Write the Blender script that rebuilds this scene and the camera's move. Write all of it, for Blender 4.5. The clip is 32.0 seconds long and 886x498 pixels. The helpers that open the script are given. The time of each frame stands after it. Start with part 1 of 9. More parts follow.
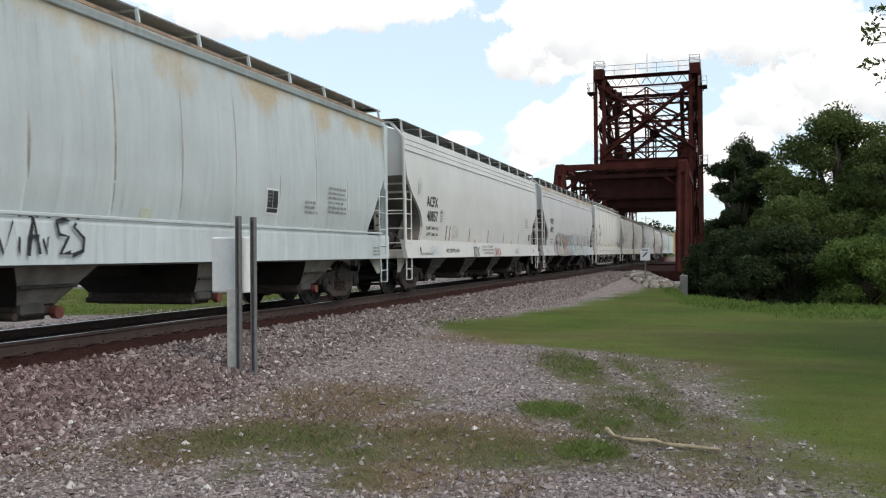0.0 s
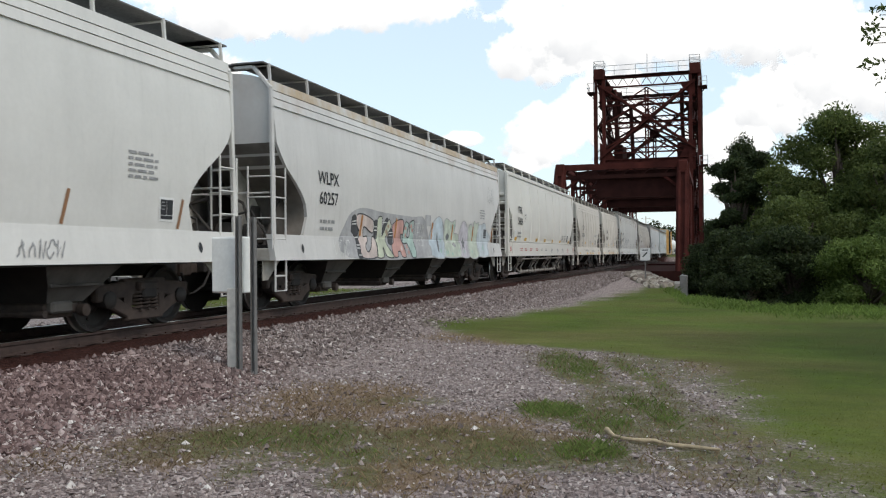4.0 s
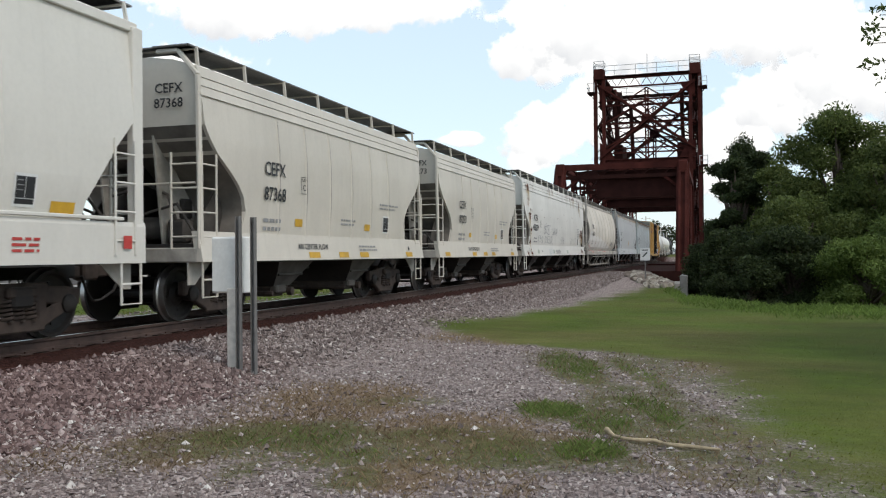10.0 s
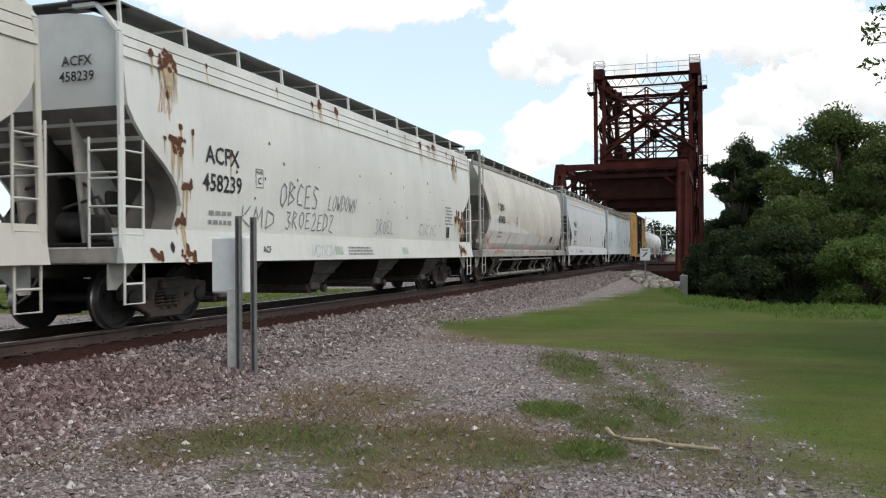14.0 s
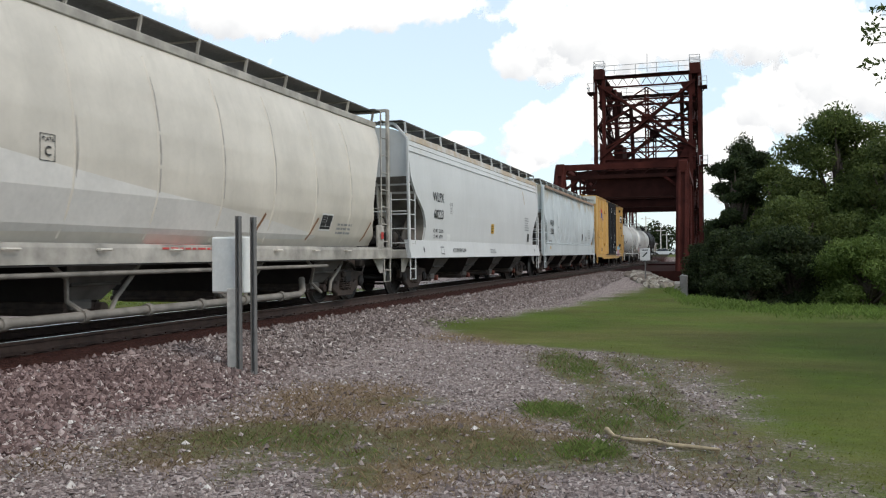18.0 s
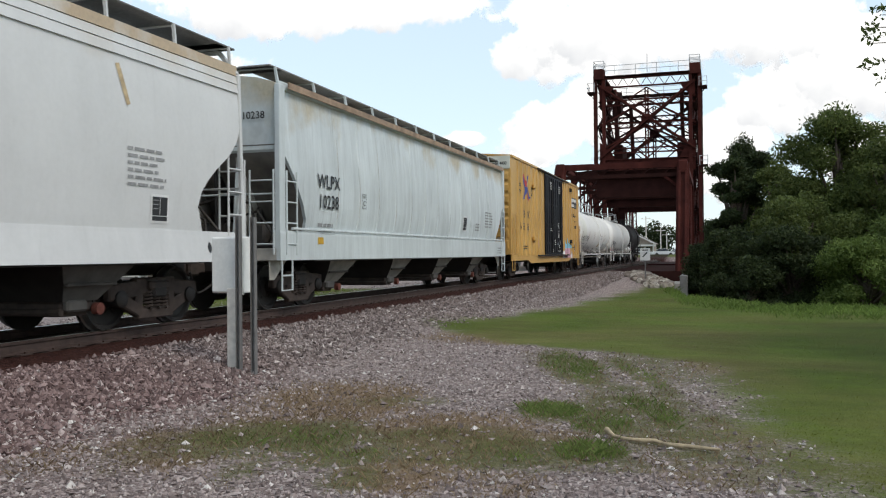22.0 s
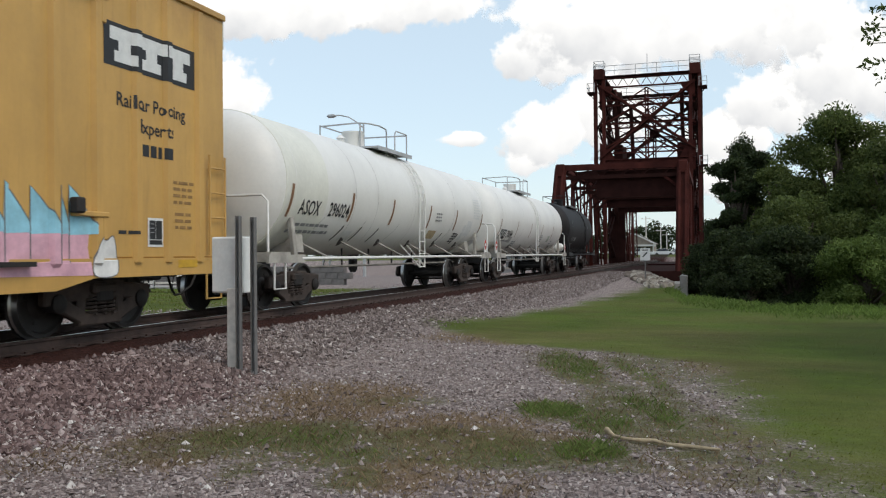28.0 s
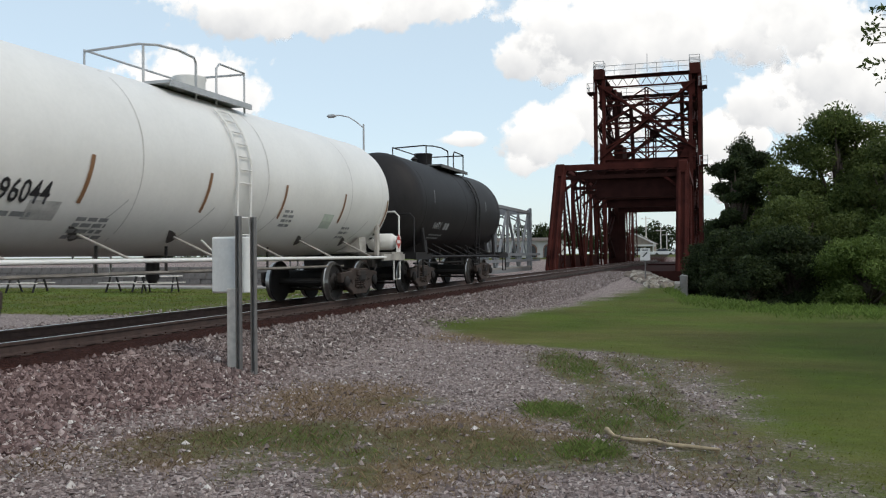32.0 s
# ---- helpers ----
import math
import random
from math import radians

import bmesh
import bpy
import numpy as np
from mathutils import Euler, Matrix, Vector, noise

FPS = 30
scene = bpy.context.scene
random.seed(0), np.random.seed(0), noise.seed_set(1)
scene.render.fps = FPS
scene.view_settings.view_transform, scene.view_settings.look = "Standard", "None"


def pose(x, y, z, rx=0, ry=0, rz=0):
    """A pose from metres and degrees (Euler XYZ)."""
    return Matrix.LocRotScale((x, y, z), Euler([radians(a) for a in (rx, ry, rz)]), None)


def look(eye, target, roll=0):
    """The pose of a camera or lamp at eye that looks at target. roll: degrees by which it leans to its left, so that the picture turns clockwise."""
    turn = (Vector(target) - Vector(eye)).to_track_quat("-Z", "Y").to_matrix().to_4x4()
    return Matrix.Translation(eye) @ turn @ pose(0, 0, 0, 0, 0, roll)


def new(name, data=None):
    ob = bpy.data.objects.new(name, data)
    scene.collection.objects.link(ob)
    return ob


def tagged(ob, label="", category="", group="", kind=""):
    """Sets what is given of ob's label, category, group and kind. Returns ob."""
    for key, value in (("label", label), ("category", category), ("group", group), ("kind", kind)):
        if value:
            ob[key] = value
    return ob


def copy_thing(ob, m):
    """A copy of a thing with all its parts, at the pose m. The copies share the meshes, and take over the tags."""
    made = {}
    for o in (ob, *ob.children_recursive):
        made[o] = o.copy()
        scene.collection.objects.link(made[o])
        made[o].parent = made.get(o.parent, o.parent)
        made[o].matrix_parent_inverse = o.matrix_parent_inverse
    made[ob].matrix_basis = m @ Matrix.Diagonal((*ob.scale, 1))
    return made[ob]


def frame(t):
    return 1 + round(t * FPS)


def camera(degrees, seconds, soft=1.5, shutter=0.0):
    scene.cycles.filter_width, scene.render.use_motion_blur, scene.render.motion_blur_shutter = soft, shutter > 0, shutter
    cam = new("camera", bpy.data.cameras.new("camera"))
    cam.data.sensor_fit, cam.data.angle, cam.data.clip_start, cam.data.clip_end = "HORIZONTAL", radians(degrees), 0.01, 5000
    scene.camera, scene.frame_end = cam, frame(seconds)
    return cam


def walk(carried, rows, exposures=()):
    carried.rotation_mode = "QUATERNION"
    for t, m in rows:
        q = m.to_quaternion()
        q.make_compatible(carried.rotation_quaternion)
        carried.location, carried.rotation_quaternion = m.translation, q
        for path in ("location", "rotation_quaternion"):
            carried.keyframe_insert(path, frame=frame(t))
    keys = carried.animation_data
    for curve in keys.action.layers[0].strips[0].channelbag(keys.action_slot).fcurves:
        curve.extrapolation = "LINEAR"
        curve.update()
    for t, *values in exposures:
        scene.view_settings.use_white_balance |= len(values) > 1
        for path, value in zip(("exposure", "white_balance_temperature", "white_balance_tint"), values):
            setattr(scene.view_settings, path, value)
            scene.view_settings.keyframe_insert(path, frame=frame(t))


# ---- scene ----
# ---- camera: stands still beside the track; rail tops lie at z = 0, the track runs along +y ----
cam = camera(54.2, 32.0, soft=1.15, shutter=0.12)
EYE = (9.35, 0.0, 1.07)
VIEW = look(EYE, (9.35 - math.sin(radians(17.4)), math.cos(radians(17.4)), 1.07 + math.tan(radians(0.381))), roll=-0.5)
walk(cam, [(0.0, VIEW), (32.0, VIEW)], exposures=[(0.0, 0.0), (22.0, 0.01), (26.5, 0.0), (29.0, -0.27), (30.5, -0.26), (32.0, -0.23)])

# ---- sky and sun: bright broken cloud, a high veiled sun over the open side of the track ----
SUN_ELEV, SUN_AZ = radians(48), radians(112)
world = bpy.data.worlds.new("sky")
scene.world = world
world.use_nodes = True
wn, wl = world.node_tree.nodes, world.node_tree.links
sky = wn.new("ShaderNodeTexSky")
sky.sky_type = "NISHITA"
sky.sun_disc = False
sky.sun_elevation = SUN_ELEV
sky.sun_rotation = SUN_AZ
sky.air_density, sky.dust_density, sky.ozone_density = 1.0, 1.0, 1.0
wn["Background"].inputs["Strength"].default_value = 0.075
wl.new(sky.outputs[0], wn["Background"].inputs["Color"])
veil = wn.new("ShaderNodeBackground")          # thin white cloud over the whole dome
veil.inputs["Color"].default_value = (0.815, 0.962, 1.035, 1)
veil.inputs["Strength"].default_value = 0.66
both = wn.new("ShaderNodeAddShader")
wl.new(wn["Background"].outputs[0], both.inputs[0])
wl.new(veil.outputs[0], both.inputs[1])
wl.new(both.outputs[0], wn["World Output"].inputs["Surface"])

sun = new("sun", bpy.data.lights.new("sun", "SUN"))
sun.data.energy = 1.55
sun.data.angle = radians(25)
sun.data.color = (1.0, 0.9, 0.79)
sun_dir = Vector((math.sin(SUN_AZ) * math.cos(SUN_ELEV), math.cos(SUN_AZ) * math.cos(SUN_ELEV), math.sin(SUN_ELEV)))
sun.matrix_world = look(sun_dir * 50, (0, 0, 0))

# ---- materials ----
def mat(name, rough=0.6, metal=0.0, spec=0.5):
    m = bpy.data.materials.new(name)
    m.use_nodes = True
    b = m.node_tree.nodes["Principled BSDF"]
    b.inputs["Roughness"].default_value = rough
    b.inputs["Metallic"].default_value = metal
    b.inputs["Specular IOR Level"].default_value = spec
    return m


def nd(m, kind, **kw):
    n = m.node_tree.nodes.new("ShaderNode" + kind)
    for k, v in kw.items():
        n.inputs[k].default_value = v
    return n


def ln(m, a, b):
    m.node_tree.links.new(a, b)


def bsdf(m):
    return m.node_tree.nodes["Principled BSDF"]


def coords(m, scale=(1, 1, 1), obj=True, geo=False):
    mp = nd(m, "Mapping", Scale=scale)
    if geo:
        ln(m, nd(m, "NewGeometry").outputs["Position"], mp.inputs["Vector"])
    else:
        ln(m, nd(m, "TexCoord").outputs["Object"], mp.inputs["Vector"])
    return mp.outputs["Vector"]


def noise_tex(m, vec, scale, detail=4.0, rough=0.55):
    n = nd(m, "TexNoise", Scale=scale, Detail=detail, Roughness=rough)
    ln(m, vec, n.inputs["Vector"])
    return n.outputs["Fac"]


def ramp(m, fac, stops):
    r = m.node_tree.nodes.new("ShaderNodeValToRGB")
    e = r.color_ramp.elements
    while len(e) < len(stops):
        e.new(0.5)
    for el, (p, c) in zip(e, stops):
        el.position = p
        el.color = (*c, 1) if len(c) == 3 else c
    ln(m, fac, r.inputs["Fac"])
    return r.outputs["Color"]


def grey(a):
    return (a, a, a)


def mix(m, fac, a, b, mode="MIX"):
    n = m.node_tree.nodes.new("ShaderNodeMix")
    n.data_type = "RGBA"
    n.blend_type = mode
    for sock, v in ((n.inputs[0], fac), (n.inputs[6], a), (n.inputs[7], b)):
        if isinstance(v, (int, float)):
            sock.default_value = v
        elif isinstance(v, tuple):
            sock.default_value = (*v, 1)
        else:
            ln(m, v, sock)
    return n.outputs[2]


def bump(m, fac, strength=0.3, dist=0.01):
    b = nd(m, "Bump", Strength=strength, Distance=dist)
    ln(m, fac, b.inputs["Height"])
    ln(m, b.outputs["Normal"], bsdf(m).inputs["Normal"])


def simple(name, col, rough=0.6, metal=0.0, var=0.25, scale=6.0, bumps=0.15, dist=0.004, geo=False, spec=0.5):
    """Paint, wood, steel: a base colour that varies at two scales, with a fine relief."""
    m = mat(name, rough, metal, spec)
    v = coords(m, geo=geo)
    a = noise_tex(m, v, scale, 5)
    b = noise_tex(m, v, scale * 9, 3)
    dark = tuple(c * (1 - var) for c in col)
    light = tuple(min(1, c * (1 + var * 0.6)) for c in col)
    c1 = ramp(m, a, [(0.3, dark), (0.7, light)])
    c2 = mix(m, b, grey(0.82), grey(1.0))
    ln(m, mix(m, 1.0, c1, c2, "MULTIPLY"), bsdf(m).inputs["Base Color"])
    bump(m, b, bumps, dist)
    return m


def car_paint(name, col, rust=0.0, rust_col=(0.42, 0.22, 0.06), streak=0.12, dirt=0.2, top=4.3, rough=0.5, fine_streak=1.0, dents=0.05):
    """Weathered car paint in the car's own space: rain streaks, grime, and rust that runs down from below the roof edge."""
    m = mat(name, rough)
    v = coords(m)
    bend = nd(m, "TexNoise", Scale=0.7, Detail=3.0)
    ln(m, v, bend.inputs["Vector"])
    shift = nd(m, "VectorMath")
    shift.operation = "SCALE"
    shift.inputs[3].default_value = 0.3
    ln(m, bend.outputs["Color"], shift.inputs[0])
    warped = nd(m, "VectorMath")
    ln(m, v, warped.inputs[0])
    ln(m, shift.outputs[0], warped.inputs[1])

    def runs(scale, size, detail):
        mp = nd(m, "Mapping", Scale=scale)
        ln(m, warped.outputs[0], mp.inputs["Vector"])
        return noise_tex(m, mp.outputs[0], size, detail, 0.6)
    st = runs((1.0, 2.6 * fine_streak, 0.3), 1.5, 5)
    drip = runs((1.0, 7.0 * fine_streak, 0.5), 1.2, 3)
    big = noise_tex(m, v, 0.55, 4, 0.6)
    fine = noise_tex(m, v, 14.0, 4, 0.6)
    c = ramp(m, st, [(0.3, tuple(x * (1 - streak) for x in col)), (0.66, col)])
    c = mix(m, 1.0, c, ramp(m, drip, [(0.3, grey(1 - streak * 0.9)), (0.42, grey(1.0)), (0.66, grey(1.0)), (0.74, grey(1 + streak * 0.35))]), "MULTIPLY")
    c = mix(m, 1.0, c, ramp(m, big, [(0.32, grey(1 - dirt)), (0.62, grey(1.0))]), "MULTIPLY")
    c = mix(m, 1.0, c, ramp(m, fine, [(0.25, grey(0.955)), (0.6, grey(1.0))]), "MULTIPLY")
    if rust > 0:
        sep = nd(m, "SeparateXYZ")
        ln(m, nd(m, "TexCoord").outputs["Object"], sep.inputs[0])
        hi = nd(m, "MapRange")
        for k, val in (("From Min", top - 1.5), ("From Max", top), ("To Min", -0.28), ("To Max", 0.2)):
            hi.inputs[k].default_value = val
        ln(m, sep.outputs["Z"], hi.inputs["Value"])
        patch = noise_tex(m, coords(m, (1.0, 0.85, 0.7)), 1.0, 5, 0.56)
        add = nd(m, "Math")
        ln(m, patch, add.inputs[0])
        ln(m, hi.outputs[0], add.inputs[1])
        k = ramp(m, add.outputs[0], [(0.62 - 0.1 * rust, grey(0)), (0.82 - 0.1 * rust, grey(min(0.75, rust)))])
        c = mix(m, k, c, ramp(m, fine, [(0.3, tuple(x * 0.75 for x in rust_col)), (0.7, rust_col)]))
    ln(m, c, bsdf(m).inputs["Base Color"])
    bump(m, st, dents, 0.03)
    return m


STEEL_DARK = simple("dark steel, grimy and shaded", (0.022, 0.018, 0.016), 0.75, 0.0, 0.4, 5, 0.3)
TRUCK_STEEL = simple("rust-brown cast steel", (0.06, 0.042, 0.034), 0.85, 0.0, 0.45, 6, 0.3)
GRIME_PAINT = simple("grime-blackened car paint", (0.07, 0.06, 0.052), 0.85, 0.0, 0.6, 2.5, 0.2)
SLOPE_SHADE_GRIME = simple("dusty brown slope paint, darkened for shade", (0.2, 0.178, 0.155), 0.8, 0.0, 0.5, 1.6, 0.2)
WHEEL_STEEL = simple("worn dark wheel steel", (0.026, 0.022, 0.02), 0.7, 0.1, 0.3, 8, 0.2)
TREAD = simple("polished wheel tread", (0.45, 0.44, 0.43), 0.3, 0.9, 0.1, 8, 0.05)
RAIL_HEAD = simple("polished rail head", (0.55, 0.54, 0.53), 0.28, 0.9, 0.12, 5, 0.05)
RAIL_RUST = simple("rusty rail steel", (0.07, 0.043, 0.035), 0.85, 0.0, 0.35, 7, 0.4)
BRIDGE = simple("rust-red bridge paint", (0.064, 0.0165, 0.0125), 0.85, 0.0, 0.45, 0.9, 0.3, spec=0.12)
# shaded copy of the bridge paint, for inner, rear and lower steel
BRIDGE_SHADE = simple("bridge steel darkened for shade", (0.03, 0.0105, 0.0085), 0.9, 0.0, 0.4, 0.9, 0.3, spec=0.1)
GATE_RED = simple("rust-red gate paint", (0.2, 0.06, 0.042), 0.85, 0.0, 0.45, 7, 0.3)
GALV = simple("galvanised rail pipe", (0.5, 0.5, 0.5), 0.5, 0.3, 0.15, 6, 0.1)
TIE = simple("creosoted tie wood", (0.045, 0.034, 0.028), 0.9, 0.0, 0.4, 8, 0.5)
CONCRETE = simple("weathered concrete", (0.32, 0.3, 0.27), 0.9, 0.0, 0.3, 2, 0.4)
PIPE_GREY = simple("dusty grey pipe paint", (0.25, 0.228, 0.2), 0.75, 0.0, 0.4, 3, 0.2)
DUST_TRIM = simple("dust-stained trim paint", (0.42, 0.39, 0.345), 0.75, 0.0, 0.45, 2.2, 0.2)
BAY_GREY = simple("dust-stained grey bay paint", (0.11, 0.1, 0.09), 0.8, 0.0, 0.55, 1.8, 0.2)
MESH_DARK = simple("dark walkway grating", (0.15, 0.145, 0.14), 0.7, 0.2, 0.3, 20, 0.4)
GRATE = simple("grey open walkway grating", (0.3, 0.29, 0.285), 0.7, 0.2, 0.3, 20, 0.4)
BLACK = simple("black lettering paint", (0.02, 0.02, 0.022), 0.6, 0.0, 0.2, 9, 0.05)
WHITE = simple("white lettering paint", (0.75, 0.75, 0.73), 0.6, 0.0, 0.1, 9, 0.05)
GREYMARK = simple("faded grey stencil", (0.3, 0.3, 0.3), 0.7, 0.0, 0.3, 9, 0.05)
YELLOW = simple("yellow reflector film", (0.62, 0.36, 0.03), 0.45, 0.0, 0.2, 7, 0.05)
REDMARK = simple("red marking paint", (0.5, 0.05, 0.04), 0.55, 0.0, 0.2, 7, 0.05)


# ---- mesh building ----
class Shape:
    """Collects the faces of one mesh."""

    def __init__(self):
        self.v, self.f = [], []

    def add(self, verts, faces):
        n = len(self.v)
        self.v += [tuple(p) for p in verts]
        self.f += [tuple(i + n for i in f) for f in faces]
        return self

    def box(self, c, s, turn=None, chamfer=0.0):
        hx, hy, hz = s[0] / 2, s[1] / 2, s[2] / 2
        k = min(chamfer, hx * 0.9, hy * 0.9, hz * 0.9)
        if k <= 0:
            pts = [(x, y, z) for z in (-hz, hz) for x, y in ((-hx, -hy), (hx, -hy), (hx, hy), (-hx, hy))]
            faces = [(3, 2, 1, 0), (4, 5, 6, 7), (0, 1, 5, 4), (1, 2, 6, 5), (2, 3, 7, 6), (3, 0, 4, 7)]
        else:
            rim = [(-hx + k, -hy), (hx - k, -hy), (hx, -hy + k), (hx, hy - k), (hx - k, hy), (-hx + k, hy), (-hx, hy - k), (-hx, -hy + k)]
            inn = [(-hx + k, -hy + k), (hx - k, -hy + k), (hx - k, -hy + k), (hx - k, hy - k), (hx - k, hy - k), (-hx + k, hy - k), (-hx + k, hy - k), (-hx + k, -hy + k)]
            pts = [(*p, -hz) for p in inn] + [(*p, -hz + k) for p in rim] + [(*p, hz - k) for p in rim] + [(*p, hz) for p in inn]
            faces = [(6, 4, 2, 0), (24, 26, 28, 30)]
            for r in range(3):
                for i in range(8):
                    j = (i + 1) % 8
                    faces.append((r * 8 + i, r * 8 + j, r * 8 + 8 + j, r * 8 + 8 + i))
        m = Matrix.Translation(c) @ (turn.to_4x4() if turn else Matrix())
        return self.add([m @ Vector(p) for p in pts], faces)

    def beam(self, p, q, w, h, up=(0, 0, 1), chamfer=0.0):
        """A bar from p to q, w wide and h deep (h along up)."""
        p, q = Vector(p), Vector(q)
        d = (q - p)
        length = d.length
        d.normalize()
        up = Vector(up)
        if abs(d.dot(up)) > 0.98:
            up = Vector((0, 1, 0)) if abs(d.y) < 0.9 else Vector((1, 0, 0))
        side = d.cross(up).normalized()
        up = side.cross(d)
        turn = Matrix((side, d, up)).transposed()
        return self.box((p + q) / 2, (w, length, h), turn, chamfer)

    def tube(self, pts, r, n=6, closed=False, caps=True):
        pts = [Vector(p) for p in pts]
        base = len(self.v)
        k = len(pts)
        ref = None
        for i, p in enumerate(pts):
            a = pts[i - 1] if (i or closed) else p
            b = pts[(i + 1) % k] if (i < k - 1 or closed) else p
            d = (b - a).normalized()
            if ref is None:
                ref = d.orthogonal().normalized()
            ref = (ref - d * ref.dot(d)).normalized()
            o = d.cross(ref)
            rr = r[i] if isinstance(r, (list, tuple)) else r
            for j in range(n):
                t = 2 * math.pi * j / n
                self.v.append(tuple(p + (ref * math.cos(t) + o * math.sin(t)) * rr))
        for i in range(k if closed else k - 1):
            for j in range(n):
                a, b = base + i * n, base + ((i + 1) % k) * n
                self.f.append((a + j, a + (j + 1) % n, b + (j + 1) % n, b + j))
        if caps and not closed:
            self.f.append(tuple(base + j for j in reversed(range(n))))
            self.f.append(tuple(base + (k - 1) * n + j for j in range(n)))
        return self

    def rings(self, rings, caps=True):
        """Skins closed rings of equal count."""
        base, n = len(self.v), len(rings[0])
        for r in rings:
            self.v += [tuple(p) for p in r]
        for i in range(len(rings) - 1):
            a, b = base + i * n, base + (i + 1) * n
            for j in range(n):
                self.f.append((a + j, a + (j + 1) % n, b + (j + 1) % n, b + j))
        if caps:
            self.f.append(tuple(base + j for j in reversed(range(n))))
            self.f.append(tuple(base + (len(rings) - 1) * n + j for j in range(n)))
        return self

    def turned(self, axis_pts, n=16, start=(0, 0, 0), along="x"):
        """A body of revolution from (along, radius) pairs."""
        rs = []
        for a, r in axis_pts:
            ring = []
            for j in range(n):
                t = 2 * math.pi * j / n
                c, s = r * math.cos(t), r * math.sin(t)
                p = {"x": (a, c, s), "y": (s, a, c), "z": (c, s, a)}[along]
                ring.append((start[0] + p[0], start[1] + p[1], start[2] + p[2]))
            rs.append(ring)
        return self.rings(rs)

    def slab(self, outline, lo, hi, axis="x"):
        """A flat plate: an outline of 2D points, thick from lo to hi along the axis."""
        def put(a, b, t):
            return {"x": (t, a, b), "y": (a, t, b), "z": (a, b, t)}[axis]
        return self.rings([[put(a, b, lo) for a, b in outline], [put(a, b, hi) for a, b in outline]])

    def mesh(self, name, smooth=None):
        me = bpy.data.meshes.new(name)
        me.from_pydata(self.v, [], self.f)
        bm = bmesh.new()
        bm.from_mesh(me)
        bmesh.ops.recalc_face_normals(bm, faces=bm.faces)
        bm.to_mesh(me)
        bm.free()
        if smooth:
            me.shade_smooth()
            me.set_sharp_from_angle(angle=radians(smooth))
        return me


def part(name, shape, material, parent=None, label="", smooth=None, at=None, kind=""):
    """Links a shape (or a ready mesh) as one mesh object, under a thing or a part."""
    me = shape if isinstance(shape, bpy.types.Mesh) else shape.mesh(name, smooth)
    if not me.materials:
        me.materials.append(material)
    ob = new(name, me)
    if parent:
        ob.parent = parent
    if at is not None:
        ob.matrix_basis = at
    return tagged(ob, label=label, kind=kind)


def thing(name, label, category, group="", kind="", at=None):
    ob = new(name)
    ob.empty_display_size = 0.3
    if at is not None:
        ob.matrix_basis = at
    return tagged(ob, label, category, group, kind)


def big_mesh(name, v, f, material, smooth=False):
    """A large mesh from arrays of points and of equal-sided faces."""
    v, f = np.asarray(v, dtype=np.float32), np.asarray(f, dtype=np.int32)
    me = bpy.data.meshes.new(name)
    me.vertices.add(len(v))
    me.vertices.foreach_set("co", v.ravel())
    k = f.shape[1]
    me.loops.add(f.size)
    me.loops.foreach_set("vertex_index", f.ravel())
    me.polygons.add(len(f))
    me.polygons.foreach_set("loop_start", np.arange(0, f.size, k, dtype=np.int32))
    me.polygons.foreach_set("use_smooth", np.full(len(f), smooth))
    me.update(calc_edges=True)
    me.validate()
    me.materials.append(material)
    return me


def lettering(text, size):
    """The outline mesh of a line of writing in the built-in font, its middle at the origin in x-y."""
    cu = bpy.data.curves.new("lettering", "FONT")
    cu.body, cu.size, cu.align_x, cu.align_y, cu.resolution_u = text, size, "CENTER", "CENTER", 2
    cu.offset = 0.014 * size                   # bold strokes
    ob = bpy.data.objects.new("lettering", cu)
    me = bpy.data.meshes.new_from_object(ob)
    bpy.data.objects.remove(ob)
    bpy.data.curves.remove(cu)
    return me


# ---- ground ----
def smooth01(t):
    t = np.clip(t, 0, 1)
    return t * t * (3 - 2 * t)


def wave(x, y, s, seed):
    """Soft rolling noise, between -1 and 1."""
    return (np.sin(x * s + seed) * np.cos(y * s * 1.13 - seed * 1.7) + np.sin((x + y) * s * 0.63 + seed * 2.1) * np.cos((x - y) * s * 0.51 + seed)) / 2


def bank_edge(x):
    """Where the near bank of the creek begins, along the track."""
    return np.interp(x, [-60, 3.8, 6.5, 8.3, 11, 14, 20, 40, 200], [64, 64, 50, 33, 27.5, 26.5, 25.5, 24, 22])


def height(x, y):
    x, y = np.asarray(x, float), np.asarray(y, float)
    shoulder = np.interp(np.abs(x), [0, 0.85, 0.95, 1.45, 1.85, 3.9, 5.5], [-0.2, -0.19, -0.15, -0.145, -0.19, -0.5, -0.54])
    wide = np.interp(x, [-6, -1.75, 0, 4.6, 6.2, 7.4], [-0.52, -0.21, -0.21, -0.3, -0.52, -0.55])
    k = smooth01((y - 34) / 16)
    z = shoulder * (1 - k) + wide * k
    z = z + 0.035 * wave(x, y, 0.9, 1.3) * smooth01((np.abs(x) - 2.2) / 2) + 0.012 * wave(x, y, 4.1, 0.4) * smooth01((np.abs(x) - 2) / 1)
    d = y - bank_edge(x)
    far = y - 128
    drop = smooth01(d / 11) * (1 - smooth01(far / 14))
    z = z - 6.5 * drop
    return z + 1.0 * smooth01((y - 128) / 30)


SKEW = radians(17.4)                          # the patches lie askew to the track


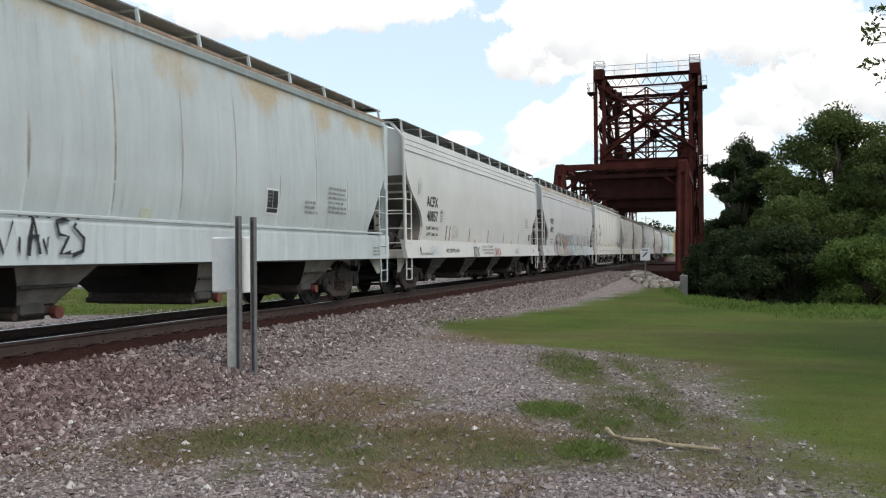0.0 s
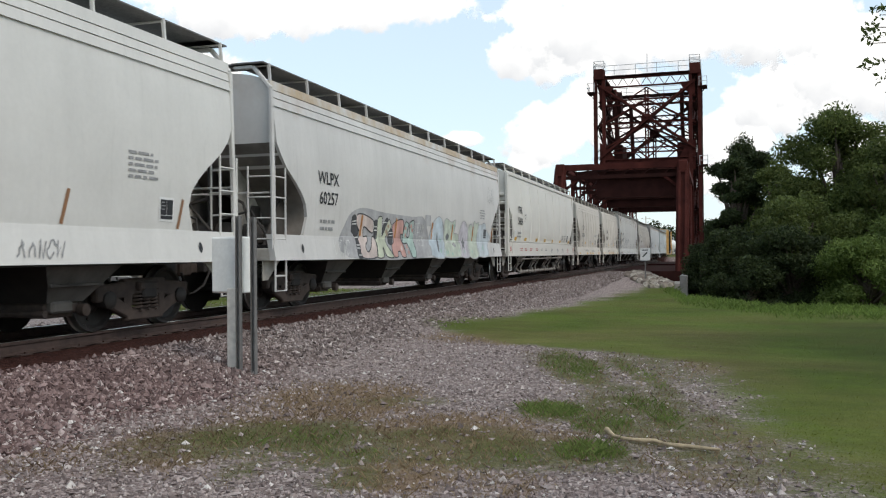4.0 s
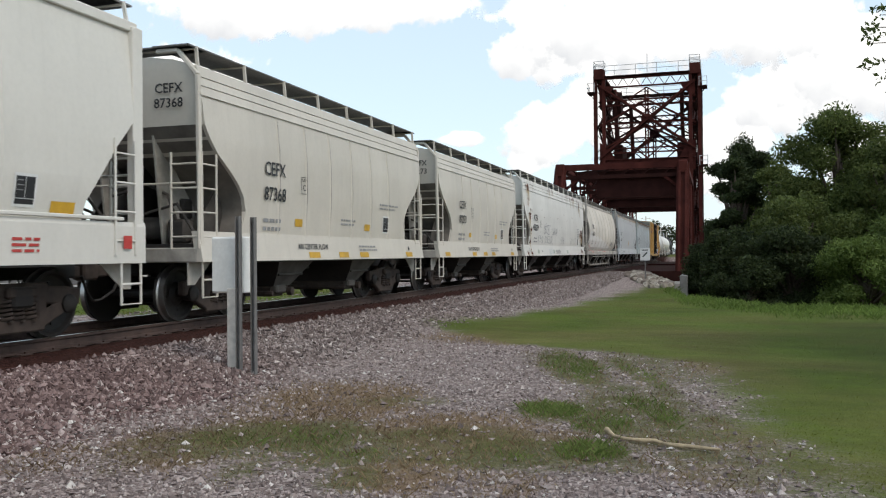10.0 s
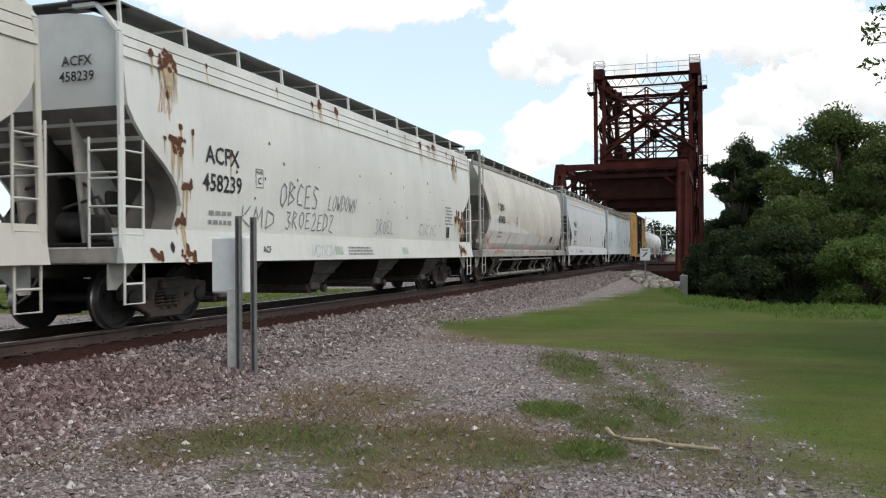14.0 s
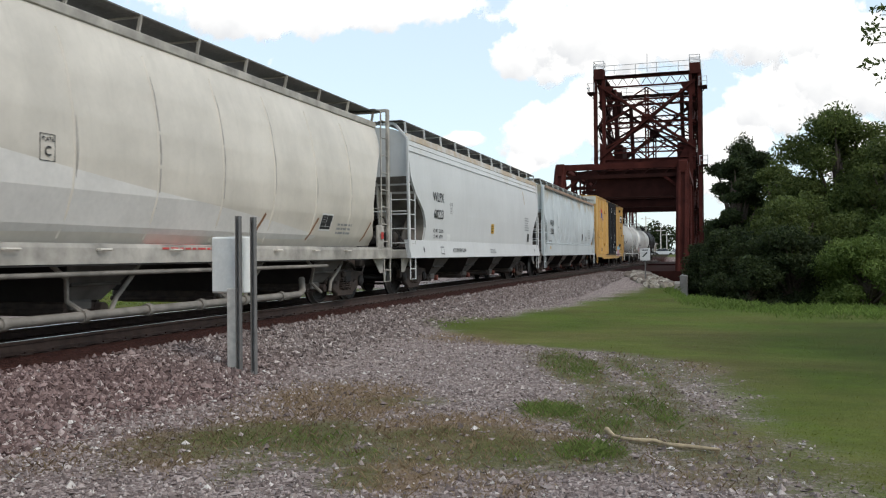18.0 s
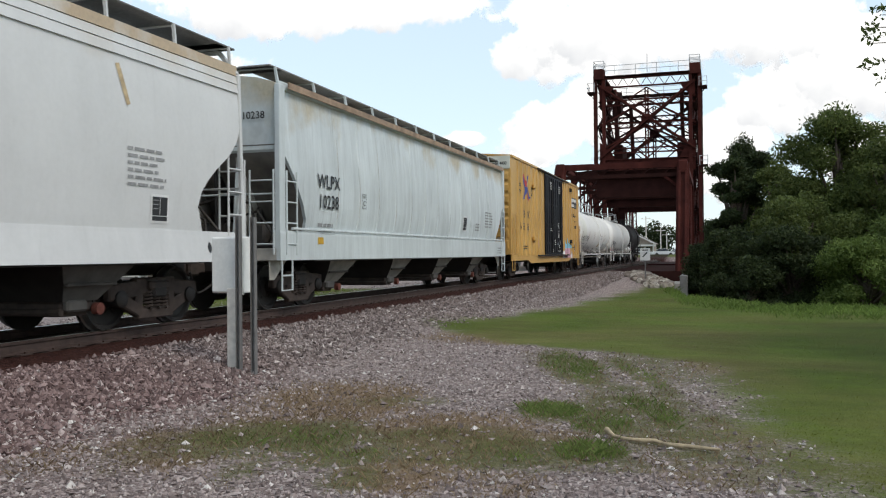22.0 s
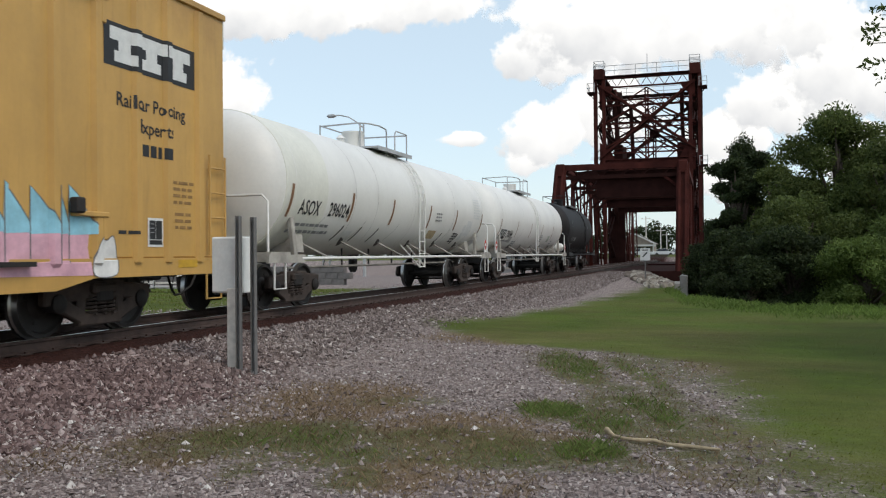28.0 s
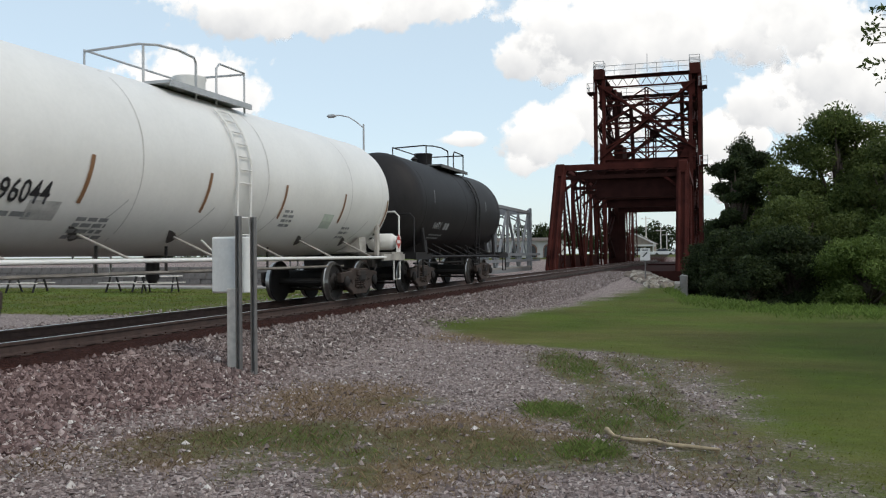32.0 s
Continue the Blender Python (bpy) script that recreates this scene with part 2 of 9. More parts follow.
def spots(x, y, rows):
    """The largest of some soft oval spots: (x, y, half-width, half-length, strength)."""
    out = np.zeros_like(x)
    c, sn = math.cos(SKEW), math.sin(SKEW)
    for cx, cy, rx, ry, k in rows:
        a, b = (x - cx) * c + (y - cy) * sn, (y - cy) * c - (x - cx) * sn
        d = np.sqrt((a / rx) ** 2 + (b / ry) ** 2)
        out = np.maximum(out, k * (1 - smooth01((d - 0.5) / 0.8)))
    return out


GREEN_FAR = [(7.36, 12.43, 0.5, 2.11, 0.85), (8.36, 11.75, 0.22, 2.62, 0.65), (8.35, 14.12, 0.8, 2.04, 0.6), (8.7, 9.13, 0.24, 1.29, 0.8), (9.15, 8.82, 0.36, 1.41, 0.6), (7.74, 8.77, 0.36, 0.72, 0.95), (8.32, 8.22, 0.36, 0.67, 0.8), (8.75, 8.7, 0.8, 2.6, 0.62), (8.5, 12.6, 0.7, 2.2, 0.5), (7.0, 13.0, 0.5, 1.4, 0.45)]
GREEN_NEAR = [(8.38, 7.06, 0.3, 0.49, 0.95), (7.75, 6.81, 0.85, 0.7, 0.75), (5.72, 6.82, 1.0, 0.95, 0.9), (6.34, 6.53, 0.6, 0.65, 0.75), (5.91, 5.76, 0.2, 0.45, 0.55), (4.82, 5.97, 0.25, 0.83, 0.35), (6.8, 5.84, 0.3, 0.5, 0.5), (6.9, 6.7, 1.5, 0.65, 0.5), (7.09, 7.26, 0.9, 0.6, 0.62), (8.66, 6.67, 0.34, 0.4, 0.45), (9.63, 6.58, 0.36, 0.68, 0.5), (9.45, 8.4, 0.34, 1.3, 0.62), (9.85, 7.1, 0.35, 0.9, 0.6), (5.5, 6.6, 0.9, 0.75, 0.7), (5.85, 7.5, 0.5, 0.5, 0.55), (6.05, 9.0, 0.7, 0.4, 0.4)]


def turf_cover(x, y):
    """How much green turf covers the ground."""
    x, y = np.asarray(x, float), np.asarray(y, float)
    edge = np.interp(y, [0, 6.1, 6.8, 7.8, 8.4, 10.5, 13.1, 13.8, 14.6, 15.4, 17.4, 18.5, 21, 26.5, 33, 42, 60], [11, 10.1, 9.95, 9.68, 9.45, 9.3, 9.0, 8.2, 6.8, 5.3, 3.7, 2.9, 3.74, 4.96, 5.59, 6.2, 7.5])
    rough_ = 0.5 * wave(x, y, 1.9, 0.7) + 0.35 * wave(x, y, 4.7, 2.2) + 0.3 * wave(x, y, 9.3, 5.0)
    t = smooth01((x - edge + 0.6 * rough_) / 1.9 + 0.42)
    t = np.maximum(t, smooth01((-5.2 - x + rough_) / 1.2 + 0.5) * smooth01((40 - y) / 3) * smooth01((y - 19.4 + 0.6 * rough_) / 1.4))
    near = t * smooth01((bank_edge(x) + 9 - y) / 5)
    return np.maximum(near, smooth01((y - 142) / 8))


def weed_cover(x, y):
    """How much thin weedy grass grows in patches on the gravel."""
    x, y = np.asarray(x, float), np.asarray(y, float)
    r = 0.4 * wave(x, y, 2.9, 0.7) + 0.45 * wave(x, y, 6.7, 2.2) + 0.4 * wave(x, y, 13.3, 5.0) + 0.3 * wave(x, y, 27.0, 1.0)
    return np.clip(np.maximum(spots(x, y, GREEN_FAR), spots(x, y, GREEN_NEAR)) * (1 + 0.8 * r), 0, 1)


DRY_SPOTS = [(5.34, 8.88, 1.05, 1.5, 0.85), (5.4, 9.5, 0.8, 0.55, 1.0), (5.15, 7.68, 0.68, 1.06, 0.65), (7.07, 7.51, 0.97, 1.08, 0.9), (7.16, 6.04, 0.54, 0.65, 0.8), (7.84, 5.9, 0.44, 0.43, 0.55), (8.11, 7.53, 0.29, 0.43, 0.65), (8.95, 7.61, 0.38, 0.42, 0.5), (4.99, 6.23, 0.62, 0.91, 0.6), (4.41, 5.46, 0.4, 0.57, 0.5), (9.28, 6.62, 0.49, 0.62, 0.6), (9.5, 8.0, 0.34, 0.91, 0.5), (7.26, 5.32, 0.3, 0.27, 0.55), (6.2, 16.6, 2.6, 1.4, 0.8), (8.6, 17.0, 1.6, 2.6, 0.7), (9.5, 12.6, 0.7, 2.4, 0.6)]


def dry_cover(x, y):
    """How much dry brown grass and litter lies between the stones."""
    x, y = np.asarray(x, float), np.asarray(y, float)
    r = 0.5 * wave(x, y, 2.3, 3.1) + 0.4 * wave(x, y, 6.1, 1.2) + 0.3 * wave(x, y, 15.0, 0.5)
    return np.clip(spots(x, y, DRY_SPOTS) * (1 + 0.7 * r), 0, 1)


GROUND = mat("gravel, dry grass and turf", 0.95, spec=0.1)


def ground_material(m):
    v = coords(m, geo=True)
    sep = nd(m, "SeparateXYZ")
    ln(m, v, sep.inputs[0])
    X = sep.outputs["X"]

    def cover(name):
        a = m.node_tree.nodes.new("ShaderNodeAttribute")
        a.attribute_name = name
        return a.outputs["Fac"]

    def math2(op, a, b):
        n = nd(m, "Math")
        n.operation = op
        for s, val in ((n.inputs[0], a), (n.inputs[1], b)):
            if isinstance(val, (int, float)):
                s.default_value = val
            else:
                ln(m, val, s)
        return n.outputs[0]
    n2 = noise_tex(m, v, 2.6, 6, 0.65)
    n3 = noise_tex(m, v, 9.0, 5, 0.7)
    vo = nd(m, "TexVoronoi", Scale=36.0)
    ln(m, v, vo.inputs["Vector"])
    fine = noise_tex(m, v, 60.0, 4, 0.75)
    one = nd(m, "SeparateColor")
    ln(m, vo.outputs["Color"], one.inputs[0])
    pale = ramp(m, one.outputs[0], [(0.0, (0.142, 0.11, 0.102)), (0.5, (0.278, 0.222, 0.207)), (1.0, (0.47, 0.394, 0.37))])
    warm = ramp(m, one.outputs[0], [(0.0, (0.08, 0.048, 0.044)), (0.5, (0.172, 0.11, 0.101)), (1.0, (0.33, 0.232, 0.216))])
    dist = math2("ADD", math2("ABSOLUTE", X, 0), math2("MULTIPLY", math2("SUBTRACT", n2, 0.5), 1.4))
    dist = math2("ADD", dist, math2("MULTIPLY", math2("MINIMUM", math2("MAXIMUM", math2("SUBTRACT", sep.outputs["Y"], 8.5), 0.0), 4.0), 0.5))
    gravel = mix(m, ramp(m, math2("MULTIPLY", dist, 0.1), [(0.38, grey(0)), (0.56, grey(1))]), warm, pale)
    gravel = mix(m, 1.0, gravel, ramp(m, fine, [(0.3, grey(0.55)), (0.62, grey(1.1))]), "MULTIPLY")
    n1 = noise_tex(m, v, 0.42, 4, 0.55)
    grass = mix(m, ramp(m, n1, [(0.4, grey(0)), (0.62, grey(0.7))]), ramp(m, n3, [(0.3, (0.078, 0.11, 0.018)), (0.75, (0.118, 0.16, 0.027))]), ramp(m, n3, [(0.3, (0.102, 0.1, 0.03)), (0.75, (0.15, 0.14, 0.047))]))
    dry = ramp(m, n3, [(0.3, (0.13, 0.086, 0.052)), (0.7, (0.28, 0.192, 0.118))])
    wob = math2("MULTIPLY", math2("SUBTRACT", n3, 0.5), 0.9)
    c = mix(m, ramp(m, math2("ADD", cover("dry"), wob), [(0.22, grey(0)), (0.75, grey(0.82))]), gravel, dry)
    grass = mix(m, math2("MULTIPLY", cover("dry"), 0.75), grass, ramp(m, n3, [(0.3, (0.115, 0.104, 0.036)), (0.75, (0.17, 0.15, 0.056))]))
    broad = noise_tex(m, v, 0.2, 3, 0.6)
    mown = noise_tex(m, coords(m, (0.5, 1.6, 1.0), geo=True), 0.9, 4, 0.6)
    grass = mix(m, 1.0, grass, ramp(m, broad, [(0.35, grey(0.74)), (0.65, grey(1.12))]), "MULTIPLY")
    grass = mix(m, 1.0, grass, ramp(m, mown, [(0.35, grey(0.82)), (0.65, grey(1.08))]), "MULTIPLY")
    weedy = ramp(m, n3, [(0.3, (0.068, 0.078, 0.024)), (0.75, (0.15, 0.14, 0.058))])
    speck = math2("MULTIPLY", math2("SUBTRACT", fine, 0.5), 1.6)
    c = mix(m, ramp(m, math2("ADD", math2("ADD", cover("weeds"), wob), speck), [(0.12, grey(0)), (0.75, grey(0.9))]), c, weedy)
    c = mix(m, ramp(m, math2("ADD", math2("ADD", cover("turf"), wob), speck), [(0.2, grey(0)), (0.85, grey(1))]), c, grass)
    stain = nd(m, "MapRange")
    for kk, x in (("From Min", 1.75), ("From Max", 2.25), ("To Min", 0.0), ("To Max", 1.0)):
        stain.inputs[kk].default_value = x
    ln(m, math2("ADD", math2("ABSOLUTE", X, 0), math2("MULTIPLY", math2("SUBTRACT", n2, 0.5), 0.5)), stain.inputs["Value"])
    c = mix(m, 1.0, c, mix(m, stain.outputs[0], (0.26, 0.16, 0.135), grey(1.0)), "MULTIPLY")
    ln(m, c, bsdf(m).inputs["Base Color"])
    bump(m, math2("ADD", fine, math2("MULTIPLY", vo.outputs["Distance"], 0.8)), 0.7, 0.03)


ground_material(GROUND)


def build_ground():
    xs = np.concatenate([[-4000, -1500, -600, -300, -150, -90], np.arange(-60, -10, 1.6), np.arange(-10, 3, 0.3), np.arange(3, 11, 0.12), np.arange(11, 24, 0.3), np.arange(24, 60, 2.0), [70, 90, 150, 300, 600, 1500, 4000]])
    ys = np.concatenate([[-3000, -800, -200, -80], np.arange(-40, 2, 3.0), np.arange(2, 16, 0.13), np.arange(16, 46, 0.3), np.arange(46, 170, 1.5), [190, 220, 260, 320, 420, 600, 1000, 2000, 4500]])
    gx, gy = np.meshgrid(xs, ys)
    gz = height(gx, gy)
    v = np.stack([gx.ravel(), gy.ravel(), gz.ravel()], 1)
    w = len(xs)
    i = (np.arange(len(ys) - 1)[:, None] * w + np.arange(w - 1)[None, :]).ravel()
    f = np.stack([i, i + 1, i + w + 1, i + w], 1)
    me = big_mesh("ground", v, f, GROUND, True)
    for name, cover in (("turf", turf_cover), ("weeds", weed_cover), ("dry", dry_cover)):
        me.attributes.new(name, "FLOAT", "POINT").data.foreach_set("value", cover(v[:, 0], v[:, 1]).astype(np.float32))
    ob = new("ground", me)
    tagged(ob, "grey gravel, dry grass and green turf beside the track", "ground", kind="structure")


build_ground()

# ---- railway track ----
def rail_outline():
    """Cross-section of a flat-bottom rail, its top at zero: (across, height)."""
    half = [(0.0, -0.17), (0.07, -0.17), (0.07, -0.155), (0.012, -0.13), (0.0085, -0.05), (0.034, -0.038), (0.036, -0.008), (0.026, 0.0)]
    return half[1:] + [(-a, b) for a, b in reversed(half[1:])]


def build_track():
    track = thing("railway_track", "steel rails on dark creosoted ties in stained ballast", "track", kind="structure")
    for x in (-0.752, 0.752):
        for lab, y0, y1 in (("", -60.0, 330.0),):
            o = rail_outline()
            s = Shape().rings([[(x + a, y0, b) for a, b in o], [(x + a, y1, b) for a, b in o]])
            r = part("rail", s, RAIL_RUST, track, "rust-brown rail", smooth=40)
            h = Shape().box((x, (y0 + y1) / 2, 0.0015), (0.046, y1 - y0, 0.003))
            part("rail_head", h, RAIL_HEAD, r, "polished bright running surface")
    tie = Shape().box((0, 0, -0.265), (2.6, 0.23, 0.18), chamfer=0.012).mesh("tie")
    tie.materials.append(TIE)
    far = Shape()
    y, n = -8.0, 0
    while y < 330:
        if n < 150:
            part("tie", tie, TIE, track, at=pose(random.uniform(-0.03, 0.03), y, random.uniform(-0.008, 0.01), 0, 0, random.uniform(-0.6, 0.6)))
        else:
            far.box((0, y, -0.265), (2.6, 0.23, 0.18))
        y += 0.5
        n += 1
    part("tie_row", far, TIE, track, kind="stuff")
    plate = Shape().box((0, 0, -0.165), (0.36, 0.2, 0.018)).box((0.1, 0.06, -0.145), (0.03, 0.03, 0.03)).box((-0.1, -0.06, -0.145), (0.03, 0.03, 0.03)).mesh("tie_plate")
    plate.materials.append(RAIL_RUST)
    for i in range(110):
        part("tie_plate", plate, RAIL_RUST, track, at=pose(0.752, 2.0 + i * 0.5, -0.005))


build_track()

# ---- train ----
SPEED = 6.58


def curve_profile(pts):
    zs, ws = [p[0] for p in pts], [p[1] for p in pts]
    return lambda z: float(np.interp(z, zs, ws))


def make_truck():
    """A three-piece freight truck, its middle at the origin, rail top at z = 0."""
    root = thing("truck", "", "")
    for sx in (-1, 1):
        x = sx * 1.0
        s = Shape()
        # frame outline with two windows, built as bars between joints
        bars = [((-1.1, 0.55), (-0.45, 0.6), 0.24), ((-0.5, 0.63), (0.5, 0.63), 0.26), ((0.45, 0.6), (1.1, 0.55), 0.24), ((-0.9, 0.5), (-0.34, 0.24), 0.2), ((0.9, 0.5), (0.34, 0.24), 0.2), ((-0.45, 0.22), (0.45, 0.22), 0.18), ((-0.42, 0.22), (-0.38, 0.64), 0.18), ((0.42, 0.22), (0.38, 0.64), 0.18), ((-0.98, 0.6), (-0.72, 0.42), 0.12), ((0.98, 0.6), (0.72, 0.42), 0.12)]
        for (a, b), (c, d), h in bars:
            s.beam((x, a, b), (x, c, d), 0.13, h, (0, 0, 1), 0.025)
        frame_ = part("side_frame", s, TRUCK_STEEL, root, smooth=40)
        for y in (-0.86, 0.86):
            b = Shape().turned([(x - 0.1 * sx, 0.11), (x + 0.1 * sx, 0.13), (x + 0.13 * sx, 0.1), (x + 0.15 * sx, 0.04)], 12, (0, y, 0.46))
            part("axle_bearing", b, STEEL_DARK, root, smooth=40)
        for y in (-0.19, 0.0, 0.19):
            pts = [(x + 0.02 * sx + 0.085 * math.cos(t * 0.8), y + 0.085 * math.sin(t * 0.8), 0.28 + 0.0068 * t) for t in range(41)]
            part("spring", Shape().tube(pts, 0.019, 5), TRUCK_STEEL, root, smooth=60)
        part("bolster_end", Shape().box((x, 0, 0.64), (0.3, 0.5, 0.14), chamfer=0.03), TRUCK_STEEL, root)
        for y in (-0.5, 0.5):
            part("brake_shoe", Shape().box((x * 0.72, y * 0.78, 0.42), (0.16, 0.12, 0.34), chamfer=0.03), STEEL_DARK, root)
    part("brake_beam", Shape().box((0, -0.4, 0.4), (1.5, 0.1, 0.16), chamfer=0.02).box((0, 0.4, 0.4), (1.5, 0.1, 0.16), chamfer=0.02), STEEL_DARK, root)
    part("spring_plank", Shape().box((0, 0, 0.25), (2.1, 0.62, 0.05)), TRUCK_STEEL, root)
    part("bolster", Shape().box((0, 0, 0.58), (2.3, 0.34, 0.26), chamfer=0.03), STEEL_DARK, root)
    w = Shape().tube([(-1.1, 0, 0), (1.1, 0, 0)], 0.075, 10)
    for sx in (-1, 1):
        a = sx * 0.70
        w.turned([(a - 0.03 * sx, 0.09), (a - 0.02 * sx, 0.36), (a - 0.05 * sx, 0.49), (a + 0.0 * sx, 0.485), (a + 0.02 * sx, 0.46), (a + 0.115 * sx, 0.45), (a + 0.12 * sx, 0.4), (a + 0.07 * sx, 0.37), (a + 0.05 * sx, 0.2), (a + 0.1 * sx, 0.13), (a + 0.1 * sx, 0.08)], 28)
        for k in range(4):
            t = k * math.pi / 2
            w.box((a + 0.07 * sx, 0.27 * math.cos(t), 0.27 * math.sin(t)), (0.02, 0.05, 0.05))
    wm = w.mesh("wheelset", 35)
    wm.materials.append(WHEEL_STEEL)
    wm.materials.append(TREAD)
    for f in wm.polygons:
        r = math.hypot(f.center.y, f.center.z)
        if r > 0.425 and 0.7 < abs(f.center.x) < 0.83:
            f.material_index = 1
    for y in (-0.86, 0.86):
        part("wheelset", wm, WHEEL_STEEL, root, "dark steel wheels with bright treads", at=pose(0, y, 0.46))
    return root


TRUCK = make_truck()


def put_truck(car, y):
    """A copy of the truck as a part of the car."""
    t = copy_thing(TRUCK, pose(0, y, 0))
    t.parent = car
    t.name = "truck"
    for key in ("category", "label"):
        if key in t:
            del t[key]
    return t


def coupler(car, y, sgn):
    s = Shape().beam((0, y - sgn * 0.5, 0.86), (0, y - sgn * 0.12, 0.86), 0.16, 0.18, chamfer=0.02)
    s.box((0.06, y - sgn * 0.06, 0.86), (0.2, 0.22, 0.28), chamfer=0.03).box((-0.1, y, 0.86), (0.1, 0.14, 0.26), chamfer=0.02)
    part("coupler", s, TRUCK_STEEL, car)
    h = [(0.35, y - sgn * 0.45, 0.8), (0.32, y - sgn * 0.3, 0.55), (0.25, y - sgn * 0.1, 0.42), (0.2, y, 0.4)]
    part("brake_hose", Shape().tube(h, 0.022, 6), STEEL_DARK, car, smooth=60)


def ladder(car, name, x, y, z0, z1, dx, dy, rungs, material, r=0.016, rails=True):
    """Rungs between two stiles; the stiles stand dx, dy apart."""
    s = Shape()
    if rails:
        for k in (0, 1):
            s.tube([(x + dx * k, y + dy * k, z0), (x + dx * k, y + dy * k, z1)], r * 1.25, 6)
    for i in range(rungs):
        z = z0 + (z1 - z0) * (i + 0.5) / rungs
        s.tube([(x, y, z), (x + dx, y + dy, z)], r, 6)
    return part(name, s, material, car, smooth=50)


def wrap(me, off, prof, y0, z0, sgn=1, sx=1.0, sz=1.0):
    """Lays flat writing onto a car's side: letters run towards +y as seen from outside."""
    n = len(me.vertices)
    co = np.empty(n * 3, dtype=np.float32)
    me.vertices.foreach_get("co", co)
    co = co.reshape(-1, 3)
    y = y0 + co[:, 0] * sx * sgn
    z = z0 + co[:, 1] * sz
    x = np.array([prof(float(t)) + off for t in z])
    me.vertices.foreach_set("co", np.stack([x * sgn, y, z], 1).astype(np.float32).ravel())
    me.update()
    return me


def sign_text(car, text, y, z, size, prof, material=None, stretch=1.0, off=0.012, name="lettering"):
    me = wrap(lettering(text, size), off, prof, y, z, 1, stretch)
    me.materials.append(material or BLACK)
    return part(name, me, material or BLACK, car)


def bars(car, y, z, w, rows, prof, material=None, h=0.035, gap=0.07, off=0.011, seed=0):
    """Small writing that cannot be read, as plain bars."""
    rr = random.Random(seed * 31 + int(y * 10) + int(z * 10))
    s = Shape()
    for i in range(rows):
        zz = z - i * gap
        yy = y - w / 2
        end = y + w / 2 * rr.uniform(0.55, 1.0)
        while yy < end - 0.03:
            ww = min(rr.uniform(0.08, 0.24), end - yy)
            s.add([(prof(zz - h / 2) + off, yy, zz - h / 2), (prof(zz - h / 2) + off, yy + ww, zz - h / 2), (prof(zz + h / 2) + off, yy + ww, zz + h / 2), (prof(zz + h / 2) + off, yy, zz + h / 2)], [(0, 1, 2, 3)])
            yy += ww + 0.04
    return part("stencil", s, material or GREYMARK, car, kind="stuff")


def decal(car, name, outline, prof, material, off=0.009, label=""):
    """A flat painted or stuck patch on the side, cut in strips to follow the curve: outline in (y, z)."""
    bm = bmesh.new()
    vs = [bm.verts.new((0, a, b)) for a, b in outline]
    bm.faces.new(vs)
    lo, hi = min(b for _, b in outline), max(b for _, b in outline)
    k = max(1, int((hi - lo) / 0.1))
    for i in range(1, k):
        bmesh.ops.bisect_plane(bm, geom=bm.verts[:] + bm.edges[:] + bm.faces[:], plane_co=(0, 0, lo + (hi - lo) * i / k), plane_no=(0, 0, 1))
    for zz in (1.34, 1.4, 1.42, 1.48, 1.5, 1.56, 1.58):
        if lo < zz < hi:
            bmesh.ops.bisect_plane(bm, geom=bm.verts[:] + bm.edges[:] + bm.faces[:], plane_co=(0, 0, zz), plane_no=(0, 0, 1))
    bmesh.ops.triangulate(bm, faces=bm.faces[:])
    for v in bm.verts:
        v.co.x = prof(v.co.z) + off
    me = bpy.data.meshes.new(name)
    bm.to_mesh(me)
    bm.free()
    me.materials.append(material)
    return part(name, me, material, car, label)


def rect(y, z, w, h):
    return [(y - w / 2, z - h / 2), (y + w / 2, z - h / 2), (y + w / 2, z + h / 2), (y - w / 2, z + h / 2)]


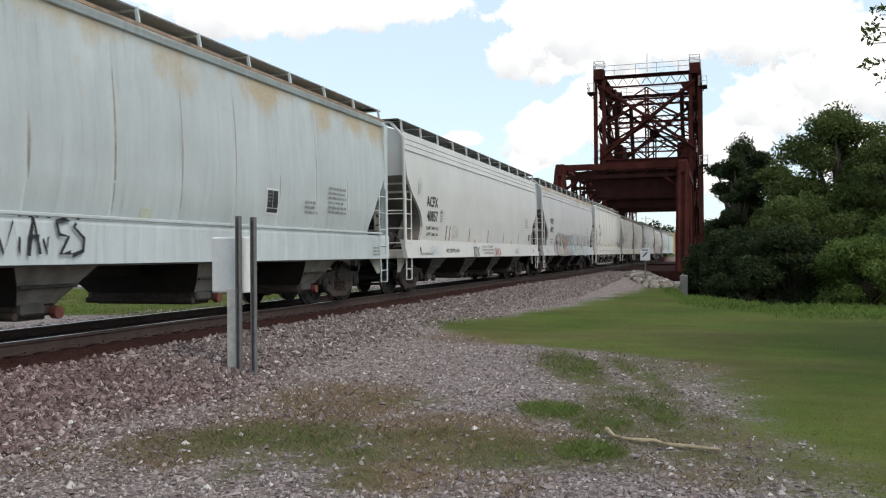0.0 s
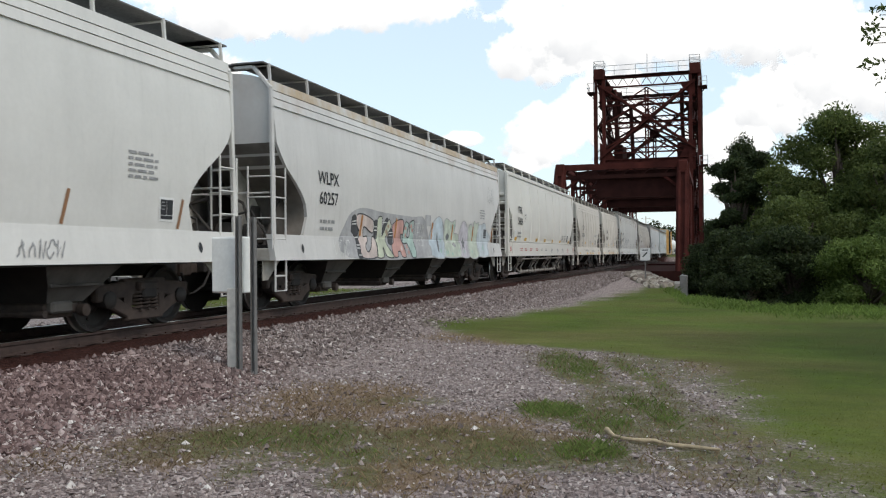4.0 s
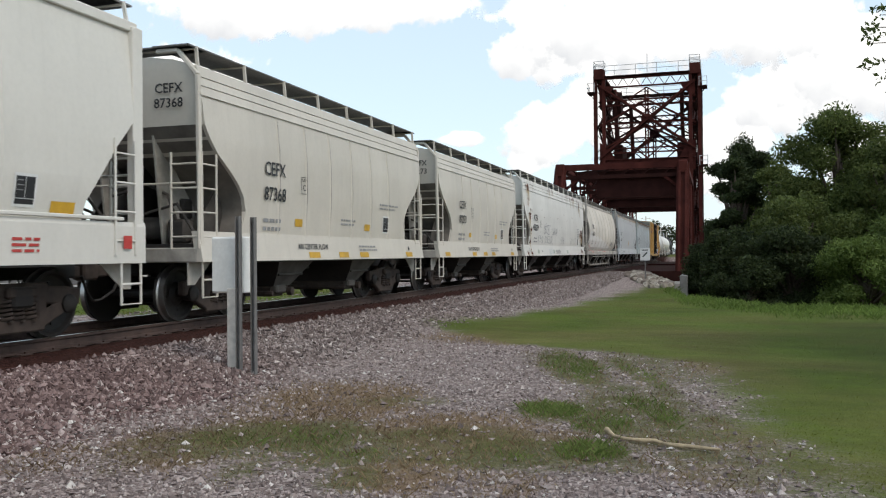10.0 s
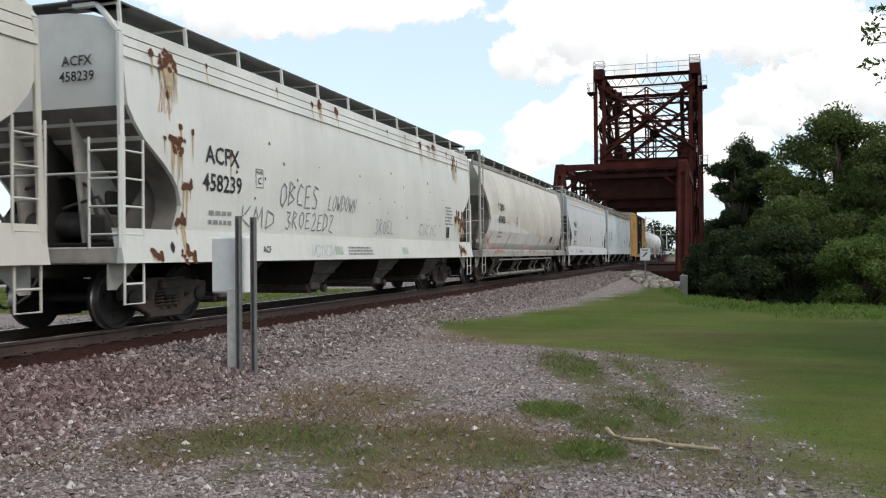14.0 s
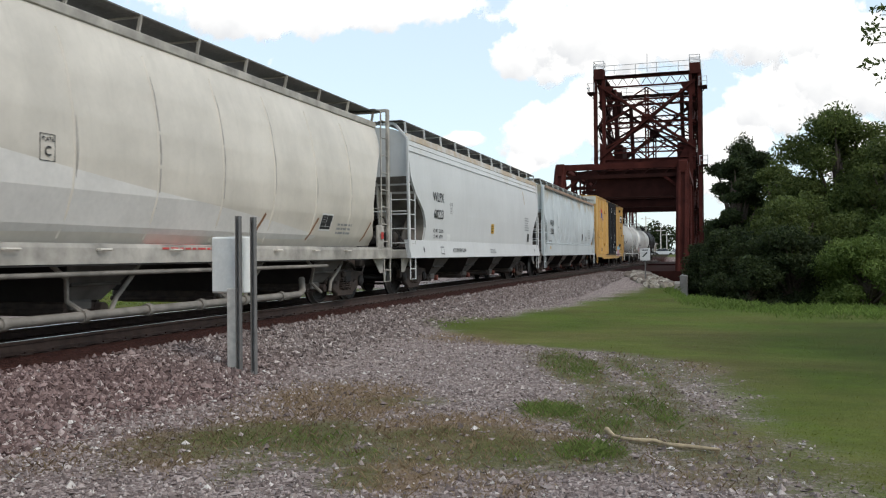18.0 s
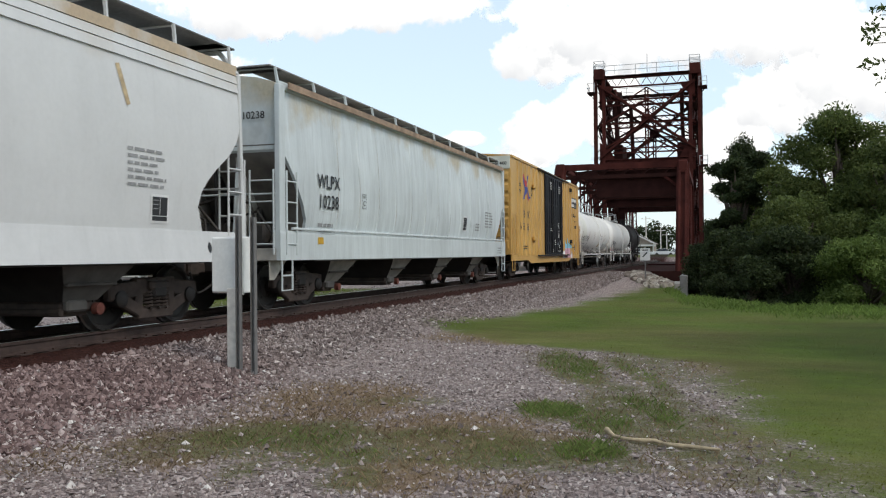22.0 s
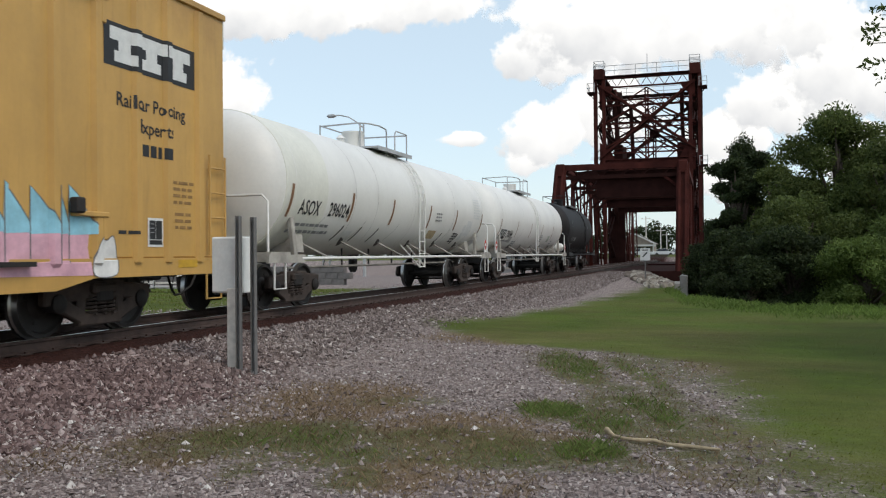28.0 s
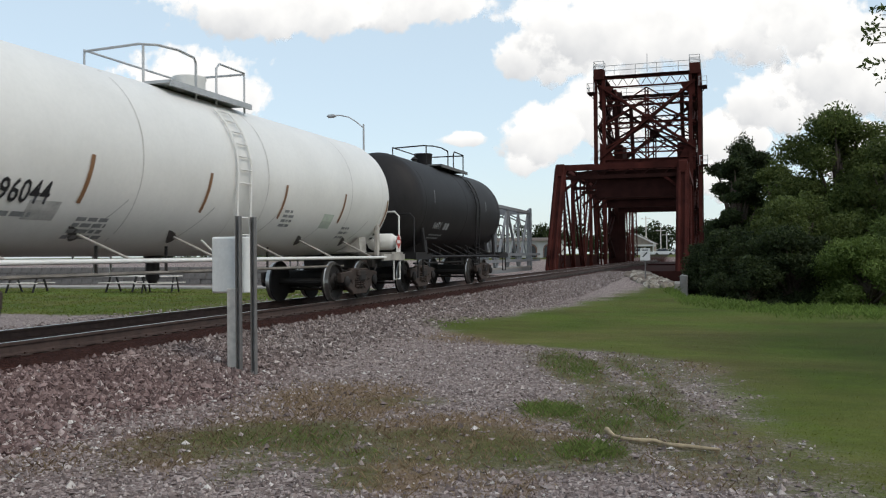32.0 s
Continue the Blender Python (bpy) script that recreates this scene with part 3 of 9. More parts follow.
def hopper(label, length, paint, style="flow", bays=4, eave=4.32, wide=1.6, trim=None, seams=0, board=None, piped=False, lean=None, bay_paint=None, group="covered hopper cars", inset=0.62, bogie=2.42, flute=None, bay_gap=None, bay_shift=0.0, gate_paint=None):
    """A covered hopper car, its middle at the origin. style: flow (rounded sides, fluted roof edge), post (straight sides, corner posts), tank (full round sides)."""
    car = thing("hopper_car", label, "railcar", group)
    trim = trim or paint
    board = board or (GRATE if style == "post" else MESH_DARK)
    L = length / 2
    sill = {'flow': 1.42, 'post': 1.5, 'tank': 1.2}[style]
    E = L - inset                      # end of the side sills
    body_end = E - 0.35
    if style == "flow":
        pts = [(1.24, wide - 0.07), (1.6, wide - 0.035), (2.3, wide), (3.0, wide - 0.005), (3.6, wide - 0.05), (eave, wide - 0.14)]
        cut = [(1.24, 1.18), (1.5, 1.25), (1.85, 1.38), (2.1, 1.3), (2.3, 1.12), (2.49, 0.88), (2.76, 0.48), (3.0, 0.25), (3.2, 0.13), (eave, 0.05)]
    elif style == "post":
        pts = [(1.24, wide - 0.08), (1.6, wide - 0.1), (1.8, wide - 0.05), (2.1, wide - 0.01), (2.6, wide), (3.1, wide - 0.015), (3.6, wide - 0.05), (eave, wide - 0.11)]
        cut = [(1.24, 1.12), (1.6, 1.15), (1.8, 1.12), (2.1, 0.92), (2.6, 0.54), (3.1, 0.06), (eave, 0.03)]
    else:
        pts = [(1.12, wide - 0.42), (1.5, wide - 0.17), (1.95, wide - 0.02), (2.4, wide + 0.02), (2.9, wide), (3.5, wide - 0.1), (3.95, wide - 0.24), (eave, wide - 0.4)]
        cut = [(1.24, 0.8), (1.57, 0.86), (1.8, 1.08), (2.34, 1.2), (2.85, 1.02), (3.32, 0.7), (3.76, 0.32), (eave, 0.12)]
    prof = curve_profile(pts)
    cutf = curve_profile(cut)
    # body: rings stacked upwards, with the end slope sheets as their ends
    rings = []
    zs = sorted(set([p[0] for p in pts] + [p[0] for p in cut if p[0] >= pts[0][0]] + [1.24 + (eave - 1.24) * i / 14 for i in range(15)]))
    ny = 12
    for z in zs:
        w, e = prof(z), body_end - cutf(z) + 0.3
        ring = [(w, -e + 2 * e * i / ny, z) for i in range(ny + 1)] + [(-w, e - 2 * e * i / ny, z) for i in range(ny + 1)]
        rings.append(ring)
    e = body_end - cutf(eave) + 0.3
    w = prof(eave)
    for dz, kw in ((0.07, 0.93), (0.16, 0.72), (0.22, 0.42), (0.24, 0.1)):
        rings.append([(w * kw, -e + 2 * e * i / ny, eave + dz) for i in range(ny + 1)] + [(-w * kw, e - 2 * e * i / ny, eave + dz) for i in range(ny + 1)])
    part("body", Shape().rings(rings), paint, car, smooth=25)
    # roof edge
    for sx in (-1, 1):
        if style == "flow":
            for i, (z0, z1) in enumerate(((eave - 0.135, eave + 0.04), (eave - 0.28, eave - 0.15), (eave - 0.44, eave - 0.295))):
                o = [(sx * (prof(z1) + 0.022), z1), (sx * (prof(z0) + 0.03), z0), (sx * (prof(z0) - 0.02), z0), (sx * (prof(z1) - 0.02), z1)]
                part("roof_flute", Shape().rings([[(a, -e, b) for a, b in o], [(a, e, b) for a, b in o]]), (flute or paint) if i == 0 else paint, car)
        else:
            z = eave + (0.0 if style == "post" else 0.02)
            s = Shape().beam((sx * (prof(z) + 0.02), -e, z), (sx * (prof(z) + 0.02), e, z), 0.07, 0.15, chamfer=0.015)
            part("roof_edge", s, trim, car)
            if style == "post":
                part("side_rail", Shape().beam((sx * (wide - 0.005), -E + 0.5, sill + 0.1), (sx * (wide - 0.005), E - 0.5, sill + 0.1), 0.07, 0.05, chamfer=0.01), paint, car)
    # side sills with a lip
    for sx in (-1, 1):
        foot = wide + (0.045 if style == "flow" else 0.0)
        o = [(sx * (wide - 0.08), 0.99), (sx * foot, 0.99), (sx * (wide - (0.028 if style == "flow" else 0.0)), sill), (sx * (wide - (0.036 if style == "flow" else 0.014)), sill + 0.06), (sx * (wide - 0.16), sill + 0.06)]
        s = Shape().rings([[(a, -E, b) for a, b in o], [(a, E, b) for a, b in o]])
        part("side_sill", s, trim, car)
        part("sill_flange", Shape().box((sx * (wide - 0.06), 0, 0.975), (0.1, 2 * E - 3.0, 0.02)), STEEL_DARK, car)
    part("center_sill", Shape().box((0, 0, 0.98), (0.5, 2 * (L - 0.45), 0.42), chamfer=0.03), STEEL_DARK, car)
    # end platforms, slope sheet supports, posts, ladders
    for sy in (-1, 1):
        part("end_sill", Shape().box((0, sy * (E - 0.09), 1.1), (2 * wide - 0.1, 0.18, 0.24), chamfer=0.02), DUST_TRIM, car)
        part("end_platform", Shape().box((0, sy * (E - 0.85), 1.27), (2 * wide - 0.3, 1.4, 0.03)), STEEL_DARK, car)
        y1 = sy * (body_end - 1.3)
        part("crosswalk", Shape().box((0, sy * (E - 0.3), eave + 0.36), (2.76, 0.5, 0.03), chamfer=0.006), board, car)
        s = Shape()
        for x in (-0.55, 0.55):
            s.slab([(sy * (E - 0.5), 1.28), (sy * (E - 2.0), 1.28), (sy * (body_end - cutf(2.9) + 0.28), 3.0), (sy * (body_end - cutf(3.4) + 0.26), 3.4)], x - 0.02, x + 0.02)
        part("slope_brace", s, DUST_TRIM, car)
        # slope sheet skin just outside the body's end: grime, and shade put into its colour
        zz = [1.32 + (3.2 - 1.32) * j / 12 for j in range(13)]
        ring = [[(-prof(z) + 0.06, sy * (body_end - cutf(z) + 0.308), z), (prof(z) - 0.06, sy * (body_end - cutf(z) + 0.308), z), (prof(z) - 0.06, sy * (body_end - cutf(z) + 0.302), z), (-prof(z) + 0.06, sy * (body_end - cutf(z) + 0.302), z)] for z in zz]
        part("slope_sheet", Shape().rings(ring), SLOPE_SHADE_GRIME, car, "dusty brown slope sheet", smooth=30)
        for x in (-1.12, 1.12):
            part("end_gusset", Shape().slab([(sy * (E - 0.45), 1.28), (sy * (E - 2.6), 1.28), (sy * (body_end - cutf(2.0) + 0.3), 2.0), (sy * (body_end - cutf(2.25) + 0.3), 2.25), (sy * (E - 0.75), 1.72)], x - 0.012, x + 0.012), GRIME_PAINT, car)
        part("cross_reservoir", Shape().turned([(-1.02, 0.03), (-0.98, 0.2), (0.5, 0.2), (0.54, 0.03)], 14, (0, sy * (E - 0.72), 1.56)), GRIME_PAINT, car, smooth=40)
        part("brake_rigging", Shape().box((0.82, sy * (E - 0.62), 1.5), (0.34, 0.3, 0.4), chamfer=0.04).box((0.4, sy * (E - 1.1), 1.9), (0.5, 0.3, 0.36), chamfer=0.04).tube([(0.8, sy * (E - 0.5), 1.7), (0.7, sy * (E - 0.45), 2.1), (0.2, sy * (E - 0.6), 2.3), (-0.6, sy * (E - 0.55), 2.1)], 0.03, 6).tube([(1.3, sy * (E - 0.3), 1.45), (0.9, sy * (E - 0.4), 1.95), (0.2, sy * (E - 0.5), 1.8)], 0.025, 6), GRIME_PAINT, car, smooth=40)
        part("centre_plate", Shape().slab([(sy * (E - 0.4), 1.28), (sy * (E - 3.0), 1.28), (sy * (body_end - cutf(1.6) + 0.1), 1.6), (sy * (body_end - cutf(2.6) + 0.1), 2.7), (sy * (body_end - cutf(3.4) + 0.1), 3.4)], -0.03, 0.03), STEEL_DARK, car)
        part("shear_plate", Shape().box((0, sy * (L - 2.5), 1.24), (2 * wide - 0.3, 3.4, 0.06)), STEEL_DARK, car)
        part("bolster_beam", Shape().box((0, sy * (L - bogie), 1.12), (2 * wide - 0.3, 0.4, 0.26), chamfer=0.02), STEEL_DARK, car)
        for sx in (-1, 1):
            if style == "flow":
                xx = sx * (wide - 0.03)
                p = [(sx * 0.75, sy * (E - 0.1), eave + 0.3), (sx * 1.15, sy * (E - 0.1), eave + 0.3), (sx * (wide - 0.09), sy * (E - 0.1), eave - 0.12), (xx, sy * (E - 0.06), 1.15)]
                s = Shape()
                for a, b in zip(p, p[1:]):
                    s.beam(a, b, 0.07, 0.09, (0, 1, 0), 0.012)
                part("corner_post", s, trim, car)
                ladder(car, "side_ladder", xx, sy * (E - 0.1), 1.2, 2.75, 0.0, -sy * 0.42, 4, trim)
                ladder(car, "end_ladder", xx, sy * (E + 0.0), 1.2, 2.75, -sx * 0.5, 0.0, 4, trim)
            elif style == "post":
                xx = sx * (wide - 0.02)
                part("corner_post", Shape().box((xx - sx * 0.05, sy * (E - 0.13), (eave + 1.0) / 2 + 0.0), (0.12, 0.22, eave - 1.0), chamfer=0.015), trim, car)
                ladder(car, "side_ladder", xx + sx * 0.03, sy * (E - 0.24), 1.1, 2.7, 0.0, -sy * 0.42, 4, trim)
                ladder(car, "end_ladder", xx - sx * 0.1, sy * (E + 0.04), 1.1, 2.7, -sx * 0.5, 0.0, 4, trim)
                part("end_post", Shape().beam((sx * 0.55, sy * (E - 0.12), 1.2), (sx * 0.55, sy * (E - 0.3), 3.0), 0.07, 0.07, (0, 1, 0)), trim, car)
            else:
                xx = sx * (wide - 0.08)
                s = Shape()
                s.beam((xx, sy * (E - 0.05), 1.1), (xx, sy * (E - 0.05), eave + 0.42), 0.07, 0.13, (0, 1, 0), 0.01)
                s.beam((xx, sy * (E - 0.05), eave + 0.4), (sx * 0.6, sy * (E - 0.05), eave + 0.4), 0.07, 0.07)
                part("corner_post", s, trim, car)
                ladder(car, "side_ladder", xx, sy * (E - 0.1), 1.2, eave + 0.3, 0.0, -sy * 0.42, 8, trim)
                part("corner_plate", Shape().box((sx * (wide - 0.03), sy * (E - 0.75), 1.45), (0.05, 0.4, 0.7), chamfer=0.01), trim, car)
            # step below the sill
            s = Shape()
            yy = sy * (E - 0.3)
            s.tube([(sx * (wide - 0.02), yy - 0.21, 1.0), (sx * (wide - 0.02), yy - 0.21, 0.42), (sx * (wide - 0.02), yy + 0.21, 0.42), (sx * (wide - 0.02), yy + 0.21, 1.0)], 0.02, 6)
            s.tube([(sx * (wide - 0.02), yy - 0.21, 0.7), (sx * (wide - 0.02), yy + 0.21, 0.7)], 0.018, 6)
            part("step", s, trim, car, smooth=50)
            part("poling_gusset", Shape().slab([(sy * (E - 0.02), 1.0), (sy * (E - 0.02), 0.62), (sy * (E - 0.2), 0.62), (sy * (E - 0.7), 1.0)], sx * (wide - 0.25) - 0.01, sx * (wide - 0.25) + 0.01), DUST_TRIM, car)
        # brake wheel and gear on the leading end
        s = Shape()
        s.tube([(-0.55 + 0.24 * math.cos(t * math.pi / 8), sy * (E - 0.2), 2.15 + 0.24 * math.sin(t * math.pi / 8)) for t in range(16)], 0.014, 5, closed=True)
        for t in range(4):
            s.tube([(-0.55, sy * (E - 0.2), 2.15), (-0.55 + 0.24 * math.cos(t * math.pi / 2), sy * (E - 0.2), 2.15 + 0.24 * math.sin(t * math.pi / 2))], 0.01, 5)
        if sy > 0:
            part("brake_wheel", s, trim, car, smooth=50)
            part("brake_cylinder", Shape().tube([(-0.5, sy * (E - 0.75), 1.6), (0.4, sy * (E - 0.75), 1.6)], 0.14, 12), STEEL_DARK, car, smooth=40)
            part("valve_box", Shape().box((0.75, sy * (E - 0.8), 1.6), (0.4, 0.45, 0.5), chamfer=0.04), STEEL_DARK, car)
            part("air_reservoir", Shape().turned([(-1.15, 0.02), (-1.1, 0.19), (-0.1, 0.19), (-0.05, 0.02)], 14, (0, sy * (E - 1.15), 1.85)), STEEL_DARK, car, smooth=40)
            part("brake_hoses", Shape().tube([(0.9, sy * (E - 0.5), 1.3), (0.8, sy * (E - 0.45), 1.9), (0.3, sy * (E - 0.7), 2.2), (-0.4, sy * (E - 1.0), 2.0)], 0.025, 6).tube([(1.2, sy * (E - 0.6), 1.3), (1.1, sy * (E - 0.5), 1.7), (0.6, sy * (E - 0.6), 1.9)], 0.022, 6), STEEL_DARK, car, smooth=50)
        part("crossover_rail", Shape().tube([(-wide + 0.1, sy * (E - 0.02), 2.25), (wide - 0.1, sy * (E - 0.02), 2.25)], 0.018, 6), trim, car, smooth=50)
        coupler(car, sy * L, sy)
        put_truck(car, sy * (L - bogie))
    # running boards along the roof
    bz = eave + 0.36
    for sx in (-1, 1):
        s = Shape()
        x0, x1 = (0.72, 1.4) if style != "tank" else (0.6, 1.24)
        s.box((sx * (x0 + x1) / 2, 0, bz), (x1 - x0, 2 * E, 0.03), chamfer=0.006)
        part("running_board", s, board, car)
        s = Shape()
        k = max(5, int(round(2 * e / 1.62)))
        for i in range(k + 1):
            y = -e + 0.12 + (2 * e - 0.24) * i / k
            b = Shape().beam((sx * (prof(eave) - 0.03), y, eave + 0.02), (sx * x1, y, bz + 0.01), 0.05, 0.035, (0, 1, 0))
            b.beam((sx * x1, y, bz - 0.025), (sx * 0.4, y, bz - 0.025), 0.04, 0.03)
            part("board_bracket", b, trim, car)
    # roof hatches
    hatches = Shape().box((0, 0, eave + 0.3), (0.6, 2 * e - 1.0, 0.14), chamfer=0.03)
    part("roof_hatch", hatches, paint, car)
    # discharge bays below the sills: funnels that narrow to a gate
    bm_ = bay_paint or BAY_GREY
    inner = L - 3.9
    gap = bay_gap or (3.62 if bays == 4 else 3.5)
    # dark sheet added to give the pale underside its shade
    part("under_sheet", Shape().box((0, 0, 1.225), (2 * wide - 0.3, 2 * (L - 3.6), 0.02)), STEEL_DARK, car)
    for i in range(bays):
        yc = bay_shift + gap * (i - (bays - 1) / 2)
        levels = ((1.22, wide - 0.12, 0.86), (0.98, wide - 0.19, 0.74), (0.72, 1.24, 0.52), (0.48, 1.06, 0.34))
        # near-black ends carry the bay's shade in their colour; side panels stay paler
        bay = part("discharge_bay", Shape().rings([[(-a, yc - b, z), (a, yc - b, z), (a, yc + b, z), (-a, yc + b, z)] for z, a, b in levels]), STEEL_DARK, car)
        for sx in (-1, 1):
            s = Shape()
            for k, (z, a, b) in enumerate(levels):
                s.v += [(sx * (a + 0.006), yc - b, z), (sx * (a + 0.006), yc + b, z)]
            s.f = [(2 * k, 2 * k + 1, 2 * k + 3, 2 * k + 2) for k in range(3)]
            part("bay_panel", s, bm_, bay, "dust-stained sloping panel, paler than the shaded bay")
            part("panel_rib", Shape().beam((sx * 1.26, yc - 0.5, 0.71), (sx * 1.26, yc + 0.5, 0.71), 0.05, 0.05, chamfer=0.01), GRIME_PAINT, bay)
            part("gate_drive", Shape().box((sx * 1.06, yc - 0.1, 0.42), (0.12, 0.4, 0.16), chamfer=0.03), BAY_GREY, bay)
            part("gate_cap", Shape().turned([(sx * 1.02, 0.03), (sx * 1.04, 0.085), (sx * 1.14, 0.085), (sx * 1.15, 0.03)], 12, (0, yc + 0.32, 0.36)), gate_paint or TRUCK_STEEL, bay, "round rusty gate cap", smooth=40)
        part("outlet_gate", Shape().box((0, yc, 0.4), (2.04, 0.66, 0.16), chamfer=0.03).box((0, yc + 0.02, 0.3), (1.9, 0.5, 0.06), chamfer=0.01).tube([(-1.06, yc - 0.36, 0.34), (1.06, yc - 0.36, 0.34)], 0.05, 8).beam((-1.0, yc + 0.36, 0.42), (1.0, yc + 0.36, 0.42), 0.06, 0.1), TRUCK_STEEL, bay)
        if piped:
            for dy in (-0.55, 0.55):
                part("drop_pipe", Shape().tube([(1.3, yc + dy * 1.6, 0.98), (1.34, yc + dy * 1.2, 0.8), (1.2, yc + dy * 0.9, 0.5), (1.3, yc + dy * 0.4, 0.29)], 0.035, 7), PIPE_GREY, bay, smooth=50)
    if piped:
        part("upper_pipe", Shape().tube([(wide - 0.08, -inner - 0.4, 0.86), (wide - 0.08, inner - 0.5, 0.86)], 0.035, 8), PIPE_GREY, car, smooth=50)
        s = Shape().tube([(1.28, -inner, 0.29), (1.28, inner - 1.3, 0.29), (1.2, inner - 1.0, 0.36), (1.1, inner - 0.85, 0.6)], 0.065, 8)
        for i in range(7):
            yy = -inner + (2 * inner - 1.4) * (i + 0.5) / 7
            s.tube([(1.28, yy - 0.05, 0.29), (1.28, yy + 0.05, 0.29)], 0.095, 8)
        part("lower_pipe", s, PIPE_GREY, car, smooth=50)
    # weld seams on the sides
    for sx in (-1, 1):
        for i in range(seams):
            y = -E + 2.6 + (2 * E - 5.2) * i / max(1, seams - 1)
            rib = []
            zz = [1.32 + (eave - 0.28 - 1.32) * j / 9 for j in range(10)]
            s = Shape()
            for z in zz:
                w = prof(z)
                rib.append([(sx * (w - 0.01), y - 0.03, z), (sx * (w + 0.024), y, z), (sx * (w - 0.01), y + 0.03, z)])
            part("side_seam", s.rings(rib), paint, car, smooth=60)
            # a thin darker line along one side of the raised seam
            rg = random.Random(int(length * 100) + i * 7)
            if style != "post" or seams > 8:
                a = (1.68 if style == "post" else 1.75) + rg.uniform(0, 0.5)
                b = min(eave - 0.3, a + rg.uniform(0.5, 2.1))
                if style == "flow":
                    a, b = 1.56, eave - 0.5
                g = Shape()
                zz = [a + (b - a) * j / 8 for j in range(9)]
                hw_ = [0.005 + (0.03 if style == "flow" else 0.022) * math.sin(math.pi * j / 8) * rg.uniform(0.7, 1.1) for j in range(9)]
                pv = [(sx * (prof(z) + 0.006), y + 0.045 + k * h, z) for z, h in zip(zz, hw_) for k in (-1, 1)]
                part("seam_grime", g.add(pv, [(2 * j, 2 * j + 1, 2 * j + 3, 2 * j + 2) for j in range(8)]), SEAM_LINE, car)
    lean_ = 1.0 if style == "flow" else 0.0
    skin = curve_profile([(0.9, wide + 0.06 * lean_), (0.99, wide + 0.045 * lean_), (sill, wide - 0.028 * lean_), (sill + 0.06, wide - 0.014 - 0.022 * lean_), (sill + 0.075, prof(sill + 0.075))] + [p for p in pts if p[0] > sill + 0.08])
    return car, skin, E


def place(car, y0, y1):
    car["lead"] = (y0 + y1) / 2
    car.matrix_basis = pose(0, (y0 + y1) / 2, 0)
    CARS.append(car)


CARS = []
SEAM_LINE = simple("brown-grey seam line", (0.4, 0.37, 0.33), 0.8, 0.0, 0.4, 4, 0.05)
P_A = car_paint("pale blue-grey weathered car paint", (0.54, 0.575, 0.57), 0.95, (0.5, 0.36, 0.17), 0.13, 0.14, fine_streak=1.3, dents=0.35)
P_B = car_paint("pale grey-white car paint", (0.64, 0.625, 0.59), 0.0, streak=0.05, dirt=0.1)
P_C = car_paint("dusty grey car paint", (0.6, 0.582, 0.56), 0.3, (0.36, 0.2, 0.1), 0.07, 0.1)
P_D = car_paint("clean off-white car paint", (0.66, 0.635, 0.58), 0.0, streak=0.03, dirt=0.07)
P_E = car_paint("beige-grey car paint", (0.59, 0.545, 0.475), 0.0, streak=0.05, dirt=0.12)
P_G = car_paint("white peeling car paint", (0.72, 0.7, 0.65), 0.2, (0.25, 0.1, 0.035), 0.05, 0.12)
P_H = car_paint("grimy beige tank paint", (0.66, 0.605, 0.525), 0.0, streak=0.05, dirt=0.22)
P_I = car_paint("cool light grey car paint", (0.62, 0.62, 0.61), 0.2, (0.45, 0.3, 0.1), 0.04, 0.08)
P_J = car_paint("pale blue chalky car paint", (0.64, 0.685, 0.69), 0.85, (0.46, 0.37, 0.22), 0.22, 0.14, fine_streak=1.5, dents=0.6)
P_A2 = car_paint("plain pale blue-grey car paint", (0.6, 0.645, 0.645), 0.0, streak=0.16, dirt=0.16, fine_streak=2.0)
P_FLUTE = car_paint("rust-tinged roof edge paint", (0.6, 0.595, 0.575), 0.9, (0.42, 0.27, 0.11), 0.06, 0.12, top=3.9)
P_C2 = car_paint("plain dusty grey car paint", (0.6, 0.582, 0.56), 0.0, streak=0.08, dirt=0.18)
P_G2 = car_paint("plain white car paint", (0.7, 0.68, 0.63), 0.0, streak=0.06, dirt=0.15)
P_I2 = car_paint("plain light grey car paint", (0.61, 0.61, 0.6), 0.0, streak=0.06, dirt=0.12)
RUST_TRIM = simple("rust-streaked roof edge", (0.36, 0.25, 0.17), 0.8, 0.0, 0.5, 3, 0.2)

car_a, pr_a, END_A = hopper("pale blue-grey covered hopper with rust stains below its roof edge", 18.9, P_A, "post", 4, bay_paint=PIPE_GREY, seams=9, trim=P_A2, bay_gap=3.85, bay_shift=-0.45, gate_paint=GATE_RED)
place(car_a, 1.95, 20.85)
car_b, pr_b, END_B = hopper("grey-white rounded covered hopper with tagged side sill", 19.15, P_B, "flow", 4)
place(car_b, 20.85, 40.0)
car_c, pr_c, END_C = hopper("dusty grey covered hopper with large pastel graffiti", 19.05, P_C, "flow", 4, trim=P_C2, flute=P_FLUTE)
place(car_c, 40.0, 59.05)
car_d, pr_d, END_D = hopper("clean off-white covered hopper with pipes under its bays", 17.9, P_D, "post", 4, piped=True, seams=7, bay_paint=DUST_TRIM, bay_gap=3.2)
place(car_d, 59.05, 76.95)
car_e, pr_e, END_E = hopper("short beige covered hopper with curved side seams", 12.4, P_E, "flow", 2, seams=6, eave=4.1, inset=0.76, bogie=2.2)
place(car_e, 76.95, 89.35)
car_f, pr_f, END_F = hopper("short beige covered hopper with curved side seams", 12.15, P_E, "flow", 2, seams=6, eave=4.1, inset=0.76, bogie=2.2)
place(car_f, 89.35, 101.5)
car_g, pr_g, END_G = hopper("white covered hopper with peeling rust and scribbled tags", 19.2, P_G, "flow", 4, trim=P_G2)
place(car_g, 101.5, 120.7)
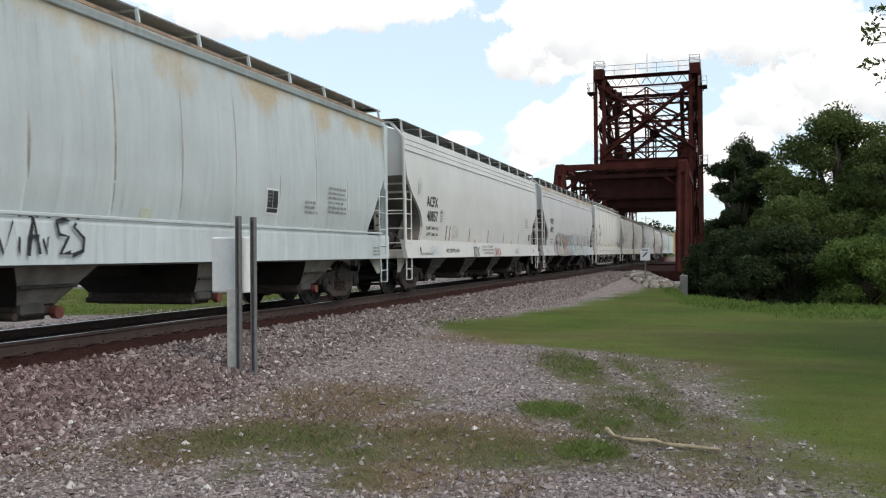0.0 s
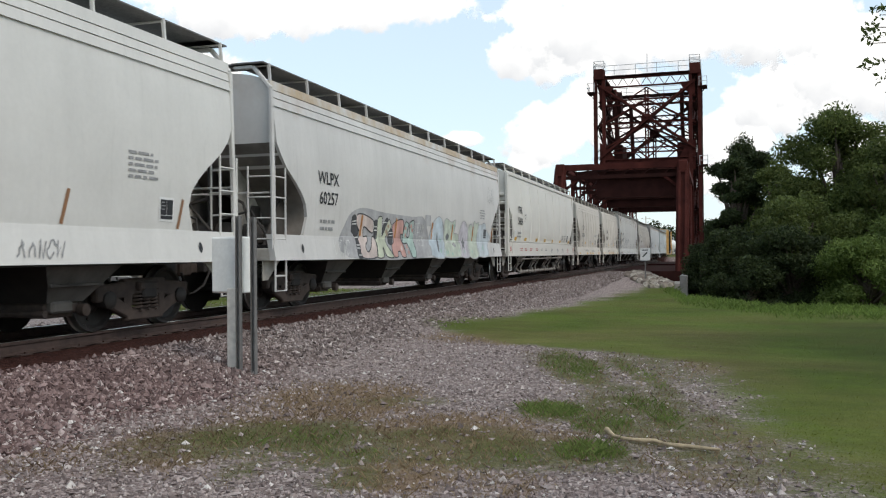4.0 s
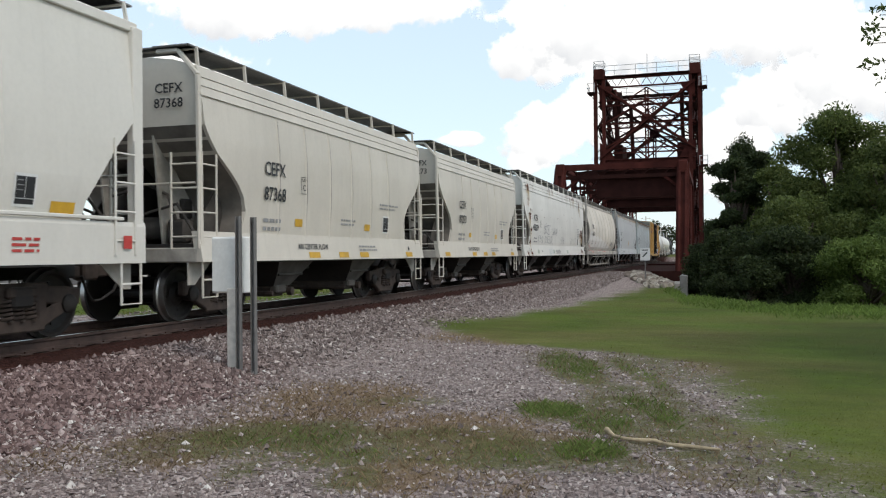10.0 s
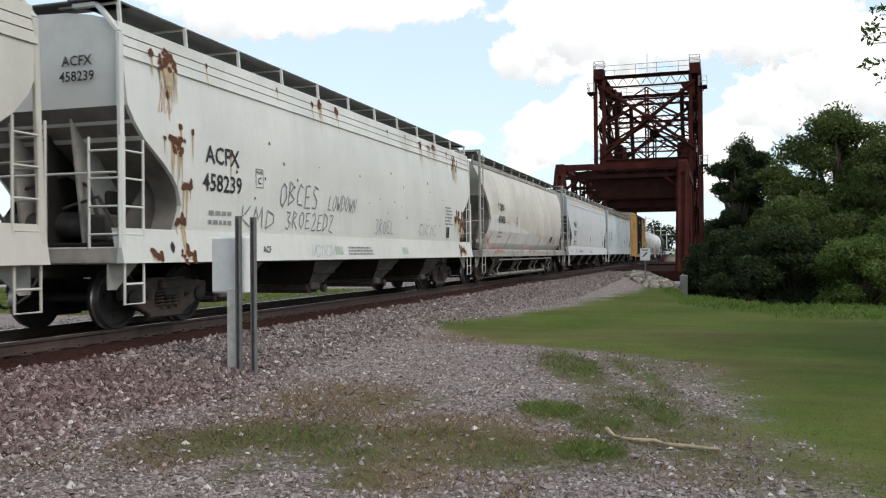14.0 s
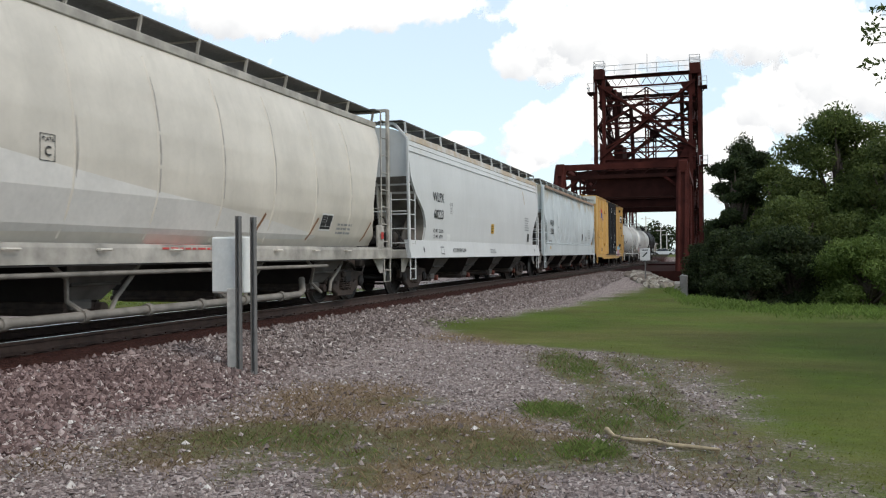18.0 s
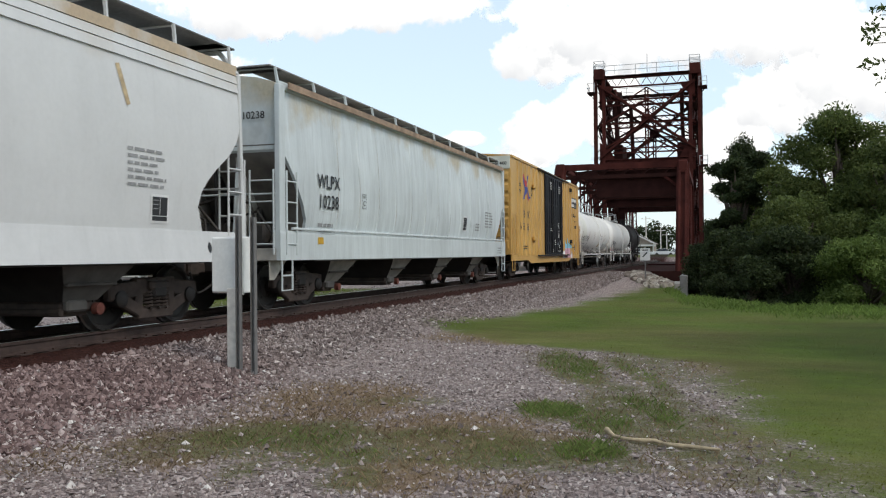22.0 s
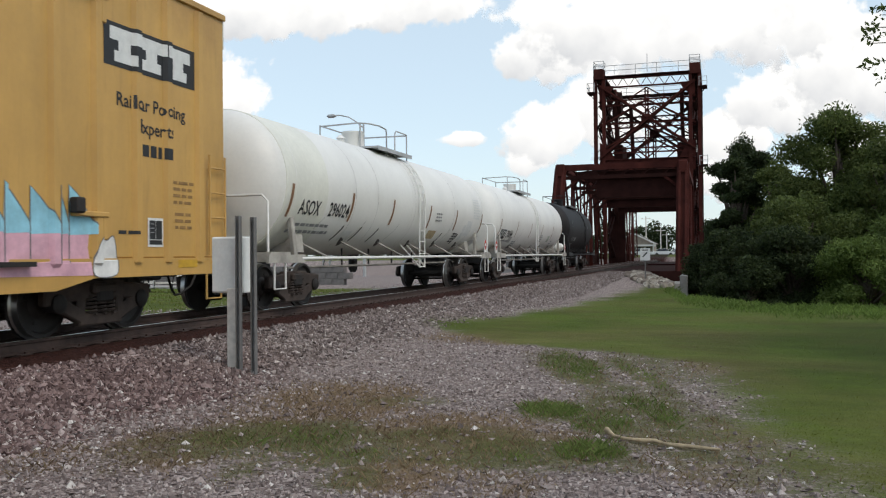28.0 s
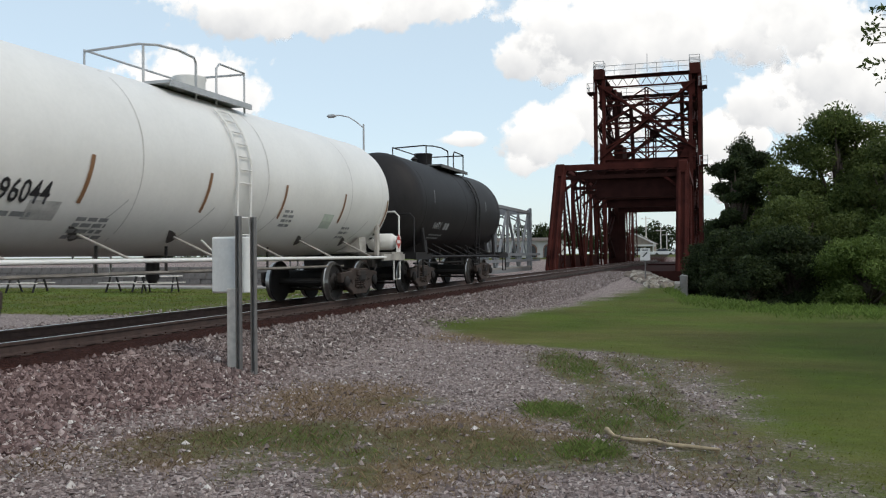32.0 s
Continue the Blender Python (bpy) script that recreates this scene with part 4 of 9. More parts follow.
car_h, pr_h, END_H = hopper("grimy beige round-sided covered hopper with pipes underneath", 18.9, P_H, "tank", 4, seams=8, piped=True, inset=0.72, trim=DUST_TRIM)
place(car_h, 120.7, 139.6)
car_i, pr_i, END_I = hopper("light grey rounded covered hopper with faint rust streak", 19.1, P_I, "flow", 4, trim=P_I2, flute=P_FLUTE, gate_paint=GATE_RED)
place(car_i, 139.6, 158.7)
car_j, pr_j, END_J = hopper("chalky pale blue covered hopper with rusty roof edge", 19.5, P_J, "post", 4, trim=P_A2, bay_paint=PIPE_GREY, seams=12, bay_gap=3.85, gate_paint=GATE_RED)
place(car_j, 158.7, 178.2)


# ---- boxcar ----
YELLOW_CAR = car_paint("weathered golden-yellow car paint", (0.6, 0.35, 0.095), 0.3, (0.24, 0.11, 0.035), 0.1, 0.18, 5.0)
BLACK_DOOR = simple("black door paint", (0.014, 0.014, 0.017), 0.6, 0.0, 0.3, 3, 0.1, spec=0.2)
CREAM = simple("cream end paint", (0.62, 0.6, 0.52), 0.6, 0.0, 0.12, 3, 0.1)


BOX_RIBS = (-7.87, -7.12, -6.29, -5.47, -4.61, -3.84, -3.0, 3.54, 4.3, 5.15, 5.92, 6.75, 7.47, 8.29)
BOX_W, RIB_OUT = 1.58, 0.06


def box_side(y, z):
    """How far out the boxcar's ribbed side stands."""
    if z < 1.0:
        return BOX_W + 0.022
    d = min(abs(y - r) for r in BOX_RIBS)
    return max(BOX_W + RIB_OUT * min(1.0, max(0.0, (0.1 - d) / 0.04)), BOX_W + (0.022 if z < 1.06 else 0.0))


def boxcar(label, length):
    car = thing("boxcar", label, "railcar")
    L = length / 2
    E = L - 0.6
    W, top = BOX_W, 5.08
    flat = lambda z: W
    part("body", Shape().box((0, 0, (top + 1.05) / 2), (2 * W, 2 * E, top - 1.05), chamfer=0.03), YELLOW_CAR, car)
    for sx in (-1, 1):
        o = [(-E, 1.06), (-E, 0.8), (-E + 3.2, 0.8), (-E + 3.9, 0.66), (E - 3.9, 0.66), (E - 3.2, 0.8), (E, 0.8), (E, 1.06)]
        part("side_sill", Shape().slab(o, sx * W - 0.04, sx * W + 0.02), YELLOW_CAR, car)
        part("roof_rail", Shape().box((sx * (W + 0.01), 0, top - 0.05), (0.07, 2 * E, 0.1), chamfer=0.01), YELLOW_CAR, car)
        for y in BOX_RIBS:
            out = W + RIB_OUT
            rib = [[(sx * W, y - 0.1, z), (sx * W, y + 0.1, z), (sx * out, y + 0.06, z), (sx * out, y - 0.06, z)] for z in (1.0, top - 0.14)]
            part("side_rib", Shape().rings(rib), YELLOW_CAR, car)
        # plug doors
        for a, b in ((-2.0, 0.4), (0.42, 2.82)):
            yc = (a + b) / 2
            d = part("plug_door", Shape().box((sx * (W + 0.045), yc, 2.99), (0.07, b - a, 3.9), chamfer=0.02), BLACK_DOOR, car, "black plug door")
            s = Shape()
            for k in range(4):
                y = a + (b - a) * (k + 0.5) / 4
                s.box((sx * (W + 0.09), y, 2.99), (0.05, 0.1, 3.7), chamfer=0.01)
            for z in (1.6, 2.5, 3.5, 4.4):
                s.box((sx * (W + 0.085), yc, z), (0.03, b - a - 0.1, 0.07))
            part("door_rib", s, BLACK_DOOR, d)
            part("door_rod", Shape().tube([(sx * (W + 0.14), yc + 0.25, 1.1), (sx * (W + 0.14), yc + 0.25, 4.85)], 0.02, 6), STEEL_DARK, d, smooth=50)
            part("door_handle", Shape().box((sx * (W + 0.13), yc + 0.25, 1.9), (0.06, 0.12, 0.5), chamfer=0.02), BLACK_DOOR, d)
        part("door_track", Shape().box((sx * (W + 0.1), 0.4, 1.0), (0.1, 8.6, 0.06)), STEEL_DARK, car)
        part("upper_door_track", Shape().box((sx * (W + 0.09), 0.4, 4.99), (0.08, 8.6, 0.06)), STEEL_DARK, car)
        for sy in (-1, 1):
            ladder(car, "side_ladder", sx * (W + 0.08), sy * (E - 0.12), 1.1, 2.7, 0.0, -sy * 0.44, 4, YELLOW_CAR)
            s = Shape()
            yy = sy * (E - 0.34)
            s.tube([(sx * W, yy - 0.21, 0.85), (sx * W, yy - 0.21, 0.4), (sx * W, yy + 0.21, 0.4), (sx * W, yy + 0.21, 0.85)], 0.02, 6)
            part("step", s, YELLOW_CAR, car, smooth=50)
        part("door_stop", Shape().box((sx * (W + 0.03), 3.03, 1.4), (0.05, 0.11, 0.36), chamfer=0.015), GRIME_PAINT, car)
        for z in (4.63, 1.74):
            part("track_stop", Shape().box((sx * (W + 0.1), 5.45, z), (0.14, 0.16, 0.2), chamfer=0.02), STEEL_DARK, car, "dark door track stop")
            s = Shape().box((sx * (W + 0.04), 5.75, z - 0.1), (0.09, 0.66, 0.07), chamfer=0.012)
            part("stop_bracket", s.box((sx * (W + 0.035), 6.02, z - 0.26), (0.06, 0.1, 0.34), chamfer=0.012), YELLOW_CAR, car)
        for y, z in ((-4.75, 4.1), (-4.75, 1.75)):
            part("lock_bracket", Shape().box((sx * (W + 0.08), y, z), (0.12, 0.34, 0.2), chamfer=0.03), YELLOW_CAR, car)
    # corrugated ends
    for sy in (-1, 1):
        for i in range(7):
            z = 1.25 + i * 0.46
            s = Shape().rings([[(x, sy * E, z), (x, sy * (E + 0.07), z + 0.09), (x, sy * (E + 0.07), z + 0.3), (x, sy * E, z + 0.4)] for x in (-W + 0.12, W - 0.12)])
            part("end_corrugation", s, YELLOW_CAR, car)
        part("end_header", Shape().box((0, sy * (E + 0.03), 4.78), (2 * W - 0.06, 0.06, 0.52), chamfer=0.01), CREAM, car, "cream end panel")
        ladder(car, "end_ladder", -0.95, sy * (E + 0.1), 1.05, 2.3, 0.45, 0.0, 3, YELLOW_CAR)
        ladder(car, "end_ladder", 0.95, sy * (E + 0.1), 1.05, 2.3, 0.45, 0.0, 3, YELLOW_CAR)
        part("end_platform", Shape().box((0, sy * (E + 0.18), 1.05), (1.6, 0.34, 0.05)), STEEL_DARK, car)
        coupler(car, sy * L, sy)
        put_truck(car, sy * (L - 3.0))
        part("bolster_beam", Shape().box((0, sy * (L - 3.0), 0.9), (2.6, 0.4, 0.24), chamfer=0.02), STEEL_DARK, car)
    part("center_sill", Shape().box((0, 0, 0.86), (0.5, 2 * (L - 0.45), 0.36), chamfer=0.03), STEEL_DARK, car)
    part("roof", Shape().rings([[(-W - 0.02, y, top), (0, y, top + 0.12), (W + 0.02, y, top), (W + 0.02, y, top - 0.03), (0, y, top + 0.05), (-W - 0.02, y, top - 0.03)] for y in (-E, E)]), YELLOW_CAR, car)
    return car, flat


car_k, pr_k = boxcar("golden-yellow ribbed boxcar with black double doors and pastel graffiti", 19.3)
place(car_k, 178.2, 197.5)

# ---- tank cars ----
TANK_WHITE = car_paint("chalk-white tank paint", (0.78, 0.76, 0.72), 0.0, streak=0.015, dirt=0.1, rough=0.42, dents=0.0)
TANK_BLACK = car_paint("dull black tank paint", (0.024, 0.021, 0.021), 0.0, streak=0.3, dirt=0.3, rough=0.6)
TANK_BLACK.node_tree.nodes["Principled BSDF"].inputs["Specular IOR Level"].default_value = 0.25
BAND = simple("orange-brown reflector strip", (0.26, 0.13, 0.06), 0.5, 0.0, 0.2, 6, 0.05)


def tank_car(label, fore, aft, paint, R, zc, rail0, rail1, ladder_y, manway_y, trim=None, rear_tank=False, draw=0.0):
    """A tank car from -fore to aft along the track; draw: how far its leading coupler reaches out."""
    car = thing("tank_car", label, "railcar", "tank cars")
    trim = trim or paint
    ends = {-1: fore, 1: aft}
    at = lambda sy, c: sy * (ends[sy] - c)     # c metres in from an end
    prof = lambda z: math.sqrt(max(0.01, R * R - (z - zc) ** 2))
    head = [(0.75 * (1 - math.cos(math.pi / 2 * k / 9)), max(0.02, R * math.sin(math.pi / 2 * k / 9))) for k in range(10)]
    a0, a1 = -fore + 0.62, aft - 0.75
    shell = [(a0 + a, r) for a, r in head] + [(a0 + 0.75 + (a1 - a0 - 1.5) * k / 6, R) for k in range(1, 6)] + [(a1 - a, r) for a, r in reversed(head)]
    part("shell", Shape().turned(shell, 56, (0, 0, zc), "y"), paint, car, smooth=30)
    for k in (-1, 0, 1):
        y = (a0 + a1) / 2 + k * (a1 - a0 - 1.7) / 3 * 1.45
        part("weld_band", Shape().turned([(y - 0.03, R - 0.01), (y - 0.015, R + 0.004), (y + 0.015, R + 0.004), (y + 0.03, R - 0.01)], 56, (0, 0, zc), "y"), paint, car, smooth=60)
    # manway, valve housing and platform on top
    zt = zc + R
    part("manway", Shape().turned([(zt - 0.1, 0.29), (zt + 0.3, 0.29), (zt + 0.33, 0.31), (zt + 0.38, 0.31), (zt + 0.4, 0.02)], 20, (0.1, manway_y + 0.25, 0), "z"), trim, car, smooth=40)
    part("valve_housing", Shape().turned([(zt - 0.1, 0.09), (zt + 0.12, 0.09), (zt + 0.14, 0.13), (zt + 0.24, 0.02)], 14, (0.0, manway_y - 0.35, 0), "z"), trim, car, smooth=40)
    mid = (rail0 + rail1) / 2
    pipe = trim if paint is TANK_BLACK else GALV
    for sx in (-1, 1):
        part("walkway", Shape().box((sx * 0.66, mid, zt - 0.06), (0.5, rail1 - rail0, 0.05)).box((sx * 0.92, mid, zt - 0.09), (0.05, rail1 - rail0, 0.1)), MESH_DARK if paint is TANK_BLACK else GALV, car)
    x1, up, lo = 0.78, zt + 0.57, zt - 0.2
    gap = (mid - 0.35, mid + 0.3)
    hoops = [[(-x1, rail0, lo), (-x1, rail0, up), (-x1, rail1, up), (-x1, rail1, lo)],
             [(-x1, rail0, up - 0.02), (0.3, rail0, up + 0.02), (0.6, rail0 + 0.1, up), (x1, rail0 + 0.4, up - 0.03), (x1, gap[0] - 0.05, up - 0.06), (x1, gap[0], up - 0.14), (x1, gap[0], lo)],
             [(x1, gap[1], lo), (x1, gap[1], up - 0.1), (x1, gap[1] + 0.1, up), (x1, rail1, up), (x1, rail1, lo)],
             [(-x1, rail1, up - 0.02), (x1, rail1, up - 0.02)], [(-x1, rail0, zt + 0.25), (-x1, rail1, zt + 0.25)], [(x1 * 0.5, rail0, lo), (x1 * 0.5, rail0, up)]]
    for pp in hoops:
        part("safety_rail", Shape().tube(pp, 0.022, 6), pipe, car, smooth=50)
    # ladder that follows the shell down to the running rail
    for sx in (-1, 1):
        for dy in (-0.22, 0.22):
            arc = [(sx * (R + 0.06) * math.sin(t), ladder_y + dy, zc + (R + 0.06) * math.cos(t)) for t in [0.75 + 0.95 * k / 10 for k in range(11)]]
            arc += [(sx * (R + 0.02), ladder_y + dy, 1.5), (sx * (R + 0.02), ladder_y + dy, 0.72)]
            part("ladder_rail", Shape().tube(arc, 0.022, 6), trim, car, smooth=50)
        rungs = [(sx * (R + 0.06) * math.sin(t), zc + (R + 0.06) * math.cos(t)) for t in [0.78 + 0.92 * k / 6 for k in range(7)]] + [(sx * (R + 0.02), z) for z in (1.75, 1.45, 1.1, 0.74)]
        for px, pz in rungs:
            part("ladder_rung", Shape().tube([(px, ladder_y - 0.22, pz), (px, ladder_y + 0.22, pz)], 0.016, 5), trim, car, smooth=50)
        part("ladder_brace", Shape().tube([(sx * (R + 0.02), ladder_y - 0.22, 0.74), (sx * (R - 0.35), ladder_y - 0.75, 1.35)], 0.018, 5).tube([(sx * (R + 0.02), ladder_y + 0.22, 0.74), (sx * (R - 0.35), ladder_y - 0.25, 1.35)], 0.018, 5), trim, car)
        # side running rail and its struts
        part("running_rail", Shape().tube([(sx * 1.5, at(-1, 1.8), 1.02), (sx * 1.5, at(1, 1.8), 1.02)], 0.035, 8), trim, car, smooth=50)
        n = 6
        for k in range(n):
            y = at(-1, 2.9) + (fore + aft - 5.8) * k / (n - 1)
            part("rail_strut", Shape().tube([(sx * 1.5, y + 0.25, 1.02), (sx * (prof(1.4) + 0.01), y - 0.2, 1.4)], 0.022, 6), DUST_TRIM if paint is TANK_WHITE else trim, car)
    part("brake_pipe", Shape().tube([(0.7, at(-1, 2.6), 0.82), (0.7, at(1, 2.6), 0.82)], 0.03, 6), PIPE_GREY if paint is not TANK_BLACK else STEEL_DARK, car, smooth=50)
    s = Shape()
    for k in range(4):
        y = -2.5 + k * 1.7
        s.tube([(0.7, y, 0.84), (0.7, y, 1.25)], 0.025, 6)
    part("pipe_hanger", s, STEEL_DARK, car)
    part("bottom_outlet", Shape().turned([(0.62, 0.07), (0.7, 0.12), (0.95, 0.12), (1.25, 0.2)], 14, (0, -0.2, 0), "z"), STEEL_DARK, car, smooth=40)
    for sy in (-1, 1):
        part("stub_sill", Shape().box((0, at(sy, 1.6), 0.92), (0.55, 2.4, 0.4), chamfer=0.03), STEEL_DARK, car)
        part("saddle", Shape().slab([(-1.2, 1.15), (1.15, 1.15), (1.12, 1.52), (0.9, 1.35), (0, 1.2), (-0.9, 1.35), (-1.12, 1.52)], at(sy, 2.4) - 0.2, at(sy, 2.4) + 0.2, "y"), DUST_TRIM if paint is TANK_WHITE else paint, car)
        part("end_platform", Shape().box((0, at(sy, 0.95), 1.12), (3.0, 0.8, 0.06)).box((1.49, at(sy, 1.2), 1.02), (0.06, 1.5, 0.16)).box((-1.49, at(sy, 1.2), 1.02), (0.06, 1.5, 0.16)).box((0, at(sy, 0.56), 1.04), (3.0, 0.06, 0.16)), DUST_TRIM if paint is TANK_WHITE else trim, car)
        for sx in (-1, 1):
            pp = [(sx * 1.42, at(sy, 0.6), 1.1), (sx * 1.42, at(sy, 0.6), 2.1), (sx * 1.3, at(sy, 0.6), 2.22), (sx * 0.5, at(sy, 0.6), 2.22)]
            part("end_rail", Shape().tube(pp, 0.024, 6), trim, car, smooth=50)
            part("saddle_post", Shape().beam((sx * 1.3, at(sy, 1.9), 1.05), (sx * (prof(1.9) - 0.04), at(sy, 1.78), 1.85), 0.1, 0.14, (0, 1, 0), 0.015), DUST_TRIM if paint is TANK_WHITE else trim, car)
            ss = Shape()
            yy = at(sy, 0.95)
            ss.tube([(sx * 1.48, yy - 0.22, 1.0), (sx * 1.48, yy - 0.22, 0.45), (sx * 1.48, yy + 0.22, 0.45), (sx * 1.48, yy + 0.22, 1.0)], 0.022, 6)
            part("step", ss, trim, car, smooth=50)
        coupler(car, at(sy, 0.0) + (sy * draw if sy < 0 else 0.0), sy)
        put_truck(car, at(sy, 2.4))
    if rear_tank:
        part("air_reservoir", Shape().turned([(0.6, 0.02), (0.64, 0.16), (0.72, 0.22), (1.28, 0.22), (1.36, 0.16), (1.4, 0.02)], 16, (0, at(1, 0.75), 1.42)), trim, car, smooth=40)
    return car, prof


car_l, pr_l = tank_car("long chalk-white tank car with orange reflector strips", 8.05, 9.45, TANK_WHITE, 1.46, 2.55, -0.55, 2.0, 1.28, -0.6, draw=0.55)
place(car_l, 197.5, 214.7)
car_m, pr_m = tank_car("long chalk-white tank car with dirt-streaked end", 8.1, 8.95, TANK_WHITE, 1.46, 2.55, -0.95, 1.6, 0.35, 0.55, rear_tank=True)
place(car_m, 214.7, 232.6)
car_n, pr_n = tank_car("short dull black tank car", 6.0, 6.0, TANK_BLACK, 1.46, 2.6, -1.2, 1.8, 1.1, -0.9)
place(car_n, 232.6, 244.6)

# ---- lift bridge ----
XL, XR = -3.0, 7.0


def laced(p, q, w, d, axis=(1, 0, 0), n=None, thick=0.14):
    """A built-up steel member: two channels held apart by w along axis, with lacing bars between them."""
    p, q, a = Vector(p), Vector(q), Vector(axis)
    s = Shape()
    for k in (-1, 1):
        o = a * (w / 2 * k)
        s.beam(p + o, q + o, thick if abs(a.x) > 0.5 else d, d if abs(a.x) > 0.5 else thick, (0, 1, 0) if abs(a.x) > 0.5 else (0, 0, 1))
    length = (q - p).length
    n = n or max(3, int(length / (w * 1.3)))
    for i in range(n):
        u, v = p.lerp(q, i / n), p.lerp(q, (i + 1) / n)
        k = 1 if i % 2 else -1
        s.beam(u - a * (w / 2 * k), v + a * (w / 2 * k), 0.07, 0.03, (0, 1, 0))
    return s


def truss_span(name, label, ys, top, bot, slope=5.0, sway_depth=1.3):
    """A through truss between two truss planes, with inclined end posts, portals and sway frames."""
    span = thing(name, label, "bridge", kind="")
    y0, y1 = ys[0], ys[-1]
    for x in (XL, XR):
        part("end_post", laced((x, y0, bot), (x, y0 + slope, top), 0.5, 0.5, (1, 0, 0), thick=0.16).beam((x, y0, bot), (x, y0 + slope, top), 1.0, 0.06, (0, 1, 0)), BRIDGE, span)
        part("end_post", laced((x, y1, bot), (x, y1 - slope * 0.6, top), 0.5, 0.45, (1, 0, 0)), BRIDGE, span)
        part("top_chord", Shape().beam((x, y0 + slope - 0.3, top), (x, y1 - slope * 0.6, top), 0.62, 0.55, chamfer=0.02), BRIDGE, span)
        part("bottom_chord", Shape().beam((x, y0, bot), (x, y1, bot), 0.55, 0.6, chamfer=0.02), BRIDGE, span)
        mid = ys[1:-1]
        for i, y in enumerate(mid):
            part("truss_post", laced((x, y, bot), (x, y, top), 0.38, 0.3, (0, 1, 0) if i % 2 else (1, 0, 0)), BRIDGE, span)
        for i, (a, b) in enumerate(zip(mid, mid[1:])):
            p, q = ((x, a, top), (x, b, bot)) if i < len(mid) / 2 - 0.5 else ((x, a, bot), (x, b, top))
            part("truss_diagonal", laced(p, q, 0.34, 0.24, (1, 0, 0)), BRIDGE, span)
        part("gusset_plate", Shape().box((x, y0 + slope, top - 0.3), (0.7, 1.3, 1.0), chamfer=0.05), BRIDGE, span)
    # portal and sway frames across the track
    for i, y in enumerate([y0 + slope] + list(ys[2:-1]) + [y1 - slope * 0.6]):
        d = 0.9 if i == 0 else sway_depth
        part("portal_strut", Shape().beam((XL, y, top - 0.05), (XR, y, top - 0.05), 0.4, 0.5), BRIDGE if i == 0 else BRIDGE_SHADE, span)
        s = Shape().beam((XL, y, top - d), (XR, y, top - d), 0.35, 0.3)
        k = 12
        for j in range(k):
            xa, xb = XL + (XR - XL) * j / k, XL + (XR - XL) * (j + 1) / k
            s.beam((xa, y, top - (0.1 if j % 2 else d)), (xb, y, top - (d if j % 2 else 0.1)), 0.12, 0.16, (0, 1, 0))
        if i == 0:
            # plate in the shaded copy darkens the recess below the portal strut
            part("portal_plate", Shape().box(((XL + XR) / 2 + 1.5, y + 0.3, top - 1.5), (XR - XL - 3.0, 0.03, 2.2)), BRIDGE_SHADE, span)
        part("sway_frame", s, BRIDGE_SHADE, span)
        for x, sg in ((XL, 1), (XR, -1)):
            part("knee_brace", Shape().beam((x, y, top - d - 1.3), (x + sg * 1.6, y, top - d), 0.2, 0.25, (0, 1, 0)), BRIDGE if i == 0 else BRIDGE_SHADE, span)
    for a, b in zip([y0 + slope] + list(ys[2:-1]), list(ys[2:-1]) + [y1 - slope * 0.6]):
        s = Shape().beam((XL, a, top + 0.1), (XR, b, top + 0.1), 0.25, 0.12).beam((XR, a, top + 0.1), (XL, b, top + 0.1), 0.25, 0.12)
        part("lateral_brace", s, BRIDGE_SHADE, span)
    # floor
    for y in ys:
        part("floor_beam", Shape().beam((XL, y, bot - 0.35), (XR, y, bot - 0.35), 0.4, 0.9), BRIDGE_SHADE, span)
    for x in (-0.95, 0.95):
        part("stringer", Shape().beam((x, y0, bot - 0.1), (x, y1, bot - 0.1), 0.3, 0.7), BRIDGE_SHADE, span)
    part("side_girder", Shape().box((XL - 0.2, (y0 + y1) / 2, 0.1), (0.1, y1 - y0, 1.7)), BRIDGE_SHADE, span)
    part("deck_plate", Shape().box(((XL + XR) / 2 + 1.2, (y0 + y1) / 2, bot + 0.1), (XR - XL - 3.2, y1 - y0, 0.08)), BRIDGE_SHADE, span)
    return span


truss_span("approach_span", "rust-red riveted through-truss railway span", [68, 73.5, 79.5, 85.5, 91.5, 98.2], 8.35, -0.45)
truss_span("lift_span", "dark rust-red lift span beyond the tower", [113, 119, 126, 133, 140, 146], 9.3, -0.45, 4.0, 0.6)


